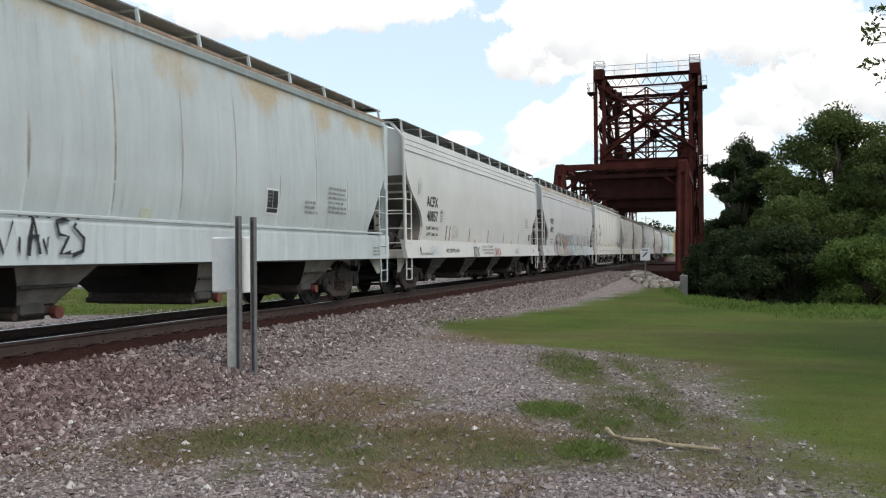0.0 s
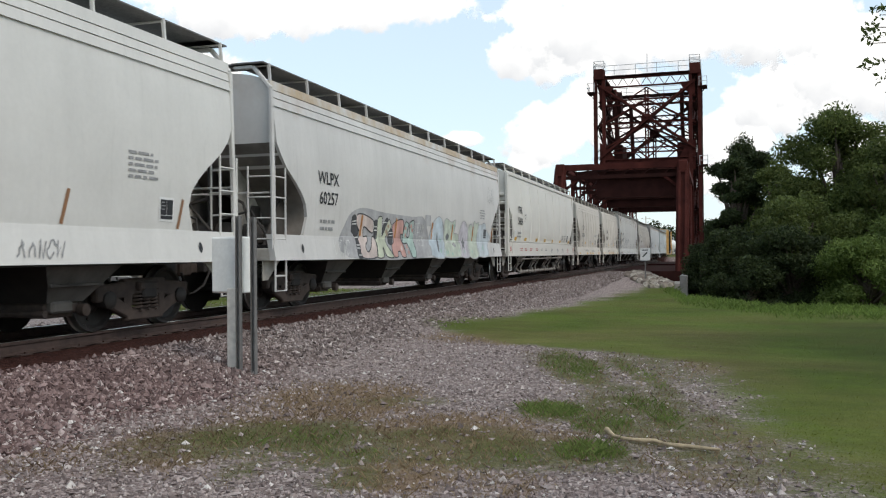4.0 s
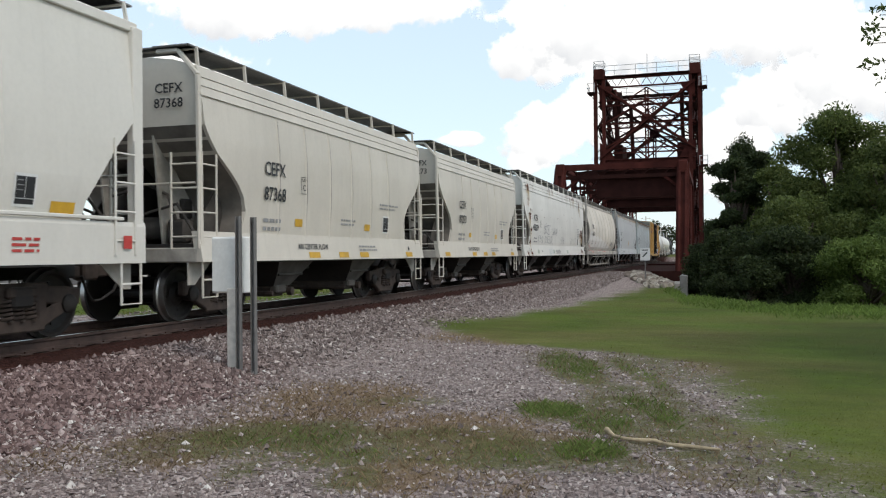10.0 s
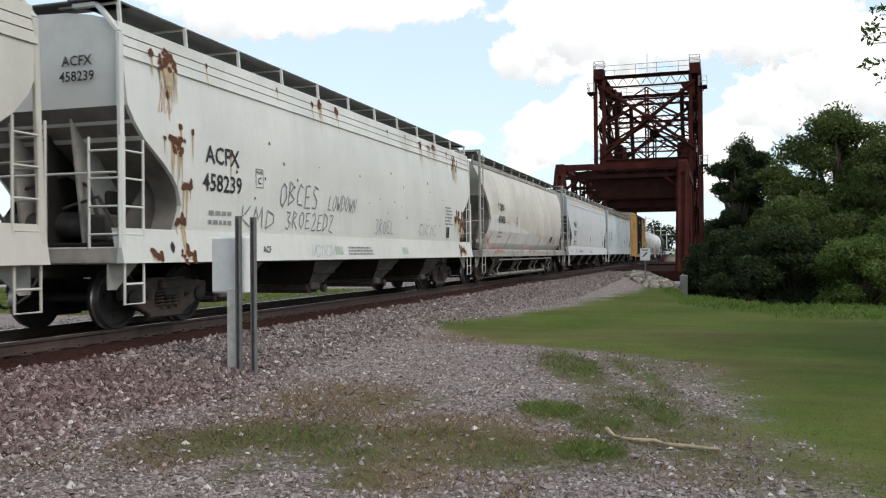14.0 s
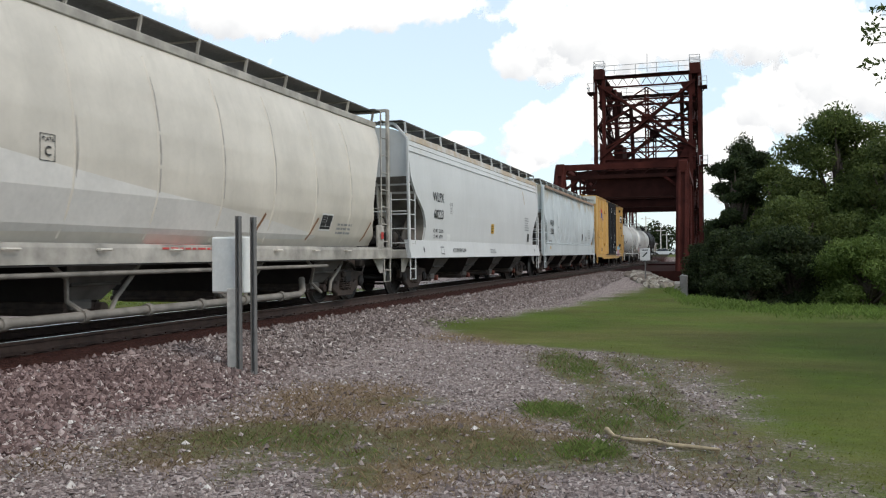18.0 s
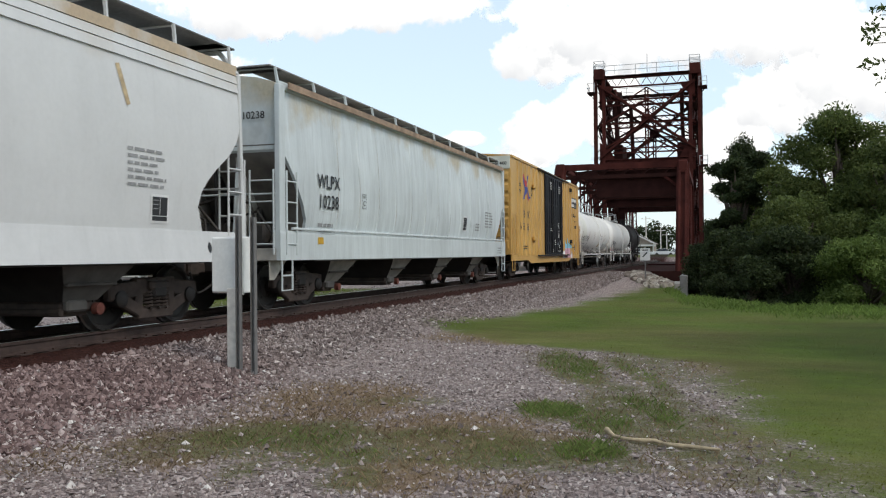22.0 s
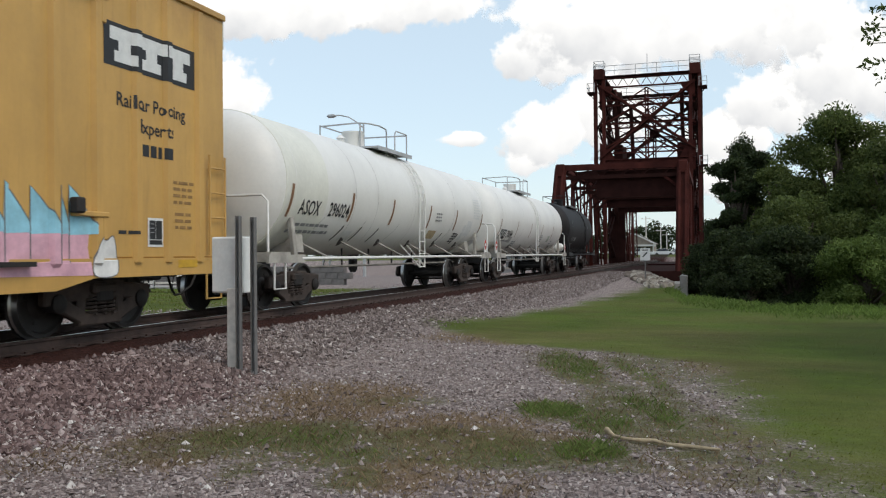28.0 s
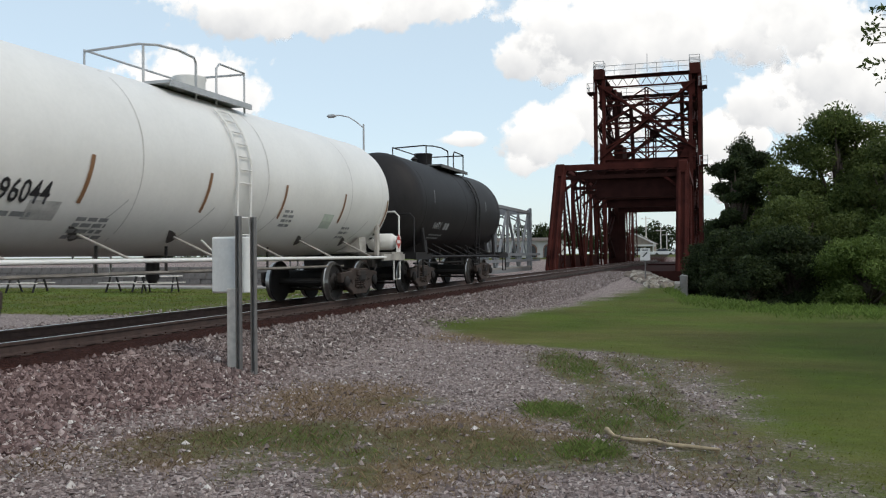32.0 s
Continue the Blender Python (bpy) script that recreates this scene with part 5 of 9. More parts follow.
def lift_tower():
    t = thing("lift_tower", "tall rust-red riveted lift tower with railed top platform", "bridge tower")
    ya, yb, top = 99.0, 112.0, 20.95
    XL, XR = -2.88, 7.5
    for x in (XL, XR):
        for y in (ya, yb):
            part("tower_leg", laced((x, y, -6.4), (x, y, top), 0.95, 0.9, (1, 0, 0), thick=0.36), BRIDGE if y == ya else BRIDGE_SHADE, t)
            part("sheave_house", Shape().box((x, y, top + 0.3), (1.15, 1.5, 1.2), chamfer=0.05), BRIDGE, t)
    # front face in bridge paint, rear face in its shaded copy
    for y, m in ((ya, BRIDGE), (yb, BRIDGE_SHADE)):
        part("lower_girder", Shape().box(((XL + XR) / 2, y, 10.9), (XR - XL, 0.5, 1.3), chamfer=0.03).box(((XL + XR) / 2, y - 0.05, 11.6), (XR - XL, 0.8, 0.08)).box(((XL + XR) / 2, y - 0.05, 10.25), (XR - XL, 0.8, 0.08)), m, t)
        part("portal_girder", Shape().box(((XL + XR) / 2, y, 6.28), (XR - XL, 0.5, 0.12)).box(((XL + XR) / 2, y, 7.2), (XR - XL, 0.4, 0.1)), BRIDGE_SHADE, t)
        # solid web added to darken the tower's lower lattice
        part("portal_web", Shape().box(((XL + XR) / 2, y + 0.05, 8.3), (XR - XL - 0.6, 0.06, 4.0)), BRIDGE_SHADE, t)
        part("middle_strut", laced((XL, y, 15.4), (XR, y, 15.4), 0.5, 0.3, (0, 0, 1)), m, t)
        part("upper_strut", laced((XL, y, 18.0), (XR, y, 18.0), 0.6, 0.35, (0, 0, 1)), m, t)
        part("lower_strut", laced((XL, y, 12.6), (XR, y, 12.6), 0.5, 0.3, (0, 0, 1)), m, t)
        xm = (XL + XR) / 2
        for p, q in (((XL, 11.8), (XR, 20.0)), ((XR, 12.6), (XL, 20.0))):
            part("main_brace", laced((p[0], y, p[1]), (q[0], y, q[1]), 0.6, 0.8, (0, 1, 0), thick=0.22).beam((p[0], y, p[1]), (q[0], y, q[1]), 0.06, 0.62, (0, 1, 0)), m, t)
        for p, q in (((XL, 15.4), (xm, 18.2)), ((xm, 18.2), (XR, 15.4)), ((XL, 12.6), (xm, 15.4)), ((XR, 12.6), (xm, 15.4))):
            part("minor_brace", laced((p[0], y, p[1]), (q[0], y, q[1]), 0.4, 0.36, (0, 1, 0)), m, t)
        part("top_girder", laced((XL, y, 20.3), (XR, y, 20.3), 1.0, 0.4, (0, 0, 1), 16), m, t)
        for k in range(4):
            xa, xb = XL + (XR - XL) * k / 4, XL + (XR - XL) * (k + 1) / 4
            part("light_brace", Shape().beam((xa, y, 18.0 if k % 2 else 19.6), (xb, y, 19.6 if k % 2 else 18.0), 0.12, 0.2, (0, 1, 0)), m, t)
            part("light_brace", Shape().beam((xa, y, 13.9 if k % 2 else 11.7), (xb, y, 11.7 if k % 2 else 13.9), 0.12, 0.2, (0, 1, 0)), m, t)
        part("gusset", Shape().slab([(xm - 0.6, 15.75), (xm - 0.3, 15.5), (xm + 0.3, 15.5), (xm + 0.6, 15.75), (xm + 0.6, 16.35), (xm + 0.3, 16.6), (xm - 0.3, 16.6), (xm - 0.6, 16.35)], y - 0.3, y - 0.25, "y"), m, t)
        for sg, x0 in ((1, XL), (-1, XR)):
            part("corner_gusset", Shape().slab([(x0, 11.6), (x0 + sg * 1.7, 11.6), (x0 + sg * 1.2, 12.6), (x0, 13.6)], y - 0.3, y - 0.26, "y"), m, t)
            part("corner_gusset", Shape().slab([(x0, 19.9), (x0 + sg * 1.7, 19.9), (x0 + sg * 1.1, 19.0), (x0, 18.2)], y - 0.3, y - 0.26, "y"), m, t)
        part("centre_post", laced((xm, y, 11.6), (xm, y, 19.4), 0.3, 0.25, (1, 0, 0)), m, t)
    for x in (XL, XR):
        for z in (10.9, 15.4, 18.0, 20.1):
            part("side_strut", laced((x, ya, z), (x, yb, z), 0.5, 0.3, (0, 0, 1)), BRIDGE_SHADE, t)
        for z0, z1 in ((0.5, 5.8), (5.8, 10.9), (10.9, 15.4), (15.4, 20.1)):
            part("side_brace", laced((x, ya, z0), (x, yb, z1), 0.35, 0.25, (1, 0, 0)), BRIDGE_SHADE, t)
            part("side_brace", laced((x, yb, z0), (x, ya, z1), 0.35, 0.25, (1, 0, 0)), BRIDGE_SHADE, t)
    part("leg_plate", Shape().box((XL + 0.5, yb, -0.1), (1.9, 0.7, 12.8), chamfer=0.03), BRIDGE_SHADE, t)
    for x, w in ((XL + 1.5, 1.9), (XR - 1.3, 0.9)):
        part("guide_column", laced((x + 0.2, yb - 0.6, 11.0), (x - 0.1, yb - 0.6, 19.8), w, 0.5, (1, 0, 0), 14, thick=0.45), BRIDGE_SHADE, t)
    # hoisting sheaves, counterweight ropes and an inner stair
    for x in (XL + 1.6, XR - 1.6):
        part("sheave", Shape().turned([(x - 0.2, 0.3), (x - 0.2, 1.5), (x - 0.12, 1.4), (x + 0.12, 1.4), (x + 0.2, 1.5), (x + 0.2, 0.3)], 24, (0, (ya + yb) / 2, 19.0)), BRIDGE_SHADE, t, smooth=40)
        part("counterweight", Shape().box((x, (ya + yb) / 2, 12.6), (1.0, 5.0, 2.4), chamfer=0.05), BRIDGE_SHADE, t)
        part("rope", Shape().tube([(x, (ya + yb) / 2 - 1.4, 19.0), (x, (ya + yb) / 2 - 1.4, 13.6)], 0.06, 5), BRIDGE_SHADE, t)
    for k in range(3):
        z = 11.4 + 3.0 * k
        part("stair", Shape().beam((3.2, yb - 1.2, z), (6.0, yb - 1.2, z + 2.6) if k % 2 else (0.4, yb - 1.2, z + 2.6), 0.8, 0.1, (0, 0, 1)), BRIDGE_SHADE, t)
    for x in (XL, XR):
        part("top_walkway", Shape().box((x, (ya + yb) / 2, top + 0.05), (1.3, yb - ya + 1.2, 0.1)), BRIDGE_SHADE, t)
    for y in (ya, yb):
        part("top_walkway", Shape().box(((XL + XR) / 2, y, top + 0.05), (XR - XL - 1.3, 1.0, 0.1)), BRIDGE_SHADE, t)
    # railings round the top platform
    zt = top + 0.1
    for x in (XL - 0.6, XR + 0.6):
        for z in (0.55, 1.1):
            part("platform_rail", Shape().tube([(x, ya - 0.6, zt + z), (x, yb + 0.6, zt + z)], 0.035, 5), GALV, t)
    for y in (ya - 0.6, yb + 0.6):
        for z in (0.55, 1.1):
            part("platform_rail", Shape().tube([(XL - 0.6, y, zt + z), (XR + 0.6, y, zt + z)], 0.035, 5), GALV, t)
        for k in range(6):
            x = XL - 0.6 + (XR - XL + 1.2) * k / 5
            part("rail_post", Shape().tube([(x, y, zt), (x, y, zt + 1.1)], 0.035, 5), GALV, t)
    for x in (XL, XR):
        for z in (0.42, 0.85):
            part("house_rail", Shape().tube([(x - 0.55, ya - 0.7, top + 0.9 + z), (x + 0.55, ya - 0.7, top + 0.9 + z), (x + 0.55, ya + 0.7, top + 0.9 + z), (x - 0.55, ya + 0.7, top + 0.9 + z)], 0.035, 5, closed=True), GALV, t)
        for a, b in ((-0.55, -0.7), (0.55, -0.7), (0.55, 0.7), (-0.55, 0.7)):
            part("rail_post", Shape().tube([(x + a, ya + b, top + 0.9), (x + a, ya + b, top + 1.75)], 0.035, 5), GALV, t)
    part("aerial", Shape().tube([(2.4, ya, top), (2.4, ya, top + 2.4)], 0.04, 5), GALV, t)
    # side galleries
    for x, z in ((XR + 0.85, 19.2), (XL - 0.85, 19.2), (XR + 0.85, 10.6)):
        sg = 1 if x > 2 else -1
        part("gallery", Shape().box((x, ya, z), (0.9, 2.2, 0.1)).beam((x - sg * 0.4, ya, z - 0.8), (x + sg * 0.35, ya, z), 0.08, 0.1, (0, 1, 0)), BRIDGE_SHADE, t)
        s = Shape()
        for h in (0.5, 1.0):
            s.tube([(x - sg * 0.4, ya - 1.1, z + h), (x + sg * 0.42, ya - 1.1, z + h), (x + sg * 0.42, ya + 1.1, z + h)], 0.03, 5)
        for a, b in ((-0.4, -1.1), (0.42, -1.1), (0.42, 0), (0.42, 1.1)):
            s.tube([(x + sg * a, ya + b, z), (x + sg * a, ya + b, z + 1.05)], 0.03, 5)
        part("gallery_rail", s, GALV, t)


lift_tower()

# piers and abutment
pier = thing("bridge_pier", "weathered concrete abutment and piers under the bridge", "pier", kind="structure")
part("abutment", Shape().box((2.0, 67.2, -3.6), (12.4, 2.6, 5.0), chamfer=0.1), CONCRETE, pier)
part("pier_block", Shape().box((2.0, 99.0, -5.4), (13.5, 3.0, 4.4), chamfer=0.1), CONCRETE, pier)
part("pier_block", Shape().box((2.0, 112.5, -5.4), (13.5, 3.0, 4.4), chamfer=0.1), CONCRETE, pier)
part("pier_block", Shape().box((2.0, 147, -3.6), (12.5, 3.0, 5.6), chamfer=0.1), CONCRETE, pier)

# ---- signal box on posts beside the track ----
CABINET = simple("light grey cabinet enamel", (0.82, 0.82, 0.79), 0.5, 0.0, 0.1, 3, 0.05)
POST_WOOD = simple("weathered grey post", (0.74, 0.69, 0.63), 0.85, 0.0, 0.2, 12, 0.4)
POST_STEEL = simple("grey galvanised channel post", (0.16, 0.153, 0.148), 0.7, 0.0, 0.2, 9, 0.2)


def cabinet_box():
    t = thing("trackside_cabinet", "light grey steel cabinet on a pale post with channel posts", "equipment box", at=pose(3.3, 10.25, -0.45))
    part("cabinet", Shape().box((-0.12, 0, 1.41), (0.48, 0.28, 0.75), chamfer=0.015), CABINET, t)
    part("cabinet_door", Shape().box((-0.12, -0.15, 1.41), (0.44, 0.02, 0.71), chamfer=0.006), CABINET, t)
    part("hasp", Shape().box((0.05, -0.168, 1.42), (0.03, 0.02, 0.1), chamfer=0.005), POST_STEEL, t)
    part("post", Shape().box((-0.03, -0.14, 0.5), (0.15, 0.1, 1.2), chamfer=0.012), POST_WOOD, t, "pale wooden post")
    for x, h in ((0.105, 2.05), (0.325, 2.03)):
        s = Shape().slab([(x - 0.03, -0.2), (x + 0.03, -0.2), (x + 0.03, -0.27), (x + 0.02, -0.27), (x + 0.02, -0.23), (x - 0.02, -0.23), (x - 0.02, -0.27), (x - 0.03, -0.27)], -0.15, h, "z")
        part("channel_post", s, POST_STEEL, t, "grey steel channel post")


cabinet_box()

# ---- trees ----
def leaf_material(name, a, b):
    m = mat(name, 0.65, spec=0.22)
    g = nd(m, "NewGeometry")
    v = coords(m, geo=True)
    n = noise_tex(m, v, 0.5, 4)
    c = mix(m, g.outputs["Random Per Island"], a, b)
    c = mix(m, 1.0, c, ramp(m, n, [(0.3, grey(0.6)), (0.7, grey(1.15))]), "MULTIPLY")
    ln(m, c, bsdf(m).inputs["Base Color"])
    tr = nd(m, "BsdfTranslucent")
    ln(m, c, tr.inputs["Color"])
    mx = nd(m, "MixShader", Fac=0.4)
    ln(m, bsdf(m).outputs[0], mx.inputs[1])
    ln(m, tr.outputs[0], mx.inputs[2])
    ln(m, mx.outputs[0], m.node_tree.nodes["Material Output"].inputs["Surface"])
    return m


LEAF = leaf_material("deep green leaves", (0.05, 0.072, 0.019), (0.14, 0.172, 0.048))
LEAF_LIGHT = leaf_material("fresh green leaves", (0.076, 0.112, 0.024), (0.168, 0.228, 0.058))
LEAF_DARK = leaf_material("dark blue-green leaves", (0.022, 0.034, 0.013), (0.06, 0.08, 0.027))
BARK = simple("grey-brown bark", (0.11, 0.085, 0.065), 0.95, 0.0, 0.4, 9, 0.8)


def leaf_cloud(clumps, n, size, rng):
    """Many small pointed leaves over a set of clumps (x, y, z, rx, ry, rz), denser towards their skins."""
    cl = np.array(clumps, float)
    vol = (cl[:, 3] * cl[:, 4] * cl[:, 5]) ** (2 / 3)
    pick = rng.choice(len(cl), n, p=vol / vol.sum())
    d = rng.normal(size=(n, 3))
    d /= np.linalg.norm(d, axis=1)[:, None]
    r = rng.random(n) ** 0.32 * (1 + 0.15 * rng.normal(size=n))
    c = cl[pick, :3] + d * cl[pick, 3:] * r[:, None]
    a = rng.normal(size=(n, 3))
    a /= np.linalg.norm(a, axis=1)[:, None]
    b = np.cross(a, rng.normal(size=(n, 3)))
    b /= np.linalg.norm(b, axis=1)[:, None]
    s = size * (0.6 + 0.8 * rng.random(n))[:, None]
    v = np.stack([c - a * s, c + b * s * 0.45, c + a * s, c - b * s * 0.45], 1).reshape(-1, 3)
    return v, np.arange(n * 4).reshape(-1, 4)


def tree(label, x, y, z, h, spread, material, leaves=9000, size=0.28, seed=1, low=0.15, lean=(0, 0)):
    rng = np.random.default_rng(seed)
    t = thing("tree", label, "tree", at=pose(x, y, z))
    tr = h * 0.028 + 0.08
    trunk = [(0, 0, -0.8), (0.05, 0, h * 0.2), (lean[0] * 0.4, lean[1] * 0.4, h * 0.5), (lean[0], lean[1], h * 0.85)]
    s = Shape().tube(trunk, [tr, tr * 0.8, tr * 0.5, tr * 0.15], 9)
    clumps = []
    for i in range(int(44 + spread * 9)):
        zz = h * (low + (0.93 - low) * rng.random())
        k = (zz / h - low) / (1 - low)
        rad = spread * (0.55 + 0.6 * k) * (1 - max(0, k - 0.55) ** 1.4 * 2.0)
        ang = rng.random() * 2 * math.pi
        rr = max(0.2, rad) * (0.35 + 0.55 * rng.random())
        cx, cy = rr * math.cos(ang) + lean[0] * k, rr * math.sin(ang) + lean[1] * k
        cr = spread * (0.15 + 0.17 * rng.random())
        clumps.append((cx, cy, zz, cr * rng.uniform(0.8, 1.5), cr * rng.uniform(0.8, 1.5), cr * rng.uniform(0.5, 0.95)))
        base = Vector((lean[0] * 0.4 * k, lean[1] * 0.4 * k, max(h * 0.15, zz * 0.62)))
        tip = Vector((cx, cy, zz))
        s.tube([base, base.lerp(tip, 0.5) + Vector((0, 0, 0.12 * h * 0.2)), tip], [tr * 0.32, tr * 0.2, 0.02], 5)
    clumps.append((lean[0], lean[1], h * 0.9, spread * 0.28, spread * 0.28, h * 0.09))
    part("trunk", s, BARK, t, smooth=50)
    v, f = leaf_cloud(clumps, int(leaves * 2.0), size * 0.62, rng)
    crown = new("crown", big_mesh("crown", v, f, material))
    crown.parent = t
    return t


for lab, x, y, z, h, spread, m, n, size, seed, low in (
        ("tall broad green tree on the creek bank", 15.3, 47, -4.5, 13.0, 3.5, LEAF, 50000, 0.144, 3, 0.1),
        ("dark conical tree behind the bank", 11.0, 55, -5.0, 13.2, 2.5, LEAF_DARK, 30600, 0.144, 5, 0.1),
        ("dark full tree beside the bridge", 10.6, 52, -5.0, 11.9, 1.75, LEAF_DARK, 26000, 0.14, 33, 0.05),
        ("slender green tree among denser ones", 12.7, 51, -4.8, 11.2, 2.3, LEAF, 24000, 0.14, 31, 0.08),
        ("full green tree on the creek bank", 17.3, 44, -4.0, 10.6, 3.3, LEAF, 32400, 0.144, 8, 0.08),
        ("tall green tree beyond the bank", 21.0, 40, -4.0, 11.5, 3.6, LEAF, 27000, 0.158, 9, 0.08),
        ("leafy green tree leaning over the creek", 13.4, 42, -3.8, 7.6, 2.9, LEAF, 27000, 0.13, 10, 0.02),
        # low shrubs in dark leaves carry the shade of the hollow by the bridge
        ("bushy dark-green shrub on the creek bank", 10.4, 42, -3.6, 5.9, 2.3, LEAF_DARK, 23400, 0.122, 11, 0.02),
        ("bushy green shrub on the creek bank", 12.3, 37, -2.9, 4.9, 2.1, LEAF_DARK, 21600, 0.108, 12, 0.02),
        ("light green shrub on the creek bank", 14.7, 34.5, -2.3, 4.0, 2.2, LEAF_LIGHT, 21600, 0.101, 13, 0.02),
        ("light green shrub under taller trees", 17.0, 35.5, -2.3, 5.4, 2.4, LEAF_LIGHT, 19800, 0.108, 14, 0.02),
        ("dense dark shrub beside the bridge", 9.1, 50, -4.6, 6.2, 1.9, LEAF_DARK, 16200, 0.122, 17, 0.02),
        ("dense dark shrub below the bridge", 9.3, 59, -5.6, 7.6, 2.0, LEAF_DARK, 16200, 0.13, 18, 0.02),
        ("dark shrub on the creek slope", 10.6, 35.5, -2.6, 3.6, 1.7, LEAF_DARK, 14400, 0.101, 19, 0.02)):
    tree(lab, x, y, z, h, spread, m, n, size, seed, low)

# ---- what moves ----
def motions():
    for car in CARS:
        y = car["lead"]
        walk(car, [(t, pose(0, y - SPEED * t, 0)) for t in (0.0, 8.0, 16.0, 24.0, 32.0)])
    for ob, az, el, drift, far in CLOUDS:
        walk(ob, [(t, VIEW @ Matrix.Translation((az + drift * t / 32, el, -far))) for t in (0.0, 16.0, 32.0)])
    turn = SPEED / 0.455
    for car in CARS:
        for tr in car.children:
            if not tr.name.startswith("truck"):
                continue
            for ws in tr.children:
                if ws.name.startswith("wheelset"):
                    p = ws.matrix_basis.translation.copy()
                    walk(ws, [(t * 0.1, Matrix.Translation(p) @ Matrix.Rotation(turn * t * 0.1, 4, "X")) for t in range(321)])


for o in (TRUCK, *TRUCK.children_recursive):
    bpy.data.objects.remove(o)


# ---- clouds: far glowing sheets of vapour that drift slowly, base shading painted in ----
def cloud_material():
    m = bpy.data.materials.new("glowing cloud vapour")
    m.use_nodes = True
    nt = m.node_tree
    nt.nodes.remove(nt.nodes["Principled BSDF"])
    tc = nd(m, "TexCoord")
    inf = nd(m, "ObjectInfo")

    def math2(op, a, b):
        n = nd(m, "Math")
        n.operation = op
        for s, val in ((n.inputs[0], a), (n.inputs[1], b)):
            if isinstance(val, (int, float)):
                s.default_value = val
            else:
                ln(m, val, s)
        return n.outputs[0]
    cen = nd(m, "VectorMath")
    cen.operation = "SUBTRACT"
    cen.inputs[1].default_value = (0.5, 0.5, 0.0)
    ln(m, tc.outputs["Generated"], cen.inputs[0])
    ln_ = nd(m, "VectorMath")
    ln_.operation = "LENGTH"
    flat = nd(m, "VectorMath")
    flat.operation = "MULTIPLY"
    flat.inputs[1].default_value = (1.0, 1.0, 0.0)
    ln(m, cen.outputs[0], flat.inputs[0])
    ln(m, flat.outputs[0], ln_.inputs[0])
    d = math2("MULTIPLY", ln_.outputs["Value"], 2.0)
    n = nd(m, "TexNoise", Scale=0.011, Detail=7.0, Roughness=0.56)
    n.noise_dimensions = "4D"
    ln(m, tc.outputs["Object"], n.inputs["Vector"])
    ln(m, math2("MULTIPLY", inf.outputs["Random"], 40.0), n.inputs["W"])
    field = math2("ADD", math2("MULTIPLY", math2("SUBTRACT", 1.0, d), 1.15), math2("MULTIPLY", math2("SUBTRACT", n.outputs["Fac"], 0.5), 1.5))
    alpha = ramp(m, field, [(0.25, grey(0)), (0.42, grey(1))])
    sep = nd(m, "SeparateXYZ")
    ln(m, cen.outputs[0], sep.inputs[0])
    n2 = nd(m, "TexNoise", Scale=0.006, Detail=4.0)
    ln(m, tc.outputs["Object"], n2.inputs["Vector"])
    # underside shading put into the emission colour, greyer towards the base
    shade = math2("ADD", math2("MULTIPLY", sep.outputs["Y"], 1.2), math2("MULTIPLY", math2("SUBTRACT", n2.outputs["Fac"], 0.5), 0.9))
    col = ramp(m, math2("ADD", shade, 0.5), [(0.05, (0.66, 0.672, 0.69)), (0.55, (1.0, 0.99, 0.97))])
    em = nd(m, "Emission", Strength=1.22)
    ln(m, col, em.inputs["Color"])
    tr = nd(m, "BsdfTransparent")
    mx = nd(m, "MixShader")
    ln(m, alpha, mx.inputs[0])
    ln(m, tr.outputs[0], mx.inputs[1])
    ln(m, em.outputs[0], mx.inputs[2])
    ln(m, mx.outputs[0], nt.nodes["Material Output"].inputs["Surface"])
    return m


CLOUD = cloud_material()
CLOUDS = []


def cloud(az, el, half_w, half_h, drift, far):
    """A cloud at metres to the right and up, seen at the distance far; drift: metres it moves to the right in the clip."""
    s = Shape().add([(-half_w, -half_h, 0), (half_w, -half_h, 0), (half_w, half_h, 0), (-half_w, half_h, 0)], [(0, 1, 2, 3)])
    me = s.mesh("cloud")
    me.materials.append(CLOUD)
    ob = new("cloud", me)
    tagged(ob, "white glowing cumulus cloud with painted pale grey base", "cloud", "clouds", "structure")
    ob.matrix_basis = VIEW @ Matrix.Translation((az, el, -far))
    CLOUDS.append((ob, az, el, drift, far))


K = 2600 / 1531.0                     # metres for one unit of picture angle at that distance
for i, (u, v, hw, hh, dr) in enumerate([(-330, 425, 270, 80, 42), (-120, 440, 220, 75, 42), (330, 400, 300, 120, 16), (190, 350, 150, 80, 12), (560, 420, 260, 130, 8), (760, 330, 230, 130, 6), (620, 270, 170, 90, 6),
                                        (192, 206, 100, 78, -8), (300, 250, 130, 110, -4), (150, 160, 60, 40, -6), (-470, 280, 190, 120, 10), (25, 198, 60, 20, 6), (530, 200, 120, 70, -6), (520, 130, 90, 60, -4), (-130, 120, 110, 40, 4), (800, 170, 160, 90, 4)]):
    cloud(u * K, v * K, hw * K, hh * K, dr * K, 2600 + i * 6)

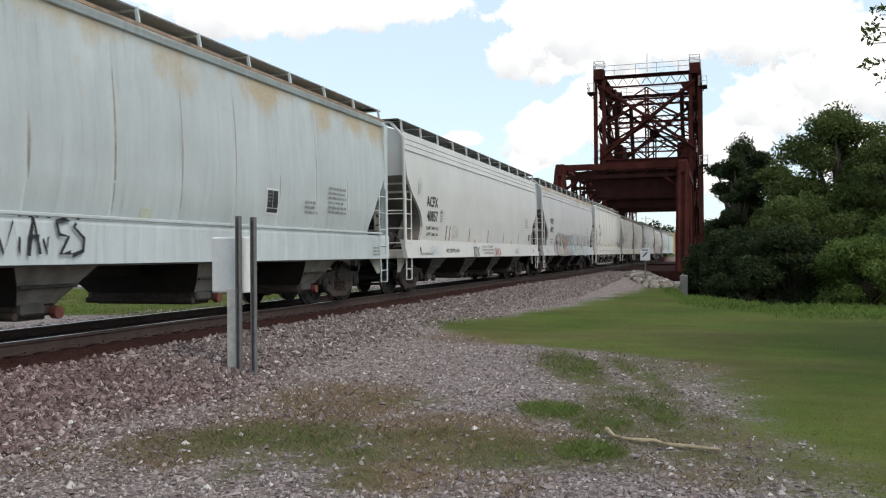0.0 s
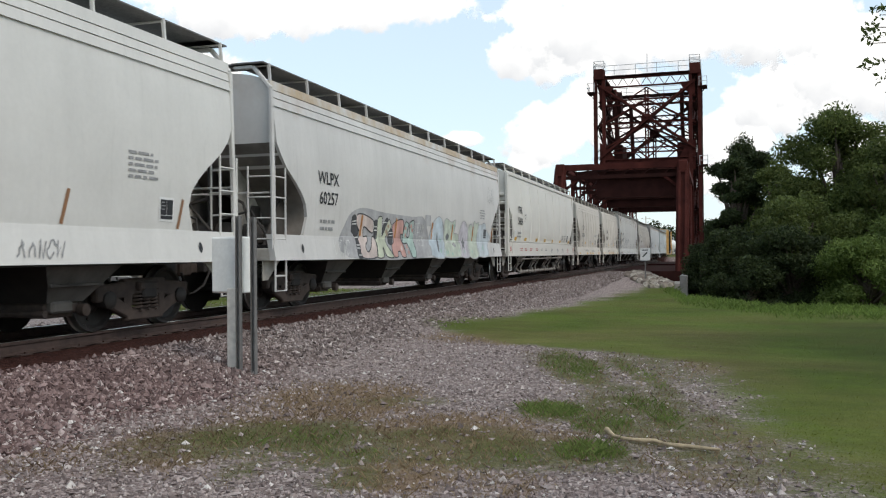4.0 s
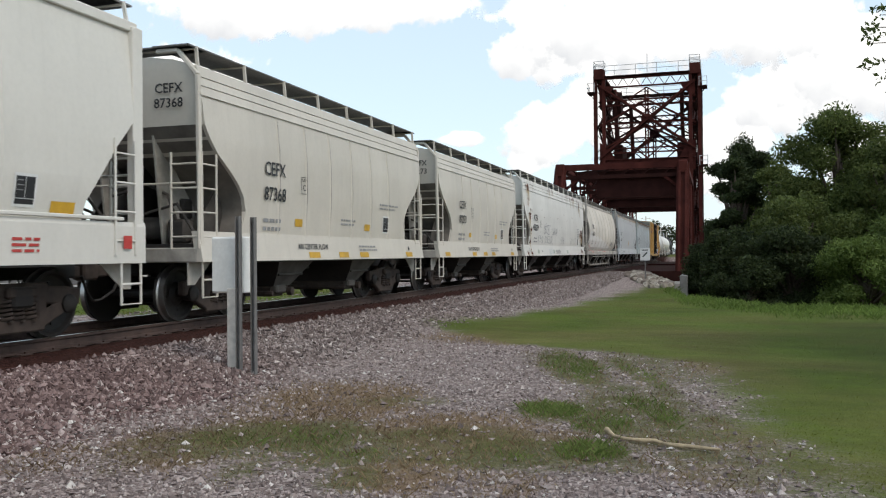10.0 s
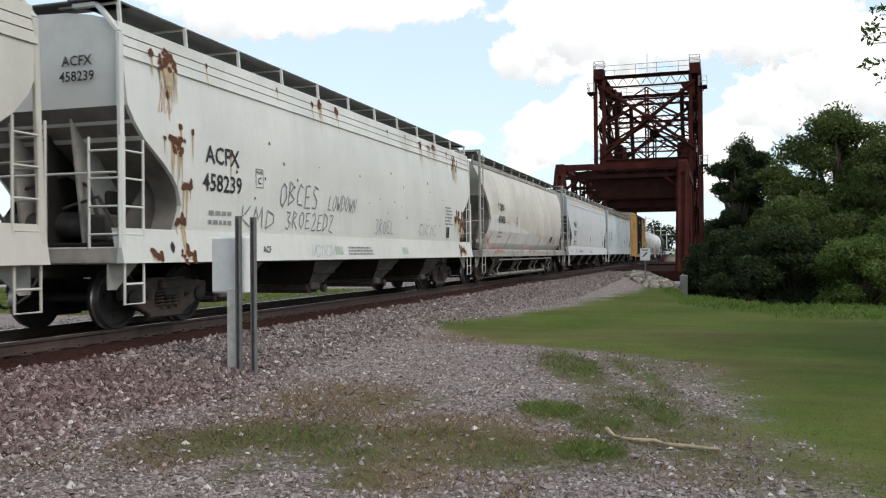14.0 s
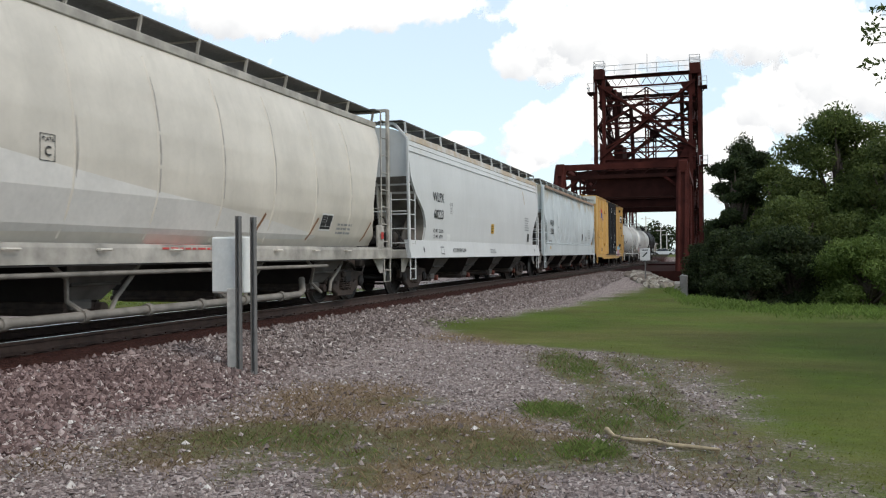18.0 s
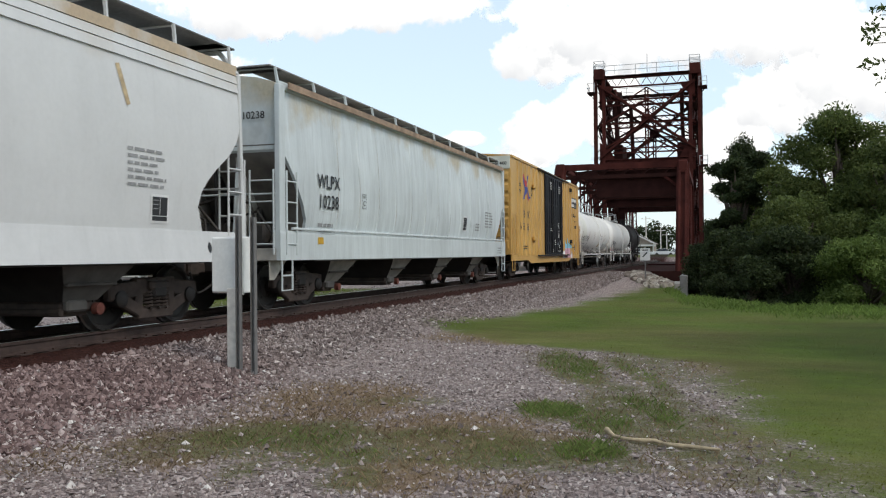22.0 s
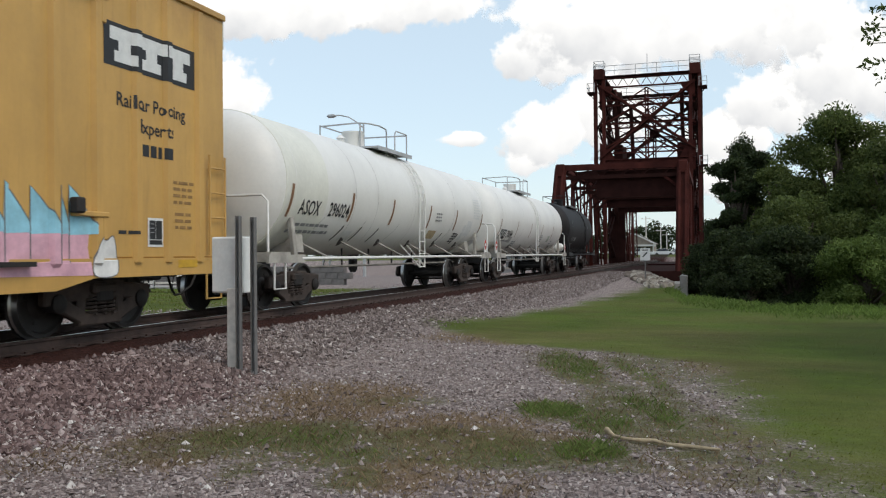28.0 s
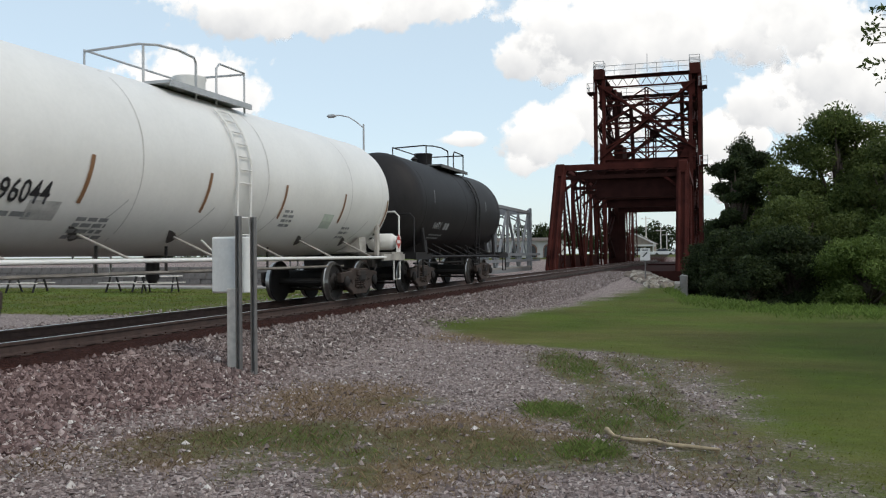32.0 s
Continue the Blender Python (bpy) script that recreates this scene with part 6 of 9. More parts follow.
# ---- loose stones and grass ----
def stone_material(name, stops, greyer=False):
    """Stones of many tones; greyer: the pink stone gives way to grey along the track."""
    m = mat(name, 0.9, spec=0.25)
    g = nd(m, "NewGeometry")
    c = ramp(m, g.outputs["Random Per Island"], stops)
    if greyer:
        sep = nd(m, "SeparateXYZ")
        ln(m, g.outputs["Position"], sep.inputs[0])
        k = nd(m, "MapRange")
        for key, val in (("From Min", 8.5), ("From Max", 12.0)):
            k.inputs[key].default_value = val
        ln(m, sep.outputs["Y"], k.inputs["Value"])
        c = mix(m, k.outputs[0], c, ramp(m, g.outputs["Random Per Island"], [(0.0, (0.096, 0.074, 0.068)), (0.5, (0.212, 0.17, 0.158)), (0.9, (0.34, 0.286, 0.267)), (1.0, (0.54, 0.49, 0.455))]))
    n = noise_tex(m, coords(m, geo=True), 45.0, 4, 0.7)
    ln(m, mix(m, 1.0, c, ramp(m, n, [(0.3, grey(0.65)), (0.65, grey(1.1))]), "MULTIPLY"), bsdf(m).inputs["Base Color"])
    bump(m, n, 0.5, 0.006)
    return m


BALLAST = stone_material("pink-brown crushed ballast", [(0.0, (0.08, 0.05, 0.047)), (0.35, (0.156, 0.104, 0.097)), (0.7, (0.226, 0.156, 0.146)), (0.93, (0.315, 0.23, 0.216)), (1.0, (0.55, 0.47, 0.44))], True)
GRAVEL = stone_material("pale grey gravel", [(0.0, (0.15, 0.118, 0.11)), (0.5, (0.28, 0.227, 0.212)), (0.9, (0.43, 0.365, 0.34)), (1.0, (0.64, 0.6, 0.56))])


def scatter_stones(name, label, n, xr, yr, size, material, keep, seed):
    rng = np.random.default_rng(seed)
    x = rng.uniform(*xr, n)
    u = rng.random(n)
    y = yr[0] * (yr[1] / yr[0]) ** u              # thins out with distance
    k = rng.random(n) < keep(x, y)
    x, y = x[k], y[k]
    n = len(x)
    s = (size[0] + (size[1] - size[0]) * rng.random(n) ** 2)
    z = height(x, y) + s * rng.uniform(-0.1, 0.45, n)
    base = np.array([(1, 0, 0), (-1, 0, 0), (0, 1, 0), (0, -1, 0), (0, 0, 1), (0, 0, -1)], float)
    v = base[None] * (1 + 0.35 * rng.normal(size=(n, 6, 1))) + 0.3 * rng.normal(size=(n, 6, 3))
    v *= (s[:, None] * (0.6 + 0.7 * rng.random((n, 3))))[:, None, :]
    v[:, :, 2] *= 0.8
    a = rng.random(n) * 6.283
    c, sn = np.cos(a)[:, None], np.sin(a)[:, None]
    v = np.stack([v[:, :, 0] * c - v[:, :, 1] * sn, v[:, :, 0] * sn + v[:, :, 1] * c, v[:, :, 2]], 2)
    v += np.stack([x, y, z], 1)[:, None, :]
    tri = np.array([(0, 2, 4), (2, 1, 4), (1, 3, 4), (3, 0, 4), (2, 0, 5), (1, 2, 5), (3, 1, 5), (0, 3, 5)])
    f = (tri[None] + (np.arange(n) * 6)[:, None, None]).reshape(-1, 3)
    ob = new(name, big_mesh(name, v.reshape(-1, 3), f, material))
    return tagged(ob, label, "stones", kind="stuff")


near_track = lambda x, y: np.clip(smooth01((x - 1.72 + 0.1 * wave(x, y, 2.7, 1.0)) / 0.3) * (1 - smooth01((x - 3.3 - 0.05 * np.maximum(0, y - 20) - 0.35 * wave(x, y, 1.7, 2.0)) / 0.9)), 0.0, 1) * (1 - 0.9 * turf_cover(x, y))
open_gravel = lambda x, y: smooth01((x - 2.9) / 0.8) * (1 - smooth01(turf_cover(x, y) / 0.8)) * (1 - 0.6 * dry_cover(x, y)) * (1 - weed_cover(x, y)) ** 2
scatter_stones("ballast_stones", "pink-brown crushed ballast stones on the track shoulder", 90000, (1.2, 4.6), (3.5, 64), (0.016, 0.042), BALLAST, near_track, 4)
scatter_stones("gravel_stones", "pale grey gravel on the open ground", 85000, (2.8, 11), (3.6, 30), (0.009, 0.027), GRAVEL, open_gravel, 9)
scatter_stones("far_ballast", "grey ballast on the far shoulder", 9000, (-7.0, -1.2), (8, 60), (0.02, 0.045), BALLAST, lambda x, y: np.full_like(x, 0.8), 12)

def grass_material(name, green, olive):
    """Blades that turn from green to dry olive in broad patches."""
    m = leaf_material(name, tuple(c * 0.85 for c in green), tuple(c * 1.15 for c in green))
    n1 = noise_tex(m, coords(m, geo=True), 0.42, 4, 0.55)
    c = bsdf(m).inputs["Base Color"].links[0].from_socket
    c = mix(m, ramp(m, n1, [(0.4, grey(0)), (0.62, grey(0.7))]), c, olive)
    ln(m, c, bsdf(m).inputs["Base Color"])
    for n in m.node_tree.nodes:
        if n.bl_idname == "ShaderNodeBsdfTranslucent":
            ln(m, c, n.inputs["Color"])
    return m


GRASS = grass_material("mixed green grass blades", (0.132, 0.178, 0.03), (0.178, 0.166, 0.048))
BANKGRASS = leaf_material("fresh tall grass blades", (0.1, 0.15, 0.03), (0.19, 0.27, 0.062))
DRYGRASS = leaf_material("dry straw-brown grass blades", (0.15, 0.1, 0.06), (0.33, 0.25, 0.15))
TUFTGRASS = leaf_material("deep green weed blades", (0.115, 0.158, 0.04), (0.215, 0.275, 0.08))


def scatter_grass(name, label, n, xr, yr, tall, material, keep, seed, wide=0.006):
    rng = np.random.default_rng(seed)
    x = rng.uniform(*xr, n)
    y = yr[0] * (yr[1] / yr[0]) ** rng.random(n)
    k = rng.random(n) < keep(x, y)
    x, y = x[k], y[k]
    n = len(x)
    clump = 0.75 + 0.35 * wave(x, y, 3.1, 1.0) * wave(x, y, 0.83, 4.0) + 0.25 * rng.normal(size=n).clip(-1, 1.5)
    h = (tall[0] + (tall[1] - tall[0]) * rng.random(n)) * clump
    z = height(x, y) - 0.01
    a = rng.random(n) * 6.283
    w = wide * (0.7 + 0.8 * rng.random(n)) * (1 + y / 14)
    lx, ly = h * 0.6 * rng.normal(size=n), h * 0.6 * rng.normal(size=n)
    ca, sa = np.cos(a) * w, np.sin(a) * w
    p0 = np.stack([x - ca, y - sa, z], 1)
    p1 = np.stack([x + ca, y + sa, z], 1)
    p2 = np.stack([x + lx * 0.4 + ca * 0.7, y + ly * 0.4 + sa * 0.7, z + h * 0.6], 1)
    p3 = np.stack([x + lx, y + ly, z + h], 1)
    v = np.stack([p0, p1, p2, p3], 1).reshape(-1, 3)
    ob = new(name, big_mesh(name, v, np.arange(n * 4).reshape(-1, 4), material))
    return tagged(ob, label, "grass", kind="stuff")


scatter_grass("grass", "short green grass in uneven tufts between gravel", 420000, (2.6, 13.5), (3.8, 40), (0.008, 0.034), GRASS, lambda x, y: np.maximum((0.1 + 0.5 * smooth01((11 - y) / 4)) * turf_cover(x, y) ** 1.5, 0.4 * weed_cover(x, y) ** 1.5), 21, 0.0032)
scatter_grass("bank_grass", "tall fresh grass along the creek bank", 80000, (4.5, 32), (22, 40), (0.06, 0.2), BANKGRASS, lambda x, y: turf_cover(x, y) * smooth01((y - bank_edge(x) + 6) / 4), 23, 0.004)
scatter_grass("dry_grass", "dry straw-brown grass between the stones", 150000, (3.4, 10.5), (3.8, 20), (0.015, 0.07), DRYGRASS, lambda x, y: np.maximum(0.75 * dry_cover(x, y), 0.45 * weed_cover(x, y)) * (1 - smooth01(turf_cover(x, y) / 0.7)), 25, 0.003)
scatter_grass("far_lawn_grass", "mown green lawn beyond the track", 40000, (-32, -6.5), (12, 38), (0.03, 0.08), GRASS, lambda x, y: turf_cover(x, y), 27, 0.008)

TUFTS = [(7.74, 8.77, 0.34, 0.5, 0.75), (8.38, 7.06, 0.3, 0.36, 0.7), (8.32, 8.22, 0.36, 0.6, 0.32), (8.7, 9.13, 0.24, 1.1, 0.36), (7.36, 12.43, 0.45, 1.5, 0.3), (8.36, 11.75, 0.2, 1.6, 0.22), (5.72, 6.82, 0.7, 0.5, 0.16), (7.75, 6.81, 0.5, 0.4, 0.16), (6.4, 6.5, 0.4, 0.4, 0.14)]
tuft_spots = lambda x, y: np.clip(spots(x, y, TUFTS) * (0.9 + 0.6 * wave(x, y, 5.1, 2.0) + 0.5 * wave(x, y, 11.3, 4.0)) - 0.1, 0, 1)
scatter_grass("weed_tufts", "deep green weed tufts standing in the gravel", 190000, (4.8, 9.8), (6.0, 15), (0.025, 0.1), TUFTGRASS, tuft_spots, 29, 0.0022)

# a dry stick lying in the gravel
STICK = simple("bleached dry stick", (0.42, 0.33, 0.21), 0.85, 0.0, 0.45, 14, 0.5)
st = [(8.44, 7.62), (8.52, 7.5), (8.64, 7.42), (8.78, 7.4), (8.86, 7.42), (8.95, 7.33), (9.1, 7.32), (9.22, 7.3), (9.38, 7.27)]
stick = part("dry_stick", Shape().tube([(x, y, float(height(x, y)) + 0.03 + (0.03 if i == 0 else 0)) for i, (x, y) in enumerate(st)], [0.03, 0.016, 0.014, 0.02, 0.018, 0.015, 0.018, 0.018, 0.012], 7), STICK, smooth=60)
tagged(stick, "bleached dry stick lying on the gravel", "stick")


# ---- markings on the cars ----
GRAF = {name: simple(name + " spray paint", col, 0.7, 0.0, 0.3, 2.5, 0.03) for name, col in (
    ("pale pink", (0.6, 0.5, 0.46)), ("pale green", (0.54, 0.57, 0.44)), ("brick pink", (0.54, 0.31, 0.27)), ("faded teal", (0.4, 0.52, 0.47)), ("sky blue", (0.5, 0.57, 0.62)), ("sage green", (0.5, 0.55, 0.46)),
    ("lavender", (0.52, 0.49, 0.53)), ("ash grey", (0.4, 0.395, 0.4)), ("soot black", (0.07, 0.07, 0.075)), ("orange stripe", (0.45, 0.2, 0.06)), ("washed blue", (0.52, 0.57, 0.6)), ("chalk", (0.62, 0.62, 0.6)), ("white chalk", (0.8, 0.79, 0.76)), ("bright cyan", (0.3, 0.6, 0.72)), ("candy pink", (0.74, 0.42, 0.5)), ("dull red", (0.4, 0.09, 0.06)), ("mint", (0.36, 0.52, 0.45)), ("slate", (0.17, 0.175, 0.18)), ("faded tan", (0.42, 0.31, 0.22)))}


def smooth_loop(pts, per=4):
    """A rounded closed outline through a few points."""
    out, n = [], len(pts)
    for i in range(n):
        p0, p1, p2, p3 = (Vector(pts[(i + k - 1) % n]) for k in range(4))
        for j in range(per):
            t = j / per
            v = 0.5 * (2 * p1 + (p2 - p0) * t + (2 * p0 - 5 * p1 + 4 * p2 - p3) * t * t + (3 * p1 - p0 - 3 * p2 + p3) * t ** 3)
            out.append((v[0], v[1]))
    return out


def ribbon(car, name, pts, w, skin, material, off=0.014, closed=False):
    """A painted line of width w along points (y, z)."""
    p = [Vector(q) for q in pts]
    n = len(p)
    s = Shape()
    rows = []
    for i in range(n):
        a = p[i - 1] if (i or closed) else p[i]
        b = p[(i + 1) % n] if (i < n - 1 or closed) else p[i]
        d = (b - a)
        d = d.normalized() if d.length > 1e-6 else Vector((1, 0))
        o = Vector((-d[1], d[0])) * w / 2
        rows.append((p[i] + o, p[i] - o))
    v = [(skin(q[1]) + off, q[0], q[1]) for r in rows for q in r]
    f = [(2 * i, 2 * i + 1, 2 * ((i + 1) % n) + 1, 2 * ((i + 1) % n)) for i in range(n if closed else n - 1)]
    return part(name, s.add(v, f), material, car)


def blob(car, pts, skin, fill, edge=None, off=0.01, w=0.03):
    loop = smooth_loop(pts)
    decal(car, "graffiti_letter", loop, skin, GRAF[fill], off)
    if edge:
        ribbon(car, "graffiti_outline", loop, w, skin, GRAF[edge], off + 0.004, True)


def scribble(car, y, z, w, h, n, skin, material, seed, lw=0.022):
    """A quick hand-drawn tag: looping strokes that cannot be read."""
    rr = random.Random(seed)
    for i in range(n):
        y0 = y - w / 2 + w * i / n
        cw = w / n
        pts = []
        kind = rr.randrange(3)
        if kind == 0:
            pts = [(y0 + cw * (0.1 + 0.8 * t), z + h * (0.5 - abs(2 * t - 1)) * rr.uniform(0.8, 1)) for t in [k / 8 for k in range(9)]]
        elif kind == 1:
            pts = [(y0 + cw * (0.5 + 0.42 * math.cos(t)), z + h * 0.45 * math.sin(t)) for t in [0.6 + 5.2 * k / 12 for k in range(13)]]
        else:
            pts = [(y0 + cw * 0.2, z + h * 0.5), (y0 + cw * 0.25, z - h * 0.5), (y0 + cw * 0.5, z + h * 0.1), (y0 + cw * 0.75, z - h * 0.45), (y0 + cw * 0.9, z + h * 0.5)]
        sl = rr.uniform(0.1, 0.5)
        pts = [(a + (b - z) * sl + cw * rr.uniform(-0.12, 0.12), b + h * rr.uniform(-0.1, 0.1)) for a, b in pts]
        ribbon(car, "tag_stroke", pts, lw, skin, material, 0.013)


STROKES = {
    "A": [[(0, 0), (0.45, 1), (0.95, 0)], [(0.2, 0.4), (0.8, 0.42)]], "B": [[(0.05, 0), (0.1, 1), (0.7, 0.85), (0.15, 0.52), (0.85, 0.3), (0.05, 0)]], "C": [[(0.9, 0.85), (0.5, 1), (0.1, 0.6), (0.2, 0.1), (0.9, 0.08)]],
    "D": [[(0.1, 0), (0.12, 1), (0.8, 0.8), (0.9, 0.35), (0.1, 0)]], "E": [[(0.9, 1), (0.1, 0.95), (0.15, 0.5), (0.7, 0.5)], [(0.15, 0.5), (0.1, 0), (0.95, 0.05)]], "F": [[(0.9, 1), (0.1, 0.95), (0.1, 0)], [(0.12, 0.5), (0.75, 0.55)]],
    "H": [[(0.1, 0), (0.12, 1)], [(0.1, 0.5), (0.85, 0.5)], [(0.85, 0), (0.85, 1)]], "K": [[(0.1, 0), (0.12, 1)], [(0.85, 1), (0.12, 0.45), (0.95, 0)]], "L": [[(0.15, 1), (0.1, 0), (0.85, 0.05)]], "M": [[(0, 0), (0.15, 1), (0.5, 0.35), (0.8, 1), (0.95, 0)]],
    "N": [[(0.05, 0), (0.1, 0.9), (0.75, 0.1), (0.85, 1)]], "O": [[(0.5, 1), (0.1, 0.7), (0.15, 0.2), (0.55, 0), (0.9, 0.4), (0.8, 0.85), (0.5, 1)]], "R": [[(0.1, 0), (0.12, 1), (0.8, 0.8), (0.15, 0.5), (0.9, 0)]], "S": [[(0.9, 0.9), (0.3, 1), (0.15, 0.7), (0.8, 0.4), (0.65, 0.05), (0.05, 0.1)]],
    "T": [[(0, 0.95), (0.95, 1)], [(0.5, 0.97), (0.42, 0)]], "W": [[(0, 1), (0.25, 0), (0.5, 0.6), (0.7, 0), (1, 1)]], "U": [[(0.1, 1), (0.1, 0.2), (0.5, 0), (0.85, 0.25), (0.9, 1)]], "Z": [[(0.05, 0.95), (0.9, 1), (0.1, 0.05), (0.95, 0)]],
    "2": [[(0.1, 0.8), (0.5, 1), (0.85, 0.7), (0.05, 0), (0.95, 0.05)]], "3": [[(0.1, 0.95), (0.85, 0.9), (0.4, 0.52), (0.9, 0.3), (0.5, 0), (0.05, 0.1)]]}


def hand_tag(car, text, y, z, w, h, skin, material, seed, lw=0.022, slant=0.15):
    """Hand-sprayed writing in single strokes, centred on (y, z)."""
    rr = random.Random(seed)
    cw = w / len(text)
    for i, ch in enumerate(text):
        dz, k = rr.uniform(-0.06, 0.06) * h, rr.uniform(0.85, 1.12)
        for stroke in STROKES.get(ch, []):
            pts = []
            for (a, b), (c, d) in zip(stroke, stroke[1:]):
                pts += [(a + (c - a) * t, b + (d - b) * t) for t in (0, 0.33, 0.66)]
            pts.append(stroke[-1])
            out = []
            for a, b in pts:
                zz = z + dz + (b - 0.5) * h * k
                out.append((y - w / 2 + cw * (i + 0.08 + 0.8 * a) + (zz - z) * slant + rr.uniform(-0.02, 0.02) * cw, zz + rr.uniform(-0.02, 0.02) * h))
            ribbon(car, "tag_stroke", out, lw, skin, material, 0.013)


def capacity_panel(car, y, z, skin, w=0.42, h=0.5):
    decal(car, "data_panel", rect(y, z, w + 0.06, h + 0.06), skin, WHITE, 0.008, "black data panel with white frame")
    part_w = w * 0.48
    for sy in (-1, 1):
        decal(car, "data_panel", rect(y + sy * w * 0.255, z + h * 0.1, part_w, h * 0.76), skin, BLACK, 0.012)
    decal(car, "data_panel", rect(y, z - h * 0.4, w * 0.99, h * 0.18), skin, BLACK, 0.012)
    bars(car, y - w * 0.25, z + h * 0.34, w * 0.4, 3, skin, GREYMARK, 0.014, h * 0.17, 0.015)


def plate_c(car, y, z, skin, s=0.25):
    ribbon(car, "plate_mark", [(y - s / 2, z - s * 0.65), (y + s / 2, z - s * 0.65), (y + s / 2, z + s * 0.65), (y - s / 2, z + s * 0.65)], 0.016, skin, BLACK, 0.011, True)
    sign_text(car, "C", y, z - 0.05, 0.17, skin, BLACK)
    sign_text(car, "PLATE", y, z + s * 0.4, 0.075, skin, BLACK)


def reflectors(car, ys, z, skin, w=0.3, h=0.11, material=None):
    for y in ys:
        decal(car, "reflector", rect(y, z, w, h), skin, material or YELLOW, 0.01)


def slashes(car, ys, z0, z1, skin, material, w=0.06, lean=0.06):
    for y in ys:
        ribbon(car, "reflector_strip", [(y - lean + 2 * lean * k / 7, z0 + (z1 - z0) * k / 7) for k in range(8)], w, skin, material, 0.011)


def side_marks(car, skin, mark, number, y, z1, z2, size=0.42, stretch=1.0, small=None):
    off = 0.012 if car in (car_b, car_c, car_g, car_i) else 0.025      # clear of the raised side seams
    sign_text(car, mark, y, z1, size, skin, BLACK, stretch, off)
    sign_text(car, number, y, z2, size, skin, BLACK, stretch, off)
    zb = (z1 + z2) / 2 - 0.62 * (z1 - z2) - 0.42
    for i, txt in enumerate(small or ()):
        sign_text(car, txt, y, zb - 0.17 * i, 0.14, skin, BLACK)
    if not small:
        bars(car, y, zb, 0.8, 2, skin, GREYMARK, 0.07, 0.15)


def end_marks(car, y, z, mark, number=None, size=0.22, x=0.1):
    """Writing on the end that faces along the track."""
    for i, txt in enumerate([mark] + ([number] if number else [])):
        me = lettering(txt, size)
        n = len(me.vertices)
        co = np.empty(n * 3, dtype=np.float32)
        me.vertices.foreach_get("co", co)
        co = co.reshape(-1, 3)
        me.vertices.foreach_set("co", np.stack([co[:, 0] + x, np.full(n, y), z - i * size * 1.1 + co[:, 1]], 1).astype(np.float32).ravel())
        me.materials.append(BLACK)
        part("end_lettering", me, BLACK, car)


# A: black tag, small stickers and stencils
for i, pts in enumerate(([(-3.95, 1.12), (-3.8, 1.6), (-3.62, 1.6), (-3.66, 1.15)], [(-3.58, 1.58), (-3.5, 1.12), (-3.36, 1.5), (-3.26, 1.12), (-3.16, 1.6)], [(-3.12, 1.1), (-3.02, 1.58), (-2.94, 1.12), (-2.97, 1.34), (-3.1, 1.32)], [(-2.9, 1.6), (-2.82, 1.12), (-2.7, 1.58)], [(-2.42, 1.56), (-2.66, 1.52), (-2.62, 1.36), (-2.46, 1.34), (-2.6, 1.12), (-2.42, 1.14)], [(-2.16, 1.6), (-2.36, 1.46), (-2.18, 1.32), (-2.2, 1.16), (-2.4, 1.1)])):
    ribbon(car_a, "tag_stroke", pts, 0.055, pr_a, BLACK, 0.04)
decal(car_a, "sticker", rect(-0.77, 1.7, 0.26, 0.14), pr_a, GRAF["pale green"], 0.01)
capacity_panel(car_a, 2.88, 2.08, pr_a, 0.4, 0.42)
bars(car_a, 4.5, 2.15, 0.6, 3, pr_a, GREYMARK, 0.05, 0.1)
bars(car_a, 5.8, 2.5, 1.0, 6, pr_a, GREYMARK, 0.05, 0.1)
bars(car_a, 8.0, 1.25, 0.5, 3, pr_a, GREYMARK, 0.04, 0.08)
# B
sign_text(car_b, "ACFX", -6.68, 2.58, 0.42, pr_b, BLACK, 0.95)
sign_text(car_b, "40857", -6.68, 2.17, 0.42, pr_b, BLACK, 0.95)
sign_text(car_b, "LD LMT  194950  LBS", -6.68, 1.83, 0.13, pr_b, BLACK)
sign_text(car_b, "LT WT  68060  LBS", -6.68, 1.66, 0.13, pr_b, BLACK)
sign_text(car_b, "2 INCH HIT COMP BRK SHOES", -7.3, 1.1, 0.085, pr_b, BLACK)
plate_c(car_b, -5.8, 2.22, pr_b)
slashes(car_b, (-5.3, -4.94, -2.69, -0.2, 2.2, 4.84, 7.3), 1.5, 1.95, pr_b, BAND)
reflectors(car_b, (-1.95, 3.6), 1.52, pr_b, 0.12, 0.12)
sign_text(car_b, "ACF CENTER FLOW", -4.7, 1.19, 0.16, pr_b, BLACK)
for i, txt in enumerate(("NOTE: CAR HAS FOUR COMPARTMENTS", "CAR EQUIPPED WITH PNEUMATIC OUTLETS", "CAUTION: REMOVE BOTH CAPS BEFORE")):
    sign_text(car_b, txt, -0.3, 1.34 - 0.115 * i, 0.085, pr_b, BLACK)
bars(car_b, 6.4, 2.55, 0.7, 5, pr_b, GREYMARK, 0.04, 0.085)
capacity_panel(car_b, 6.95, 1.78, pr_b, 0.3, 0.3)
scribble(car_b, -6.5, 1.2, 0.9, 0.26, 6, pr_b, GRAF["sky blue"], 3, 0.018)
scribble(car_b, -1.9, 1.17, 0.8, 0.36, 5, pr_b, BLACK, 5, 0.03)
scribble(car_b, 1.1, 1.17, 0.95, 0.3, 6, pr_b, GRAF["dull red"], 7, 0.028)
scribble(car_b, 4.4, 1.18, 0.8, 0.22, 5, pr_b, GREYMARK, 8)
scribble(car_b, -4.35, 1.78, 0.6, 0.4, 4, pr_b, GREYMARK, 9, 0.014)
scribble(car_b, -7.75, 2.95, 0.4, 0.5, 3, pr_b, GREYMARK, 10, 0.012)
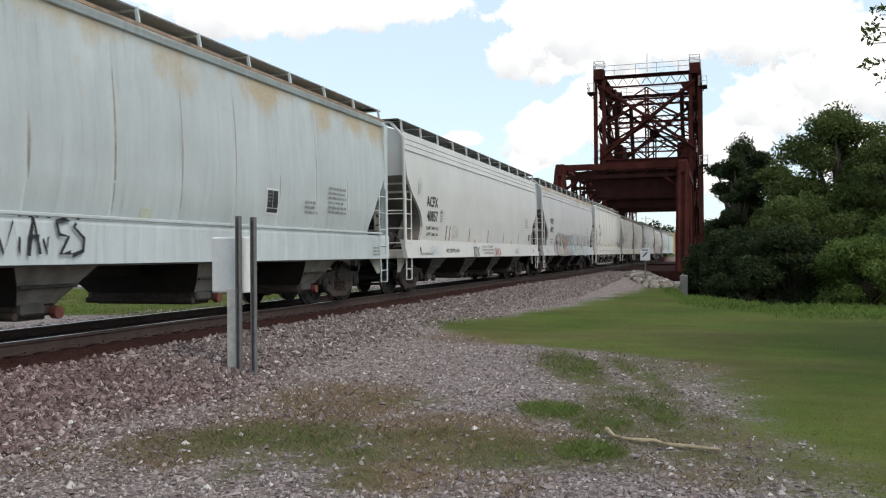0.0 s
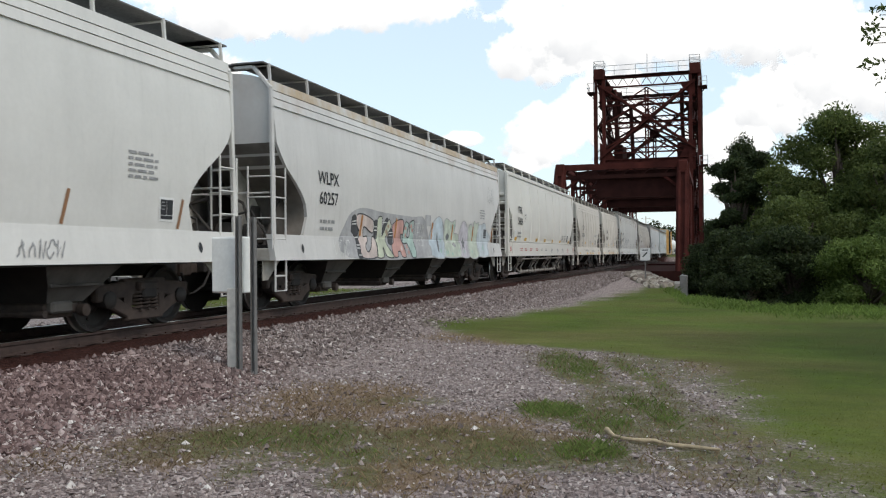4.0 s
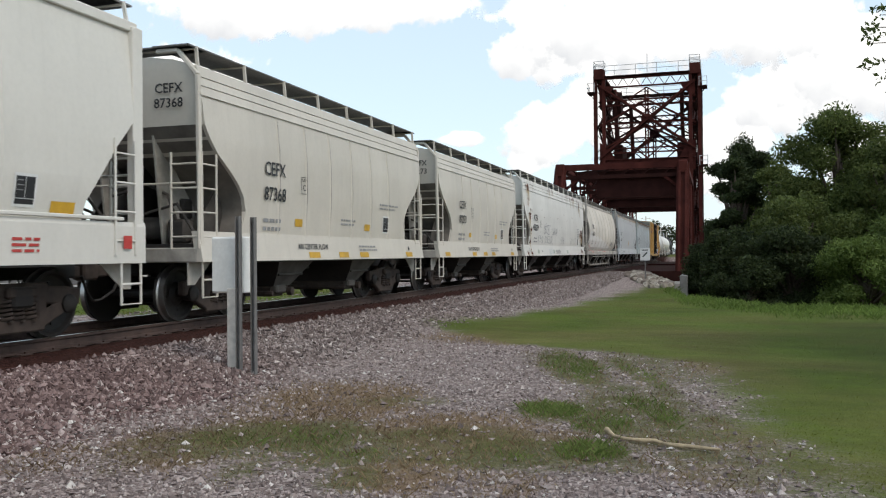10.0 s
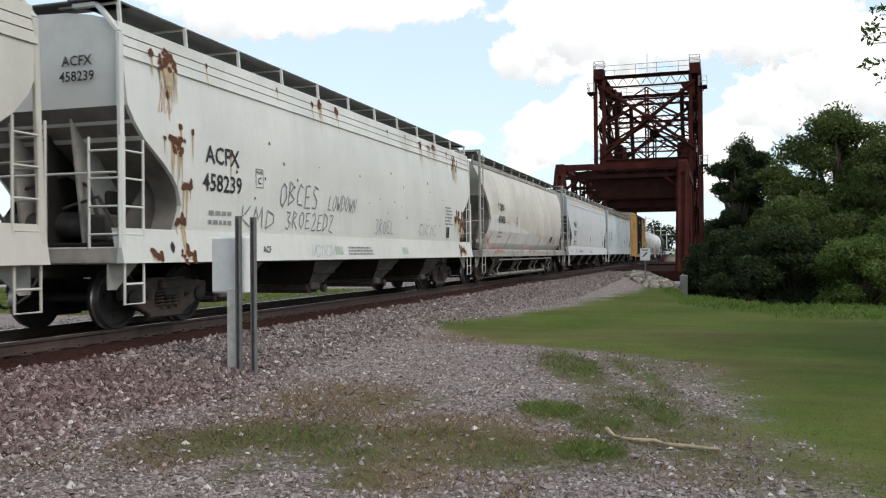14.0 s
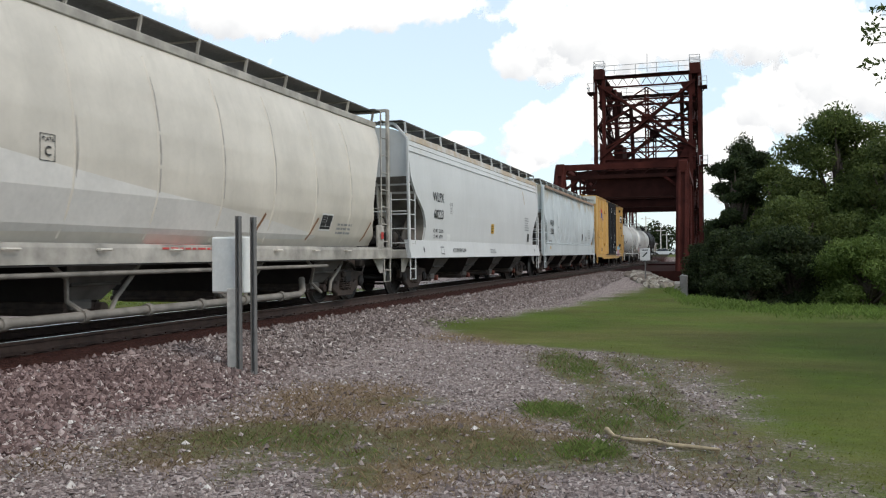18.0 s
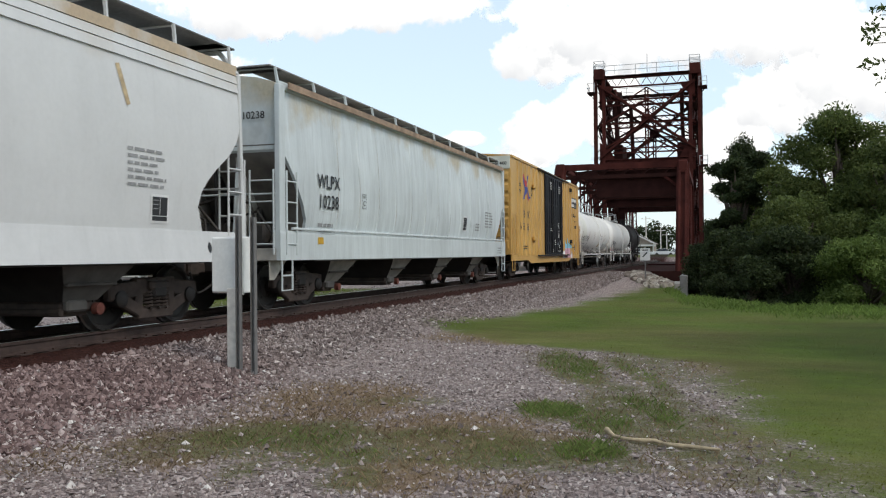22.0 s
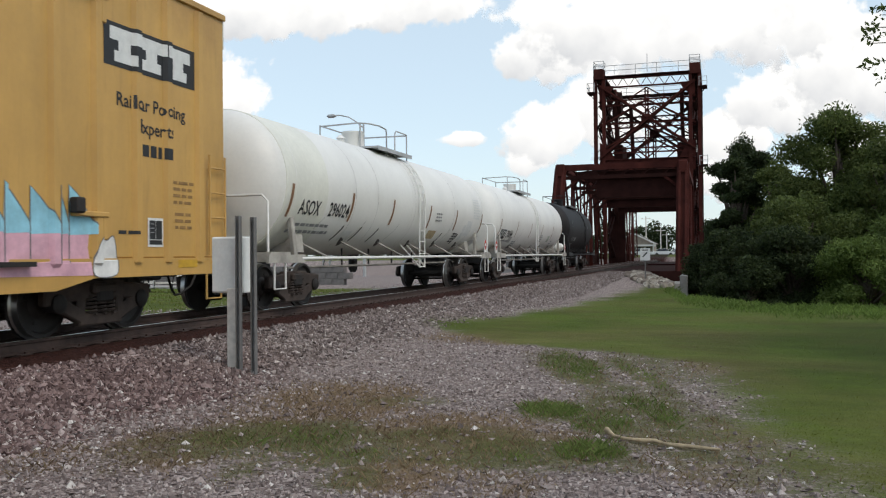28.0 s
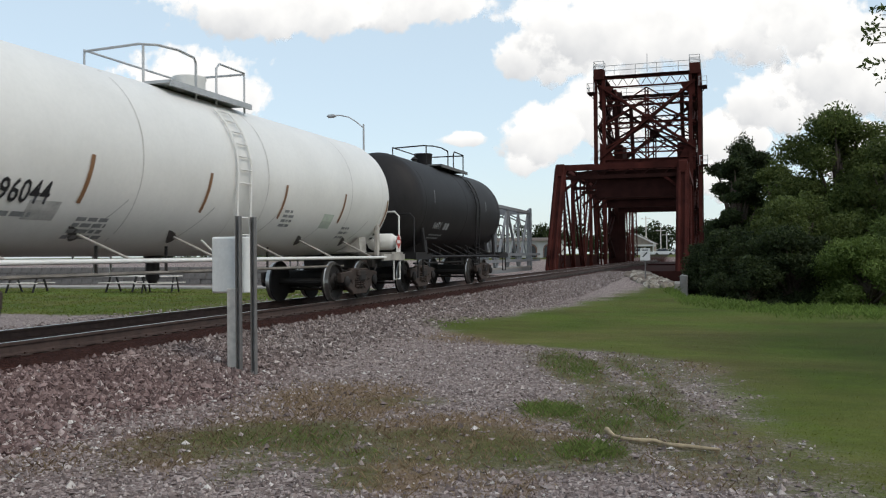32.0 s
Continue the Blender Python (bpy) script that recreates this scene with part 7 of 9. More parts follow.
# C: two large pieces in washed-out colours
side_marks(car_c, pr_c, "WLPX", "60257", -6.5, 2.68, 2.26, 0.37, 1.0)
blob(car_c, [(-5.55, 1.03), (-5.6, 1.8), (-4.8, 2.16), (-3.2, 2.12), (-1.2, 2.1), (-0.2, 2.1), (0.25, 1.5), (0.2, 1.03)], pr_c, "ash grey", None, 0.006)
blob(car_c, [(-5.3, 1.61), (-5.25, 1.94), (-5.04, 1.99), (-4.99, 1.76), (-4.81, 1.74), (-4.91, 1.45), (-4.8, 1.26), (-4.77, 1.02), (-5.02, 1.03), (-5.07, 1.45), (-5.27, 1.59)], pr_c, "soot black", None, 0.008)
blob(car_c, [(-3.94, 1.86), (-3.72, 1.91), (-3.75, 1.57), (-3.92, 1.5)], pr_c, "soot black", None, 0.008)
blob(car_c, [(-3.3, 1.86), (-3.09, 2.01), (-2.99, 1.91), (-3.33, 1.54), (-3.42, 1.66)], pr_c, "soot black", None, 0.008)
blob(car_c, [(-2.93, 1.64), (-2.63, 1.76), (-2.67, 1.44), (-2.8, 1.32), (-3.03, 1.39)], pr_c, "soot black", None, 0.008)
blob(car_c, [(-4.99, 1.98), (-4.76, 2.03), (-4.41, 2.0), (-4.02, 1.91), (-3.94, 1.77), (-4.05, 1.6), (-4.55, 1.74), (-4.59, 1.52), (-4.37, 1.52), (-4.38, 1.39), (-4.52, 1.3), (-4.43, 1.15), (-4.2, 1.26), (-4.05, 1.5), (-3.9, 1.49), (-3.82, 1.3), (-3.89, 1.03), (-4.77, 1.02), (-4.84, 1.29), (-4.91, 1.45), (-4.8, 1.59), (-4.99, 1.78)], pr_c, "pale pink", "soot black")
blob(car_c, [(-3.7, 1.95), (-3.41, 1.98), (-3.41, 1.54), (-2.99, 1.95), (-2.84, 1.88), (-2.8, 1.76), (-3.21, 1.43), (-2.75, 1.04), (-3.22, 1.04), (-3.42, 1.27), (-3.44, 1.03), (-3.87, 1.03), (-3.78, 1.31), (-3.92, 1.5), (-3.75, 1.51)], pr_c, "pale green", "soot black")
blob(car_c, [(-2.71, 1.81), (-2.4, 1.95), (-1.91, 1.98), (-1.91, 1.63), (-2.08, 1.61), (-2.07, 1.47), (-1.92, 1.29), (-1.84, 1.03), (-2.13, 1.03), (-2.24, 1.16), (-2.41, 1.15), (-2.46, 1.03), (-2.75, 1.04), (-2.8, 1.32), (-2.64, 1.4), (-2.64, 1.57)], pr_c, "brick pink", "soot black")
blob(car_c, [(-1.75, 1.92), (-1.52, 1.91), (-1.5, 1.84), (-1.63, 1.57), (-1.41, 1.58), (-1.39, 1.92), (-1.12, 2.0), (-1.06, 1.94), (-1.09, 1.4), (-1.02, 1.26), (-1.04, 1.02), (-1.37, 1.02), (-1.46, 1.19), (-1.64, 1.38), (-1.82, 1.37), (-1.97, 1.4), (-1.96, 1.48)], pr_c, "faded teal", "soot black")
blob(car_c, [(0.2, 1.45), (0.58, 1.97), (0.96, 2.16), (1.24, 2.19), (1.53, 2.03), (1.65, 1.73), (1.63, 1.02), (0.45, 1.02), (0.36, 1.28)], pr_c, "sky blue", "ash grey")
blob(car_c, [(1.7, 2.06), (1.91, 2.17), (2.3, 2.09), (2.56, 2.09), (2.83, 2.15), (2.88, 1.98), (2.72, 1.75), (2.99, 1.74), (3.2, 1.66), (3.26, 1.47), (3.4, 1.39), (3.24, 1.02), (1.57, 1.02), (1.72, 1.38), (1.67, 1.49), (1.7, 1.8)], pr_c, "sage green", "ash grey")
blob(car_c, [(3.25, 1.54), (3.37, 1.86), (3.65, 2.12), (3.98, 2.14), (4.25, 1.95), (4.38, 1.62), (4.31, 1.02), (3.36, 1.02), (3.4, 1.39)], pr_c, "lavender", "ash grey")
blob(car_c, [(4.36, 1.92), (4.67, 2.08), (4.82, 2.03), (4.91, 1.73), (5.05, 2.18), (5.29, 2.13), (5.62, 2.17), (5.68, 2.04), (5.48, 1.71), (5.44, 1.52), (5.53, 1.02), (4.34, 1.02)], pr_c, "sage green", "ash grey")
blob(car_c, [(5.58, 2.03), (5.96, 2.1), (6.51, 2.17), (6.69, 1.95), (7.13, 1.77), (7.21, 1.62), (6.87, 1.36), (6.83, 1.02), (5.53, 1.02), (5.44, 1.48)], pr_c, "washed blue", "ash grey")
for a, b, c, d in ((-5.25, 1.84, -5.01, 1.86), (-5.25, 1.78, -5.01, 1.79), (-5.11, 1.48, -4.91, 1.49), (-5.04, 1.31, -4.84, 1.31), (-5.04, 1.24, -4.84, 1.24), (-4.98, 1.08, -4.8, 1.08), (-3.94, 1.75, -3.76, 1.76), (-3.94, 1.67, -3.76, 1.68), (-3.38, 1.87, -3.11, 1.89), (-2.93, 1.64, -2.67, 1.65), (-2.93, 1.56, -2.67, 1.57)):
    ribbon(car_c, "graffiti_dash", [(a, b), ((a + c) / 2, (b + d) / 2), (c, d)], 0.025, pr_c, GRAF["chalk"], 0.014)


def star(y, z, r, fill, off=0.016, turn=0.0):
    """A five-pointed painted star."""
    decal(car_c, "graffiti_star", [(y + r * (1 if k % 2 == 0 else 0.42) * math.sin(turn + k * math.pi / 5), z + r * (1 if k % 2 == 0 else 0.42) * math.cos(turn + k * math.pi / 5)) for k in range(10)], pr_c, GRAF[fill], off)


for k, (y, z) in enumerate([(-1.72, 1.78), (-1.72, 1.59), (-1.29, 1.85), (-1.2, 1.74), (-1.69, 1.29), (-1.6, 1.15)]):
    star(y, z, 0.085, "brick pink", turn=0.5 * k)
for k, (y, z) in enumerate([(-3.12, 1.67), (-2.99, 1.79), (-3.06, 1.59)]):
    star(y, z, 0.08, "faded tan", turn=0.7 * k)
star(3.72, 1.42, 0.24, "slate")
rs = random.Random(8)
for y, z in [(1.33, 1.51), (2.4, 1.91), (2.77, 1.98), (1.97, 1.15), (2.41, 1.1), (3.8, 1.15), (4.7, 1.16), (1.26, 1.19), (1.78, 1.14), (3.19, 1.19), (6.2, 1.3), (-2.1, 1.25), (-2.5, 1.65)]:
    r = rs.uniform(0.05, 0.1)
    blob(car_c, [(y + r * rs.uniform(0.6, 1.5) * math.cos(a), z + r * rs.uniform(0.6, 1.3) * math.sin(a)) for a in (0, 1.2, 2.4, 3.6, 4.9)], pr_c, "mint" if y > 0 else "pale pink", None, 0.013)
blob(car_c, [(1.86, 1.6), (2.0, 1.71), (2.17, 1.64), (2.0, 1.52)], pr_c, "slate", "soot black", 0.014, 0.015)
blob(car_c, [(2.5, 1.4), (2.68, 1.44), (2.87, 1.36), (2.74, 1.31)], pr_c, "ash grey", "soot black", 0.014, 0.012)
blob(car_c, [(0.95, 1.35), (1.0, 1.72), (1.1, 1.35), (1.02, 1.12)], pr_c, "slate", None, 0.015)
for pts in ([(-4.0, 1.87), (-3.95, 1.77), (-4.03, 1.62)], [(-3.43, 1.95), (-3.43, 1.56)], [(-2.99, 1.92), (-2.87, 1.84)], [(-1.1, 1.96), (-1.1, 1.62), (-1.12, 1.42)], [(1.5, 2.01), (1.6, 1.73), (1.62, 1.55)], [(0.36, 1.49), (0.6, 1.91), (0.9, 2.1)], [(4.0, 2.1), (4.24, 1.93), (4.34, 1.64)], [(2.82, 2.12), (2.84, 1.98), (2.72, 1.8)], [(1.72, 1.42), (2.1, 1.47), (2.6, 1.42)], [(5.66, 2.1), (5.66, 2.0), (5.5, 1.72)]):
    ribbon(car_c, "graffiti_highlight", pts, 0.025, pr_c, GRAF["chalk"], 0.016)
for y in (-4.72, -2.45, 0.52, 2.52, 4.9, 7.5):
    ribbon(car_c, "reflector_strip", [(y - 0.08, 1.52), (y + 0.05, 2.0)], 0.1, pr_c, GRAF["orange stripe"], 0.018)
decal(car_c, "overpaint_patch", rect(0.15, 2.05, 0.5, 0.3), pr_c, GRAF["ash grey"], 0.009)
hand_tag(car_c, "TEAM", -0.6, 1.8, 0.8, 0.26, pr_c, GRAF["chalk"], 21, 0.022)
hand_tag(car_c, "HFS", -0.55, 1.45, 0.6, 0.26, pr_c, GRAF["chalk"], 22, 0.022)
scribble(car_c, 7.3, 1.2, 0.6, 0.3, 5, pr_c, GRAF["chalk"], 23, 0.02)
scribble(car_c, -5.9, 1.25, 0.9, 0.4, 5, pr_c, GRAF["chalk"], 24, 0.02)
scribble(car_c, 7.4, 3.2, 0.9, 0.6, 4, pr_c, GREYMARK, 25, 0.014)
capacity_panel(car_c, 6.5, 1.8, pr_c, 0.34, 0.32)
bars(car_c, 6.2, 2.6, 0.8, 4, pr_c, GREYMARK, 0.04, 0.09)
# D
side_marks(car_d, pr_d, "ITFX", "56086", -6.08, 2.89, 2.43, 0.42, 0.88)
plate_c(car_d, -5.0, 2.62, pr_d)
reflectors(car_d, (-6.75, -4.77, -2.34, -0.3, 1.76, 3.98, 6.75), 1.68, pr_d, 0.42, 0.19)
decal(car_d, "sticker", rect(-6.9, 1.85, 0.34, 0.4), pr_d, WHITE, 0.009)
for y in (-5.9, -5.0, -3.9, -2.6, -1.4, -0.3, 1.2, 2.9, 4.4, 6.1):
    bars(car_d, y, 1.3, 0.5, 2 if y < 0 else 3, pr_d, REDMARK if y < -2 or y > 5 else GREYMARK, 0.035, 0.07)
bars(car_d, 4.65, 2.0, 0.55, 4, pr_d, GREYMARK, 0.04, 0.08)
bars(car_d, 5.4, 2.0, 0.5, 4, pr_d, GREYMARK, 0.04, 0.08)
capacity_panel(car_d, 6.1, 1.88, pr_d, 0.3, 0.34)
decal(car_d, "placard", rect(-8.0, 1.28, 0.18, 0.18), pr_d, REDMARK, 0.03)
decal(car_d, "placard", rect(7.9, 1.28, 0.18, 0.18), pr_d, REDMARK, 0.03)
end_marks(car_d, -(END_D - 0.06), 3.95, "ITFX  56086", None, 0.2)
for k in range(6):
    z = 1.75 + k * 0.34
    yy = END_D - float(np.interp(z, [1.6, 2.1, 2.6, 3.1, 3.6], [1.2, 0.97, 0.6, 0.13, 0.1]))
    part("end_corrugation", Shape().beam((-1.45, -yy - 0.03, z), (1.45, -yy - 0.03, z), 0.1, 0.12, chamfer=0.03), P_D, car_d)
# E and F
for car, skin, num, y in ((car_e, pr_e, "87368", -3.0), (car_f, pr_f, "87273", -2.76)):
    side_marks(car, skin, "CEFX", num, y, 2.66, 2.2, 0.35, 0.95)
    plate_c(car, y + 1.2, 2.46, skin)
    reflectors(car, (y + 1.0, y + 4.5), 1.72, skin, 0.32, 0.15)
    reflectors(car, (-4.5, -1.4, 0.05, 1.2, 4.28), 1.09, skin, 0.5, 0.12)
    capacity_panel(car, 2.7, 1.82, skin, 0.36, 0.36)
    sign_text(car, "ARI CENTER FLOW", -1.4, 1.25, 0.16, skin, BLACK)
    bars(car, 2.9, 2.3, 1.3, 2, skin, GREYMARK, 0.04, 0.09)
    bars(car, 0.4, 1.85, 0.8, 2, skin, GREYMARK, 0.04, 0.09)
    bars(car, 1.6, 1.28, 1.3, 2, skin, GREYMARK, 0.04, 0.08)
    # hole drawn as a black oval, its dark inside painted on the sill
    decal(car, "sill_hole", smooth_loop([(4.3, 1.18), (4.36, 1.24), (4.3, 1.3), (4.24, 1.24)]), skin, BLACK, 0.008)
    end_marks(car, -((END_E if car is car_e else END_F) - 0.11), 3.8, "CEFX", num, 0.22, 0.95)
TAG_INK = simple("grey marker ink", (0.24, 0.25, 0.28), 0.7, 0.0, 0.4, 4, 0.03)
# G: peeling white with rust runs
side_marks(car_g, pr_g, "ACFX", "458239", -6.4, 2.71, 2.26, 0.4, 1.0)
plate_c(car_g, -5.2, 2.46, pr_g)
G_RUST = simple("deep brown rust scab", (0.13, 0.045, 0.02), 0.95, 0.0, 0.5, 14, 0.6)
G_RUN = simple("tan rust run", (0.52, 0.4, 0.24), 0.85, 0.0, 0.3, 9, 0.1)
rr = random.Random(77)
rusts = [(-7.57, 3.06, 0.1), (-7.26, 3.02, 0.09), (-7.8, 2.78, 0.22), (-7.62, 2.78, 0.14), (-7.4, 2.15, 0.12), (-7.9, 4.0, 0.28), (-7.55, 1.62, 0.12), (-7.45, 1.12, 0.22), (-8.2, 1.12, 0.12), (-6.15, 2.78, 0.07), (-7.85, 3.5, 0.09), (-8.2, 4.05, 0.1), (7.2, 3.95, 0.3), (7.65, 2.2, 0.28), (7.35, 2.3, 0.2), (7.85, 2.05, 0.25), (7.1, 2.15, 0.14), (7.75, 1.2, 0.2), (8.1, 1.2, 0.14)]
rusts += [(rr.uniform(-6, 6.5), rr.choice([2.0, 2.4, 2.7, 3.0, 3.3]) + rr.uniform(-0.2, 0.2), rr.uniform(0.02, 0.05)) for _ in range(26)]
rusts += [(rr.uniform(-7, 7), 4.2 + rr.uniform(-0.05, 0.05), rr.uniform(0.05, 0.12)) for _ in range(14)]
spots_g = []
for y, z, r in rusts:
    if r > 0.1:
        spots_g += [(y + rr.uniform(-1, 1) * r, z + rr.uniform(-0.7, 0.7) * r, rr.uniform(0.03, 0.075)) for _ in range(int(r * 55))]
    else:
        spots_g.append((y, z, r * 0.7))
for y, z, r in spots_g:
    run = rr.uniform(0.15, 0.7)
    up = 0.028 if z > 3.86 else 0.0
    if r > 0.035:
        decal(car_g, "rust_run", [(y - r * 0.45, z), (y + r * 0.45, z), (y + r * 0.12, max(1.03, z - run)), (y - r * 0.12, max(1.02, z - run * 0.9))], pr_g, G_RUN, 0.006 + up)
    decal(car_g, "rust_scab", smooth_loop([(y + r * rr.uniform(0.5, 1.3) * math.cos(a), z + r * rr.uniform(0.6, 1.5) * math.sin(a)) for a in [k * 0.9 for k in range(7)]], 2), pr_g, G_RUST, 0.01 + up)
hand_tag(car_g, "OBCES", -3.6, 2.25, 1.7, 0.5, pr_g, TAG_INK, 31, 0.03)
hand_tag(car_g, "LOWDOWN", -1.55, 2.2, 1.5, 0.34, pr_g, TAG_INK, 32, 0.022, 0.3)
hand_tag(car_g, "KMD", -5.2, 1.76, 1.3, 0.36, pr_g, TAG_INK, 33, 0.026)
hand_tag(car_g, "3ROE2EDZ", -3.1, 1.76, 2.2, 0.34, pr_g, TAG_INK, 34, 0.024)
hand_tag(car_g, "3ROEL", 1.0, 1.76, 1.3, 0.34, pr_g, TAG_INK, 35, 0.022)
scribble(car_g, 4.4, 1.78, 1.6, 0.34, 5, pr_g, GREYMARK, 36, 0.02)
scribble(car_g, -2.6, 1.18, 1.2, 0.26, 5, pr_g, GRAF["sky blue"], 37, 0.02)
scribble(car_g, -7.9, 3.45, 0.35, 0.5, 3, pr_g, GRAF["orange stripe"], 38, 0.012)
sign_text(car_g, "ACF", -4.95, 1.19, 0.16, pr_g, BLACK)
for y in (-5.85, -1.8, 2.4):
    decal(car_g, "reflector", rect(y, 1.18, 0.4, 0.18), pr_g, GRAF["sage green"], 0.008)
bars(car_g, -0.5, 1.25, 1.6, 3, pr_g, GREYMARK, 0.04, 0.07)
bars(car_g, 6.4, 2.5, 0.8, 6, pr_g, GREYMARK, 0.045, 0.1)
capacity_panel(car_g, 6.3, 1.75, pr_g, 0.3, 0.34)
end_marks(car_g, -(END_G - 0.11), 3.85, "ACFX", "458239", 0.2, 0.78)
# H
side_marks(car_h, pr_h, "TCMX", "450430", -5.86, 2.85, 2.37, 0.4, 0.9)
PALE_PATCH = simple("paler off-white paint", (0.7, 0.67, 0.63), 0.6, 0.0, 0.1, 1.5, 0.05)
# a paler patch low on the side, tapering towards the rear
decal(car_h, "washed_patch", smooth_loop([(-7.6, 1.42), (-2.0, 1.42), (4.6, 1.42), (2.5, 1.75), (-1.0, 2.05), (-3.5, 2.3), (-5.5, 2.5), (-7.2, 2.45)], 4), pr_h, PALE_PATCH, 0.004)
decal(car_h, "number_patch", rect(-5.3, 2.4, 1.9, 0.3), pr_h, P_E, 0.006)
plate_c(car_h, -3.1, 2.42, pr_h)
bars(car_h, -6.0, 1.28, 1.3, 3, pr_h, REDMARK, 0.03, 0.06)
bars(car_h, 0.0, 1.26, 1.6, 2, pr_h, REDMARK, 0.03, 0.06)
bars(car_h, 6.0, 1.75, 0.8, 3, pr_h, GREYMARK, 0.045, 0.09)
capacity_panel(car_h, 5.0, 1.78, pr_h, 0.5, 0.3)
slashes(car_h, (-7.3, -4.3, 2.25, 4.45, 7.3), 1.4, 1.85, pr_h, BAND, 0.07, 0.14)
decal(car_h, "placard", rect(8.0, 1.55, 0.16, 0.16), lambda z: 1.6, REDMARK, 0.03)
decal(car_h, "placard", rect(-8.0, 1.55, 0.16, 0.16), lambda z: 1.6, REDMARK, 0.03)
for y in (-7.0, -5.4, -3.8, -2.2, -0.6, 1.0, 2.6, 4.2, 5.8):
    part("hook_bracket", Shape().tube([(1.6, y, 1.18), (1.66, y, 1.18), (1.66, y + 0.22, 1.18), (1.6, y + 0.22, 1.18)], 0.016, 6), P_H, car_h, smooth=50)
end_marks(car_h, -(END_H - 0.3), 3.72, "TCMX", "450430", 0.2)
# I
side_marks(car_i, pr_i, "WLPX", "60223", -6.37, 2.75, 2.25, 0.38, 1.0, ("LD LMT  220300", "LT WT  65700"))
for car, skin, e_ in ((car_b, pr_b, END_B), (car_c, pr_c, END_C), (car_g, pr_g, END_G), (car_i, pr_i, END_I)):
    for yh in (-e_ + 1.16, e_ - 1.16):
        # uncut hole: a black decal gives its dark inside
        decal(car, "sill_hole", smooth_loop([(yh, 1.13), (yh + 0.055, 1.22), (yh, 1.31), (yh - 0.055, 1.22)]), skin, BLACK, 0.008)
plate_c(car_i, -5.1, 2.5, pr_i)
decal(car_i, "hazard_sticker", rect(0.16, 2.0, 0.42, 0.34), pr_i, YELLOW, 0.009)
bars(car_i, 0.16, 2.1, 0.34, 3, pr_i, BLACK, 0.03, 0.09, 0.013)
sign_text(car_i, "ACF CENTER FLOW", -4.25, 1.2, 0.17, pr_i, BLACK)
decal(car_i, "sticker", rect(-5.3, 1.6, 0.36, 0.2), pr_i, WHITE, 0.009)
ribbon(car_i, "plate_mark", [(-6.2, 1.1), (-5.9, 1.1), (-5.9, 1.3), (-6.2, 1.3)], 0.03, pr_i, BLACK, 0.01, True)
bars(car_i, 0.2, 1.25, 0.9, 3, pr_i, GREYMARK, 0.03, 0.06)
bars(car_i, 6.2, 2.6, 0.9, 6, pr_i, GREYMARK, 0.045, 0.1)
capacity_panel(car_i, 6.5, 1.78, pr_i, 0.36, 0.36)
ribbon(car_i, "rust_streak", [(5.62, 3.75), (5.7, 3.5), (5.8, 3.2)], 0.09, pr_i, G_RUN, 0.009)
# J
side_marks(car_j, pr_j, "WLPX", "10238", -7.0, 2.6, 2.18, 0.4, 1.0)
plate_c(car_j, -5.05, 2.32, pr_j)
decal(car_j, "sticker", rect(-7.4, 1.38, 0.26, 0.14), pr_j, YELLOW, 0.009)
decal(car_j, "sticker", rect(0.2, 1.62, 0.24, 0.14), pr_j, WHITE, 0.009)
capacity_panel(car_j, 3.5, 2.07, pr_j, 0.36, 0.42)
bars(car_j, 5.1, 2.1, 0.6, 3, pr_j, GREYMARK, 0.05, 0.1)
bars(car_j, 6.6, 2.55, 1.1, 6, pr_j, GREYMARK, 0.05, 0.1)
bars(car_j, 8.2, 1.3, 0.7, 3, pr_j, GREYMARK, 0.04, 0.09)
end_marks(car_j, -(END_J - 0.06), 3.75, "WLPX 10238", None, 0.2, 0.7)
for sx in (-1, 1):
    part("roof_edge_rust", Shape().box((sx * 1.615, 0, 4.33), (0.02, 17.6, 0.13)), RUST_TRIM, car_j, "rusty roof edge")
    part("roof_edge_rust", Shape().box((sx * 1.615, 0, 4.37), (0.02, 17.0, 0.05)), RUST_TRIM, car_a, "rusty roof edge")
# K: crossed ribbons, slogans, panels and graffiti
flat_k = lambda z: BOX_W
BOX_FADED = simple("faded brown stencil", (0.3, 0.17, 0.06), 0.8, 0.0, 0.3, 9, 0.05)
BLUE = simple("blue ribbon paint", (0.06, 0.08, 0.3), 0.6, 0.0, 0.2, 4, 0.05)
for pts, m in (([(-6.85, 4.5), (-6.6, 4.5), (-5.62, 3.42), (-5.85, 3.42)], REDMARK), ([(-6.8, 3.42), (-6.55, 3.42), (-5.65, 4.5), (-5.9, 4.5)], BLUE), ([(-6.95, 4.36), (-6.85, 4.5), (-6.35, 3.95), (-6.45, 3.85)], BLUE), ([(-5.98, 3.9), (-5.88, 4.0), (-5.52, 3.55), (-5.62, 3.42)], BLUE), ([(-6.55, 3.42), (-6.7, 3.5), (-6.25, 4.0), (-6.15, 3.9)], REDMARK), ([(-6.1, 4.05), (-6.2, 4.15), (-5.75, 4.55), (-5.62, 4.5)], REDMARK)):
    decal(car_k, "ribbon_emblem", pts, flat_k, m, 0.004 + 0.002 * (m is BLUE))
for txt, y, z, sz in (("next", -7.48, 4.02, 0.3), ("load", -7.48, 3.75, 0.3), ("any", -5.12, 4.0, 0.3), ("road", -5.12, 3.74, 0.3), ("TB", -6.71, 2.77, 0.44), ("OX", -5.88, 2.77, 0.44), ("6", -7.3, 2.24, 0.44), ("66", -6.71, 2.24, 0.44), ("46", -5.88, 2.24, 0.44), ("0", -5.25, 2.24, 0.44)):
    sign_text(car_k, txt, y, z, sz, flat_k, BLACK, 0.95, 0.006)
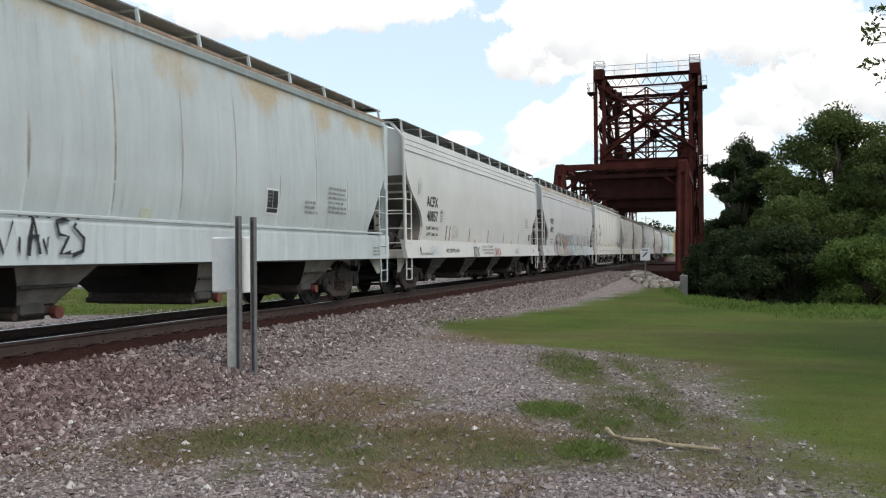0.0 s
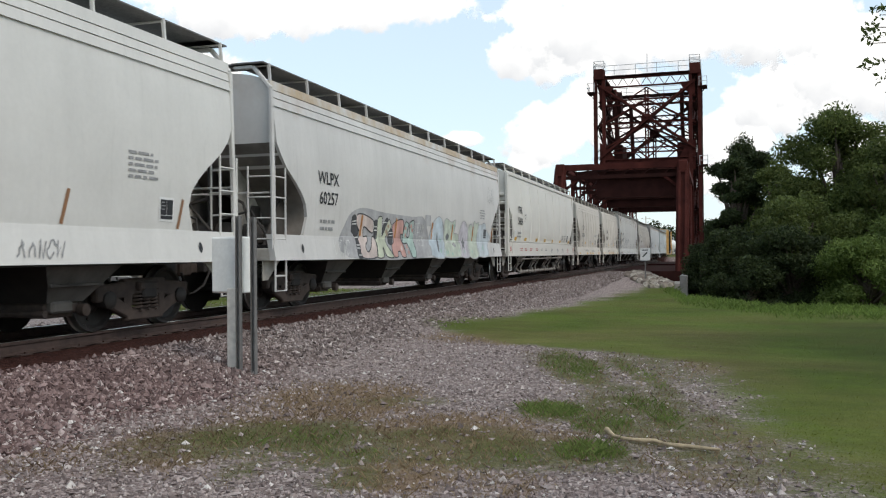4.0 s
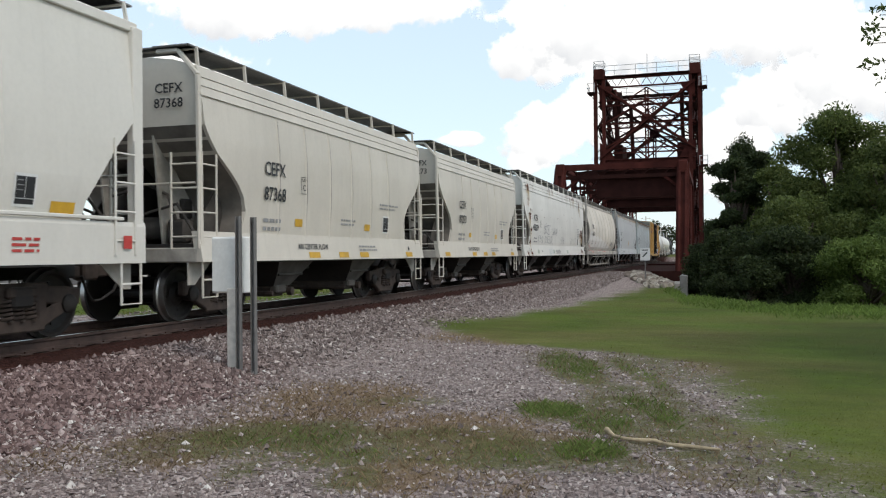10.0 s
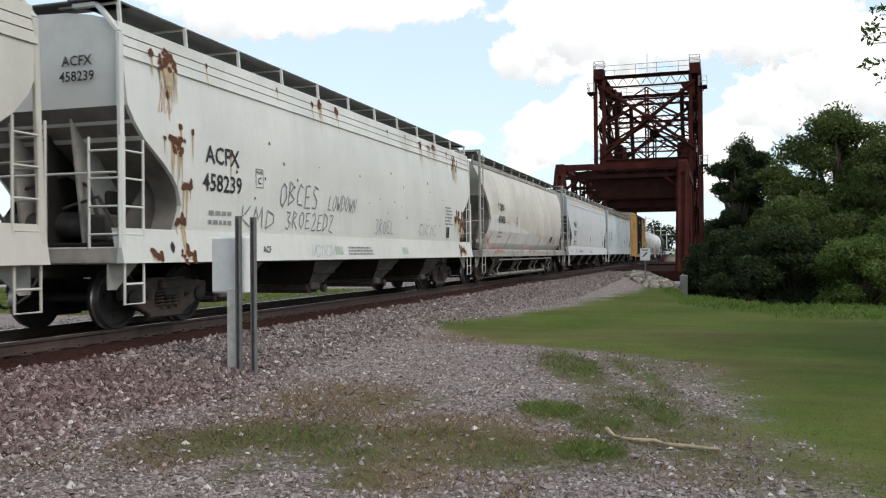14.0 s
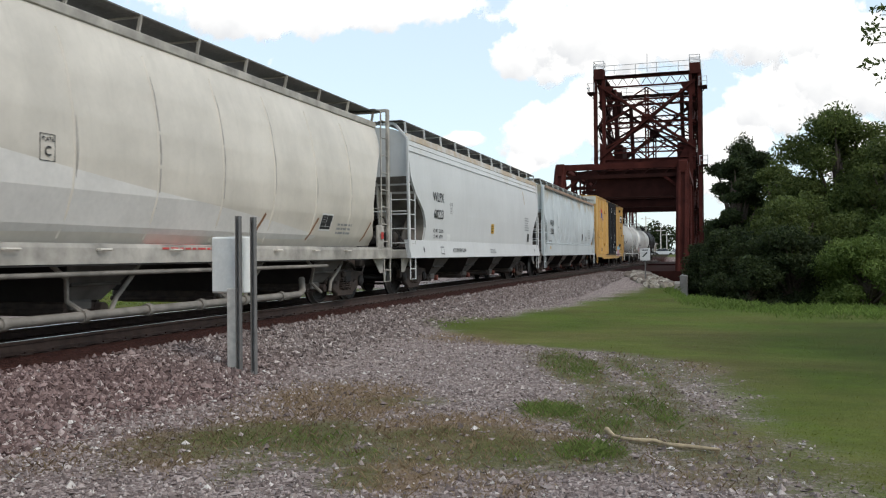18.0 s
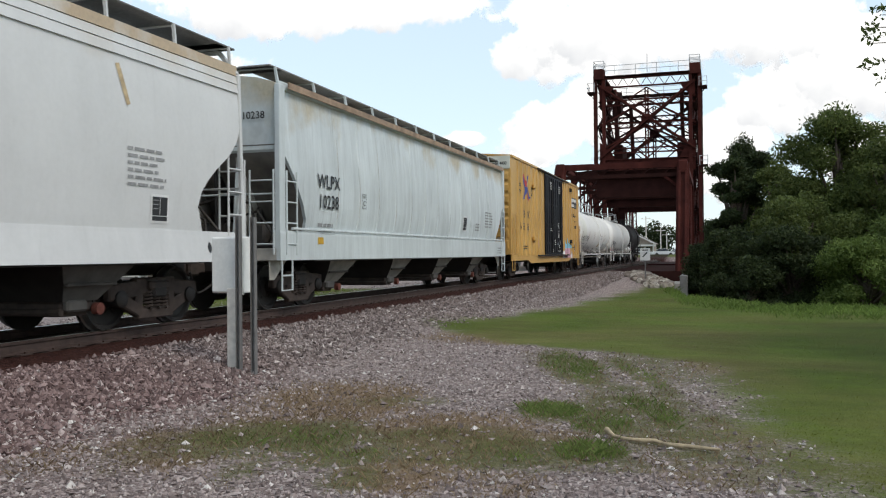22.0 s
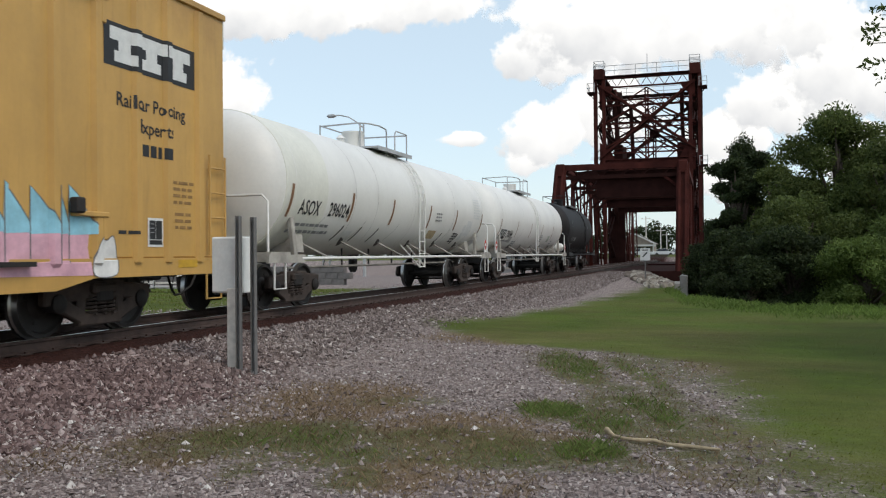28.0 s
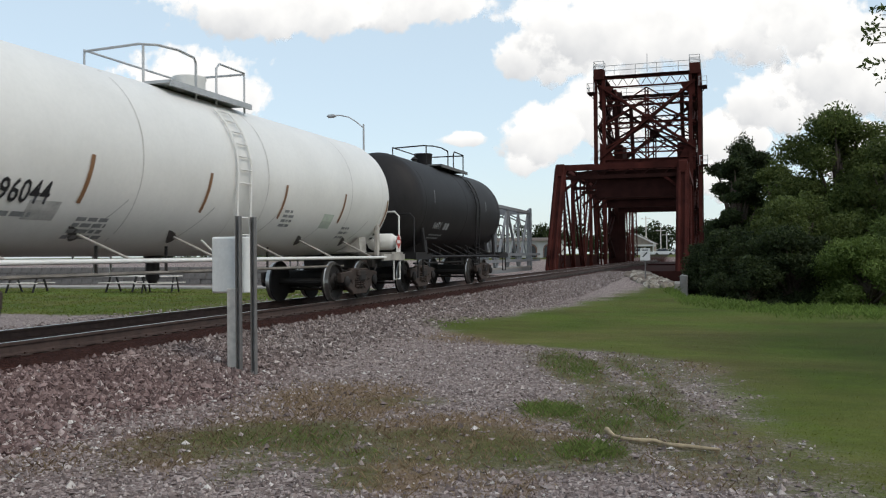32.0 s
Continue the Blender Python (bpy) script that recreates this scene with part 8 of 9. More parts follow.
decal(car_k, "emblem_panel", rect(7.13, 3.98, 2.12, 0.6), flat_k, BLACK, 0.005)
for y in (6.5, 7.1, 7.75):
    decal(car_k, "emblem_letter_shape", [(y - 0.31, 4.22), (y + 0.31, 4.22), (y + 0.31, 4.04), (y + 0.13, 4.04), (y + 0.13, 3.9), (y + 0.22, 3.9), (y + 0.22, 3.75), (y - 0.22, 3.75), (y - 0.22, 3.9), (y - 0.13, 3.9), (y - 0.13, 4.04), (y - 0.31, 4.04)], flat_k, WHITE, 0.009)
for txt, y, z in (("Railcar Pooling", 7.12, 3.24), ("Experts", 7.17, 2.92)):
    sign_text(car_k, txt, y, z, 0.27, flat_k, BLACK, 1.0, 0.006)
bars(car_k, 7.27, 2.6, 0.9, 1, flat_k, BLACK, 0.17, 0.2, 0.006)
for y, z, w, n in ((-6.3, 1.4, 1.0, 2), (-0.9, 4.55, 0.5, 4), (1.5, 4.5, 0.5, 4), (6.6, 1.42, 0.5, 1)):
    bars(car_k, y, z, w, n, flat_k if abs(y) > 3 else (lambda q: 1.72), BLACK if abs(y) > 3 else WHITE, 0.05, 0.1, 0.006)
for y, z, w, n in ((-0.9, 2.3, 0.4, 2), (0.2, 1.75, 0.3, 3), (1.4, 1.5, 0.3, 2), (-0.4, 1.3, 0.25, 2), (1.1, 2.6, 0.3, 2)):
    bars(car_k, y, z, w, n, lambda q: 1.72, WHITE, 0.05, 0.1, 0.006)
capacity_panel(car_k, 7.17, 1.43, flat_k, 0.3, 0.36)
bars(car_k, 7.9, 2.2, 0.6, 4, flat_k, BOX_FADED, 0.045, 0.1, 0.006)
bars(car_k, 7.9, 1.72, 0.5, 3, flat_k, BOX_FADED, 0.045, 0.1, 0.006)
decal(car_k, "reflector", rect(7.95, 0.97, 0.5, 0.12), flat_k, YELLOW, 0.006)
# graffiti: fins over a pink band, between two chalk-white blobs
decal(car_k, "graffiti_base", [(3.84, 0.86), (5.82, 0.84), (5.74, 1.2), (5.78, 1.5), (5.3, 1.44), (4.6, 1.4), (3.9, 1.38)], flat_k, GRAF["candy pink"], 0.004)
fins = ((3.88, 1.93), (4.3, 1.97), (4.75, 1.94), (5.2, 1.97), (5.4, 2.0), (5.88, 1.5))
for (y, tip), (nxt, _) in zip(fins, fins[1:]):
    w = nxt - y
    decal(car_k, "graffiti_spike", [(y - 0.02, 1.36), (nxt, 1.38), (nxt, 1.52), (y + 0.72 * w, 1.66), (y + 0.35 * w, tip - 0.12), (y, tip)], flat_k, GRAF["bright cyan"], 0.006)
    ribbon(car_k, "graffiti_outline", [(y, 1.0), (y, 1.36), (y, 1.65), (y, tip), (y + 0.35 * w, tip - 0.12), (y + 0.72 * w, 1.66), (nxt, 1.5)], 0.016, flat_k, GRAF["slate"], 0.009)
blob(car_k, [(3.15, 0.88), (3.9, 0.86), (3.78, 1.12), (3.74, 1.4), (3.55, 1.43), (3.46, 1.24), (3.24, 1.18)], flat_k, "white chalk", "slate", 0.007, 0.014)
blob(car_k, [(5.84, 0.84), (6.28, 0.84), (6.3, 1.1), (6.24, 1.36), (6.1, 1.3), (6.0, 1.36), (5.86, 1.16)], flat_k, "white chalk", "slate", 0.007, 0.014)
# writing on the plug door
door_k = lambda z: BOX_W + 0.125
sign_text(car_k, "STANDARD CAR", 1.83, 1.69, 0.066, door_k, WHITE, 1.0, 0.004)
sign_text(car_k, "SEAL ONLY", 1.83, 1.62, 0.066, door_k, WHITE, 1.0, 0.004)
ribbon(car_k, "seal_frame", [(1.6, 1.58), (2.06, 1.58), (2.06, 1.76), (1.6, 1.76)], 0.014, door_k, WHITE, 0.003, True)
sign_text(car_k, "OPEN THIS", 1.2, 1.2, 0.075, door_k, WHITE, 1.0, 0.004)
sign_text(car_k, "DOOR FIRST", 1.68, 1.2, 0.075, door_k, WHITE, 1.0, 0.004)
sign_text(car_k, "OPEN", 1.19, 2.38, 0.08, door_k, WHITE, 1.0, 0.004)
sign_text(car_k, "CLOSE", 1.5, 2.38, 0.08, door_k, WHITE, 1.0, 0.004)
ribbon(car_k, "door_dial", [(1.29 + 0.085 * math.cos(k * 0.524), 2.2 + 0.11 * math.sin(k * 0.524)) for k in range(12)], 0.03, door_k, WHITE, 0.004, True)
decal(car_k, "sticker", rect(1.29, 1.98, 0.2, 0.2), door_k, WHITE, 0.004)
decal(car_k, "sticker", smooth_loop([(1.0, 1.56), (1.08, 1.64), (1.16, 1.56), (1.08, 1.48)]), door_k, GRAF["sky blue"], 0.004)
scribble(car_k, -3.6, 1.55, 0.4, 0.5, 3, flat_k, GRAF["candy pink"], 41, 0.02)
# the marks follow the ribs of the side
for ob in list(car_k.children):
    base = ob.name.split(".")[0]
    if base not in ("ribbon_emblem", "lettering", "emblem_panel", "emblem_letter_shape", "stencil", "data_panel", "reflector", "graffiti_spike", "graffiti_base", "graffiti_outline", "graffiti_letter", "scribble", "tag_stroke"):
        continue
    bm = bmesh.new()
    bm.from_mesh(ob.data)
    bm.verts.ensure_lookup_table()
    if bm.verts[0].co.x < BOX_W + 0.05:
        lo, hi = min(v.co.y for v in bm.verts), max(v.co.y for v in bm.verts)
        cuts = [((0, r + d, 0), (0, 1, 0)) for r in BOX_RIBS for d in (-0.1, -0.06, 0.06, 0.1) if lo < r + d < hi]
        cuts += [((0, 0, z), (0, 0, 1)) for z in (1.0, 1.06) if min(v.co.z for v in bm.verts) < z < max(v.co.z for v in bm.verts)]
        for co, no in cuts:
            bmesh.ops.bisect_plane(bm, geom=bm.verts[:] + bm.edges[:] + bm.faces[:], plane_co=co, plane_no=no)
        for v in bm.verts:
            v.co.x += box_side(v.co.y, v.co.z + 0.0001) - BOX_W
        bmesh.ops.triangulate(bm, faces=bm.faces[:])
        bm.to_mesh(ob.data)
    bm.free()
end_marks(car_k, -9.12, 4.74, "TBOX 666460", None, 0.2, 0.82)
# L, M, N
sign_text(car_l, "ASOX", -5.6, 2.05, 0.42, pr_l, BLACK, 0.85)
sign_text(car_l, "296024", -4.15, 2.06, 0.42, pr_l, BLACK, 0.85)
bars(car_l, -5.2, 1.72, 2.0, 2, pr_l, GREYMARK, 0.06, 0.14)
slashes(car_l, (-6.5, -3.5, -0.85, 2.2, 4.9, 8.0), 1.85, 2.5, pr_l, BAND, 0.1, 0.02)
slashes(car_l, (-3.65, -2.6, -1.5, 3.85, 5.6), 1.42, 1.75, pr_l, BLACK, 0.06, 0.1)
decal(car_l, "overpaint_patch", rect(2.93, 1.68, 0.75, 0.24), pr_l, G_RUN, 0.006)
decal(car_l, "overpaint_patch", rect(-3.15, 1.55, 0.55, 0.2), pr_l, WHITE, 0.006)
CREAM_TOUCH = simple("cream touch-up paint", (0.78, 0.765, 0.68), 0.5, 0.0, 0.08, 1.2, 0.03)
part("overpaint_band", Shape().turned([(-6.75, 1.455), (-6.74, 1.464), (-4.86, 1.464), (-4.85, 1.455)], 56, (0, 0, 2.55), "y"), CREAM_TOUCH, car_l, "cream touch-up band", smooth=30)
SEAM_GREY = simple("grey weld line", (0.55, 0.53, 0.5), 0.7, 0.0, 0.3, 5, 0.05)
GREASE = simple("dark grease smear", (0.09, 0.08, 0.075), 0.6, 0.0, 0.5, 8, 0.05)
for car, skin, ys in ((car_l, pr_l, (-3.35, -1.95, 0.85, 4.6)), (car_m, pr_m, (-6.3, -2.4, 1.3, 5.2))):
    for y in ys:
        ribbon(car, "weld_seam", [(y, 1.3 + 2.55 * k / 16) for k in range(17)], 0.018, skin, SEAM_GREY, 0.006)
    fore, aft = (8.05, 9.45) if car is car_l else (8.1, 8.95)
    for k in range(6):
        y = -fore + 2.9 + (fore + aft - 5.8) * k / 5 - 0.2
        decal(car, "grease_smear", smooth_loop([(y - 0.28, 1.5), (y - 0.05, 1.46), (y + 0.12, 1.36), (y + 0.02, 1.3), (y - 0.12, 1.36)], 2), skin, GREASE, 0.008)
        ribbon(car, "grime_run", [(y + 0.1 + 0.5 * j / 6, 1.4 + 0.5 * j / 6) for j in range(7)], 0.02, skin, SEAM_GREY, 0.005)
decal(car_m, "overpaint_patch", rect(-4.1, 1.68, 0.55, 0.24), pr_m, SEAM_GREY, 0.006)
decal(car_l, "overpaint_patch", rect(6.6, 1.95, 0.6, 0.5), pr_l, WHITE, 0.006)
decal(car_l, "overpaint_patch", rect(6.1, 1.8, 0.3, 0.5), pr_l, WHITE, 0.006)
bars(car_l, 7.35, 2.95, 0.9, 8, pr_l, WHITE, 0.06, 0.09, 0.01)
decal(car_l, "stain", smooth_loop([(7.3, 1.2), (8.2, 1.25), (8.3, 1.75), (7.9, 1.6), (7.4, 1.5)]), pr_l, SEAM_GREY, 0.004)
bars(car_l, 3.1, 2.3, 0.6, 3, pr_l, GREYMARK, 0.05, 0.1)
bars(car_l, 5.4, 1.75, 0.5, 4, pr_l, BLACK, 0.05, 0.08)
decal(car_m, "marking_panel", rect(-5.75, 1.88, 0.95, 0.36), pr_m, BLACK, 0.007)
sign_text(car_m, "ASOX", -5.75, 1.88, 0.36, pr_m, WHITE, 0.9, 0.014)
sign_text(car_m, "296044", -4.6, 1.88, 0.4, pr_m, BLACK, 0.85)
bars(car_m, -4.9, 1.62, 1.6, 1, pr_m, GREYMARK, 0.06, 0.12)
slashes(car_m, (-6.5, -3.5, -0.65, 2.0, 4.8, 7.4), 1.8, 2.45, pr_m, BAND, 0.08, 0.04)
bars(car_m, -3.0, 1.6, 0.8, 4, pr_m, GREYMARK, 0.05, 0.08)
bars(car_m, 2.4, 1.95, 0.5, 4, pr_m, GREYMARK, 0.05, 0.09)
decal(car_m, "overpaint_patch", rect(4.2, 1.82, 0.5, 0.3), pr_m, GRAF["sage green"], 0.006)
bars(car_m, 5.4, 1.7, 0.5, 3, pr_m, GREYMARK, 0.05, 0.1)
bars(car_m, 7.4, 1.7, 0.3, 3, pr_m, BLACK, 0.05, 0.1)
for car, skin, ys in ((car_l, pr_l, (8.3,)), (car_m, pr_m, (-7.6, 8.1))):
    for y in ys:
        d = [(y - 0.2, 1.42), (y, 1.22), (y + 0.2, 1.42), (y, 1.62)]
        decal(car, "placard", [(a, b) for a, b in d], lambda z: 1.5, REDMARK, 0.0, "red diamond hazard placard")
        decal(car, "placard_band", rect(y, 1.42, 0.24, 0.09), lambda z: 1.5, WHITE, 0.004)
        part("placard_holder", Shape().box((1.49, y, 1.34), (0.012, 0.3, 0.46)), TANK_WHITE, car)
sign_text(car_n, "NATX", -2.95, 1.95, 0.3, pr_n, GREYMARK, 0.9)
bars(car_n, -2.0, 1.95, 0.6, 1, pr_n, GREYMARK, 0.2, 0.3)
bars(car_n, -2.6, 1.68, 1.4, 2, pr_n, GREYMARK, 0.04, 0.09)
slashes(car_n, (-3.6, 2.4), 2.6, 3.0, pr_n, GREYMARK, 0.04, 0.05)

# ---- surroundings ----
TAN_ROOF = simple("brown shingle roof", (0.13, 0.1, 0.08), 0.9, 0.0, 0.25, 2, 0.4)
STUCCO = simple("white stucco", (0.6, 0.59, 0.56), 0.85, 0.0, 0.12, 1.0, 0.2)
TAN_WALL = simple("tan clapboard wall", (0.3, 0.25, 0.2), 0.85, 0.0, 0.2, 1.0, 0.2)
GLASS_DARK = simple("dark window glass", (0.03, 0.035, 0.04), 0.12, 0.0, 0.1, 2, 0.02)
BRICK = simple("red-brown arch brick", (0.2, 0.11, 0.075), 0.9, 0.0, 0.3, 3, 0.3)
PALE_STEEL = simple("grey painted steel", (0.24, 0.245, 0.25), 0.6, 0.2, 0.2, 4, 0.15)
GZ = 0.45                                      # ground height beyond the creek


def house():
    h = thing("house", "small tan gabled house with white porch across the creek", "house", at=pose(-7.2, 190, GZ))
    part("wall", Shape().slab([(-4.2, 0), (4.2, 0), (4.2, 2.6), (0, 4.7), (-4.2, 2.6)], -0.0, 9.0, "y"), TAN_WALL, h)
    for sx in (-1, 1):
        part("roof", Shape().beam((sx * 2.3, -0.6, 3.72), (sx * 2.3, 9.6, 3.72), 5.3, 0.16, (sx * 0.45, 0, 0.89)), TAN_ROOF, h)
        part("bargeboard", Shape().beam((sx * 4.75, -0.62, 2.45), (0, -0.62, 4.85), 0.08, 0.24, (0, 0, 1)), STUCCO, h)
    part("porch_roof", Shape().box((1.9, -1.6, 2.2), (5.4, 3.2, 0.35), chamfer=0.04), STUCCO, h)
    for x in (-0.6, 0.9, 2.6, 4.3):
        part("porch_post", Shape().box((x, -2.9, 1.0), (0.28, 0.28, 2.1), chamfer=0.03), STUCCO, h)
    for x in (-2.6, 1.2, 3.0):
        w = part("window", Shape().box((x, -0.04, 1.4), (1.0, 0.08, 1.2)), STUCCO, h)
        part("pane", Shape().box((x, -0.09, 1.4), (0.84, 0.02, 1.04)), GLASS_DARK, w)
    part("door", Shape().box((-0.4, -0.04, 1.05), (0.95, 0.08, 2.05)), TAN_ROOF, h)


house()


def parked_car(name, x, y, rz, paint, label):
    c = thing(name, label, "car", at=pose(x, y, GZ, 0, 0, rz))
    body = [[(a, -0.88, b), (a, 0.88, b), (a, 0.88, b + d), (a, -0.88, b + d)] for a, b, d in ((-2.2, 0.4, 0.35), (-2.1, 0.3, 0.6), (-1.0, 0.28, 0.68), (1.0, 0.28, 0.68), (2.0, 0.3, 0.55), (2.25, 0.4, 0.3))]
    part("body", Shape().rings(body), paint, c, smooth=35)
    cab = [[(-1.4, -0.82, 0.95), (1.1, -0.82, 0.95), (1.1, 0.82, 0.95), (-1.4, 0.82, 0.95)], [(-0.9, -0.68, 1.45), (0.45, -0.68, 1.45), (0.45, 0.68, 1.45), (-0.9, 0.68, 1.45)]]
    part("cabin", Shape().rings(cab), GLASS_DARK, c)
    part("roof", Shape().box((-0.22, 0, 1.47), (1.3, 1.36, 0.06), chamfer=0.02), paint, c)
    for a in (-1.35, 1.4):
        for b in (-0.86, 0.86):
            part("wheel", Shape().turned([(b - 0.1, 0.2), (b - 0.1, 0.32), (b + 0.1, 0.32), (b + 0.1, 0.2)], 16, (a, 0, 0.32), "y"), STEEL_DARK, c, smooth=40)


CARWHITE = simple("white car enamel", (0.7, 0.7, 0.7), 0.25, 0.0, 0.05, 2, 0.02)
CARGREY = simple("silver-grey car enamel", (0.3, 0.31, 0.33), 0.25, 0.3, 0.05, 2, 0.02)
parked_car("parked_car", -0.6, 182, 8, CARWHITE, "white car parked near the house")
parked_car("parked_car", 2.6, 186, 15, CARGREY, "silver-grey car parked near the house")
parked_car("parked_car", -4.5, 178, 0, CARWHITE, "white car parked before the porch")


def utility_pole(x, y, h, z0=GZ):
    p = thing("utility_pole", "weathered wooden utility pole with crossarm", "pole", "utility poles", at=pose(x, y, z0))
    part("pole", Shape().tube([(0, 0, -0.5), (0, 0, h)], [0.16, 0.1], 8), POST_WOOD, p, smooth=50)
    part("crossarm", Shape().box((0, -0.12, h - 0.6), (2.2, 0.1, 0.12)), POST_WOOD, p)
    for a in (-0.9, 0, 0.9):
        part("insulator", Shape().turned([(h - 0.55, 0.05), (h - 0.4, 0.06), (h - 0.35, 0.03)], 8, (a, -0.12, 0), "z"), CONCRETE, p)


utility_pole(-6.4, 215, 9.5)
utility_pole(-2.1, 200, 6.2)
utility_pole(-1.2, 208, 5.4)


def arcade():
    b = thing("arcade_building", "long low white building with brick-edged arches and tiled roof", "building", at=pose(-30, 150, 0.4))
    part("wall", Shape().box((0, 4.5, 1.5), (26, 8.4, 3.0)), STUCCO, b)
    part("roof", Shape().rings([[(-13.4, -0.4, 3.0), (13.4, -0.4, 3.0), (13.4, 9.2, 3.0), (-13.4, 9.2, 3.0)], [(-12, 3.5, 3.6), (12, 3.5, 3.6), (12, 5.4, 3.6), (-12, 5.4, 3.6)]]), TAN_ROOF, b)
    for k in range(9):
        x = -11.6 + k * 2.9
        o = [(x - 0.9, 0.1), (x + 0.9, 0.1), (x + 0.9, 1.5)] + [(x + 0.9 * math.cos(t), 1.5 + 0.9 * math.sin(t)) for t in [math.pi * j / 8 for j in range(1, 8)]] + [(x - 0.9, 1.5)]
        a = part("arch_surround", Shape().slab(o, 0.16, 0.28, "y"), BRICK, b)
        part("arch_opening", Shape().slab([(x + (p - x) * 0.78, 0.1 + (q - 0.1) * 0.9) for p, q in o], 0.1, 0.2, "y"), GLASS_DARK, a)


arcade()


def street_lamp():
    p = thing("street_lamp", "grey steel street lamp with curved arm", "street lamp", at=pose(-15.6, 60, -0.5))
    part("pole", Shape().tube([(0, 0, -0.3), (0, 0, 11.4)], [0.13, 0.07], 10), GALV, p, smooth=50)
    part("arm", Shape().tube([(0, 0, 11.1), (-0.5, -0.1, 11.55), (-1.1, -0.2, 11.95), (-1.8, -0.3, 12.12), (-2.2, -0.35, 12.12)], 0.045, 7), GALV, p, smooth=50)
    part("lamp_head", Shape().turned([(-0.42, 0.03), (-0.3, 0.13), (0.1, 0.15), (0.35, 0.07)], 12, (-2.4, -0.38, 12.08)), GALV, p, smooth=40)


street_lamp()


def side_truss():
    t = thing("steel_truss_frame", "weathered grey steel truss frame beside the track", "truss", at=pose(-6.0, 0, -0.35))
    ys = [58, 61.9, 65.8, 69.7, 73.6]
    for x in (0.0, -3.6):
        part("chord", Shape().beam((x, ys[0], 5.0), (x, ys[-1], 5.0), 0.22, 0.24), PALE_STEEL, t)
        part("chord", Shape().beam((x, ys[0], 0.15), (x, ys[-1], 0.15), 0.26, 0.3), PALE_STEEL, t)
        for i, y in enumerate(ys):
            part("upright", laced((x, y, 0.1), (x, y, 5.0), 0.26, 0.14, (0, 1, 0)), PALE_STEEL, t)
        for i, (a, b) in enumerate(zip(ys, ys[1:])):
            part("diagonal", Shape().beam((x, a, 0.2 if i % 2 else 4.9), (x, b, 4.9 if i % 2 else 0.2), 0.16, 0.18, (1, 0, 0)), PALE_STEEL, t)
            part("diagonal", Shape().beam((x, a, 4.9 if i % 2 else 0.2), (x, b, 0.2 if i % 2 else 4.9), 0.06, 0.08, (1, 0, 0)), PALE_STEEL, t)
    for y in ys:
        part("cross_strut", Shape().beam((0, y, 4.95), (-3.6, y, 4.95), 0.14, 0.2), PALE_STEEL, t)
        part("cross_brace", Shape().beam((0, y, 4.1), (-1.8, y, 4.95), 0.1, 0.1, (0, 1, 0)).beam((-3.6, y, 4.1), (-1.8, y, 4.95), 0.1, 0.1, (0, 1, 0)), PALE_STEEL, t)
    part("end_plate", Shape().box((0.06, 73.9, 4.4), (0.3, 0.7, 1.7), chamfer=0.03), PALE_STEEL, t)
    part("end_post", Shape().beam((0.05, 74.3, 0), (0.05, 74.3, 5.4), 0.22, 0.22), PALE_STEEL, t)
    part("deck", Shape().box((-1.8, 66, 0.35), (3.9, 17, 0.12)), CONCRETE, t)
    for z in (0.9, 1.4):
        part("guard_rail", Shape().beam((0.16, 52, z), (0.16, 78, z), 0.06, 0.22), PALE_STEEL, t)


side_truss()

# low wall, path and road across the lawn
LOWWALL = simple("rough grey stone wall", (0.17, 0.157, 0.148), 0.95, 0.0, 0.35, 2.2, 0.6, 0.02)
wall = thing("low_stone_wall", "low rough grey stone wall behind the lawn", "wall", kind="structure")
rw = random.Random(5)
block = Shape().box((0, 0, 0), (0.745, 0.4, 0.346), chamfer=0.02).mesh("stone_block")
block.materials.append(LOWWALL)
for row in range(3):
    for k in range(62):
        part("stone_block", block, LOWWALL, wall, at=pose(-56 + k * 0.75 + (0.37 if row % 2 else 0), 43.5 + rw.uniform(-0.03, 0.03), -0.38 + row * 0.35, 0, 0, rw.uniform(-1.5, 1.5)))
path = part("path", Shape().box((-36, 38.6, -0.5), (52, 2.0, 0.12), chamfer=0.02), CONCRETE, None)
tagged(path, "pale concrete path along the lawn", "path", kind="structure")


def picnic_table(x, y, rz):
    t = thing("picnic_table", "weathered wooden picnic table on the lawn", "picnic table", "picnic tables", at=pose(x, y, -0.53, 0, 0, rz))
    for k in range(4):
        part("board", Shape().box((0, -0.3 + k * 0.2, 0.74), (1.8, 0.18, 0.04)), POST_WOOD, t)
    for s in (-1, 1):
        part("bench", Shape().box((0, s * 0.75, 0.44), (1.8, 0.26, 0.04)), POST_WOOD, t)
        for e in (-0.65, 0.65):
            part("leg", Shape().beam((e, s * 0.25, 0.72), (e, s * 0.65, 0.0), 0.09, 0.05, (1, 0, 0)), STEEL_DARK, t)


picnic_table(-21.5, 33, 12)
picnic_table(-16.9, 34.2, 8)
picnic_table(-14.6, 33.6, 20)

# sign, rip-rap and wing wall at the bridge end
sg = thing("warning_sign", "small white warning sign on a thin post", "sign", at=pose(6.0, 45, -0.5))
part("post", Shape().box((0, 0, 0.65), (0.06, 0.05, 1.5)), POST_STEEL, sg)
pl = part("plate", Shape().box((0, -0.045, 1.5), (0.5, 0.02, 0.62), chamfer=0.008), WHITE, sg)
part("symbol", Shape().beam((-0.12, -0.058, 1.38), (0.1, -0.058, 1.6), 0.008, 0.06, (1, 0, 0)).box((0, -0.058, 1.72), (0.3, 0.006, 0.05)).beam((0.1, -0.058, 1.6), (-0.02, -0.058, 1.62), 0.008, 0.05, (1, 0, 0)), BLACK, pl)
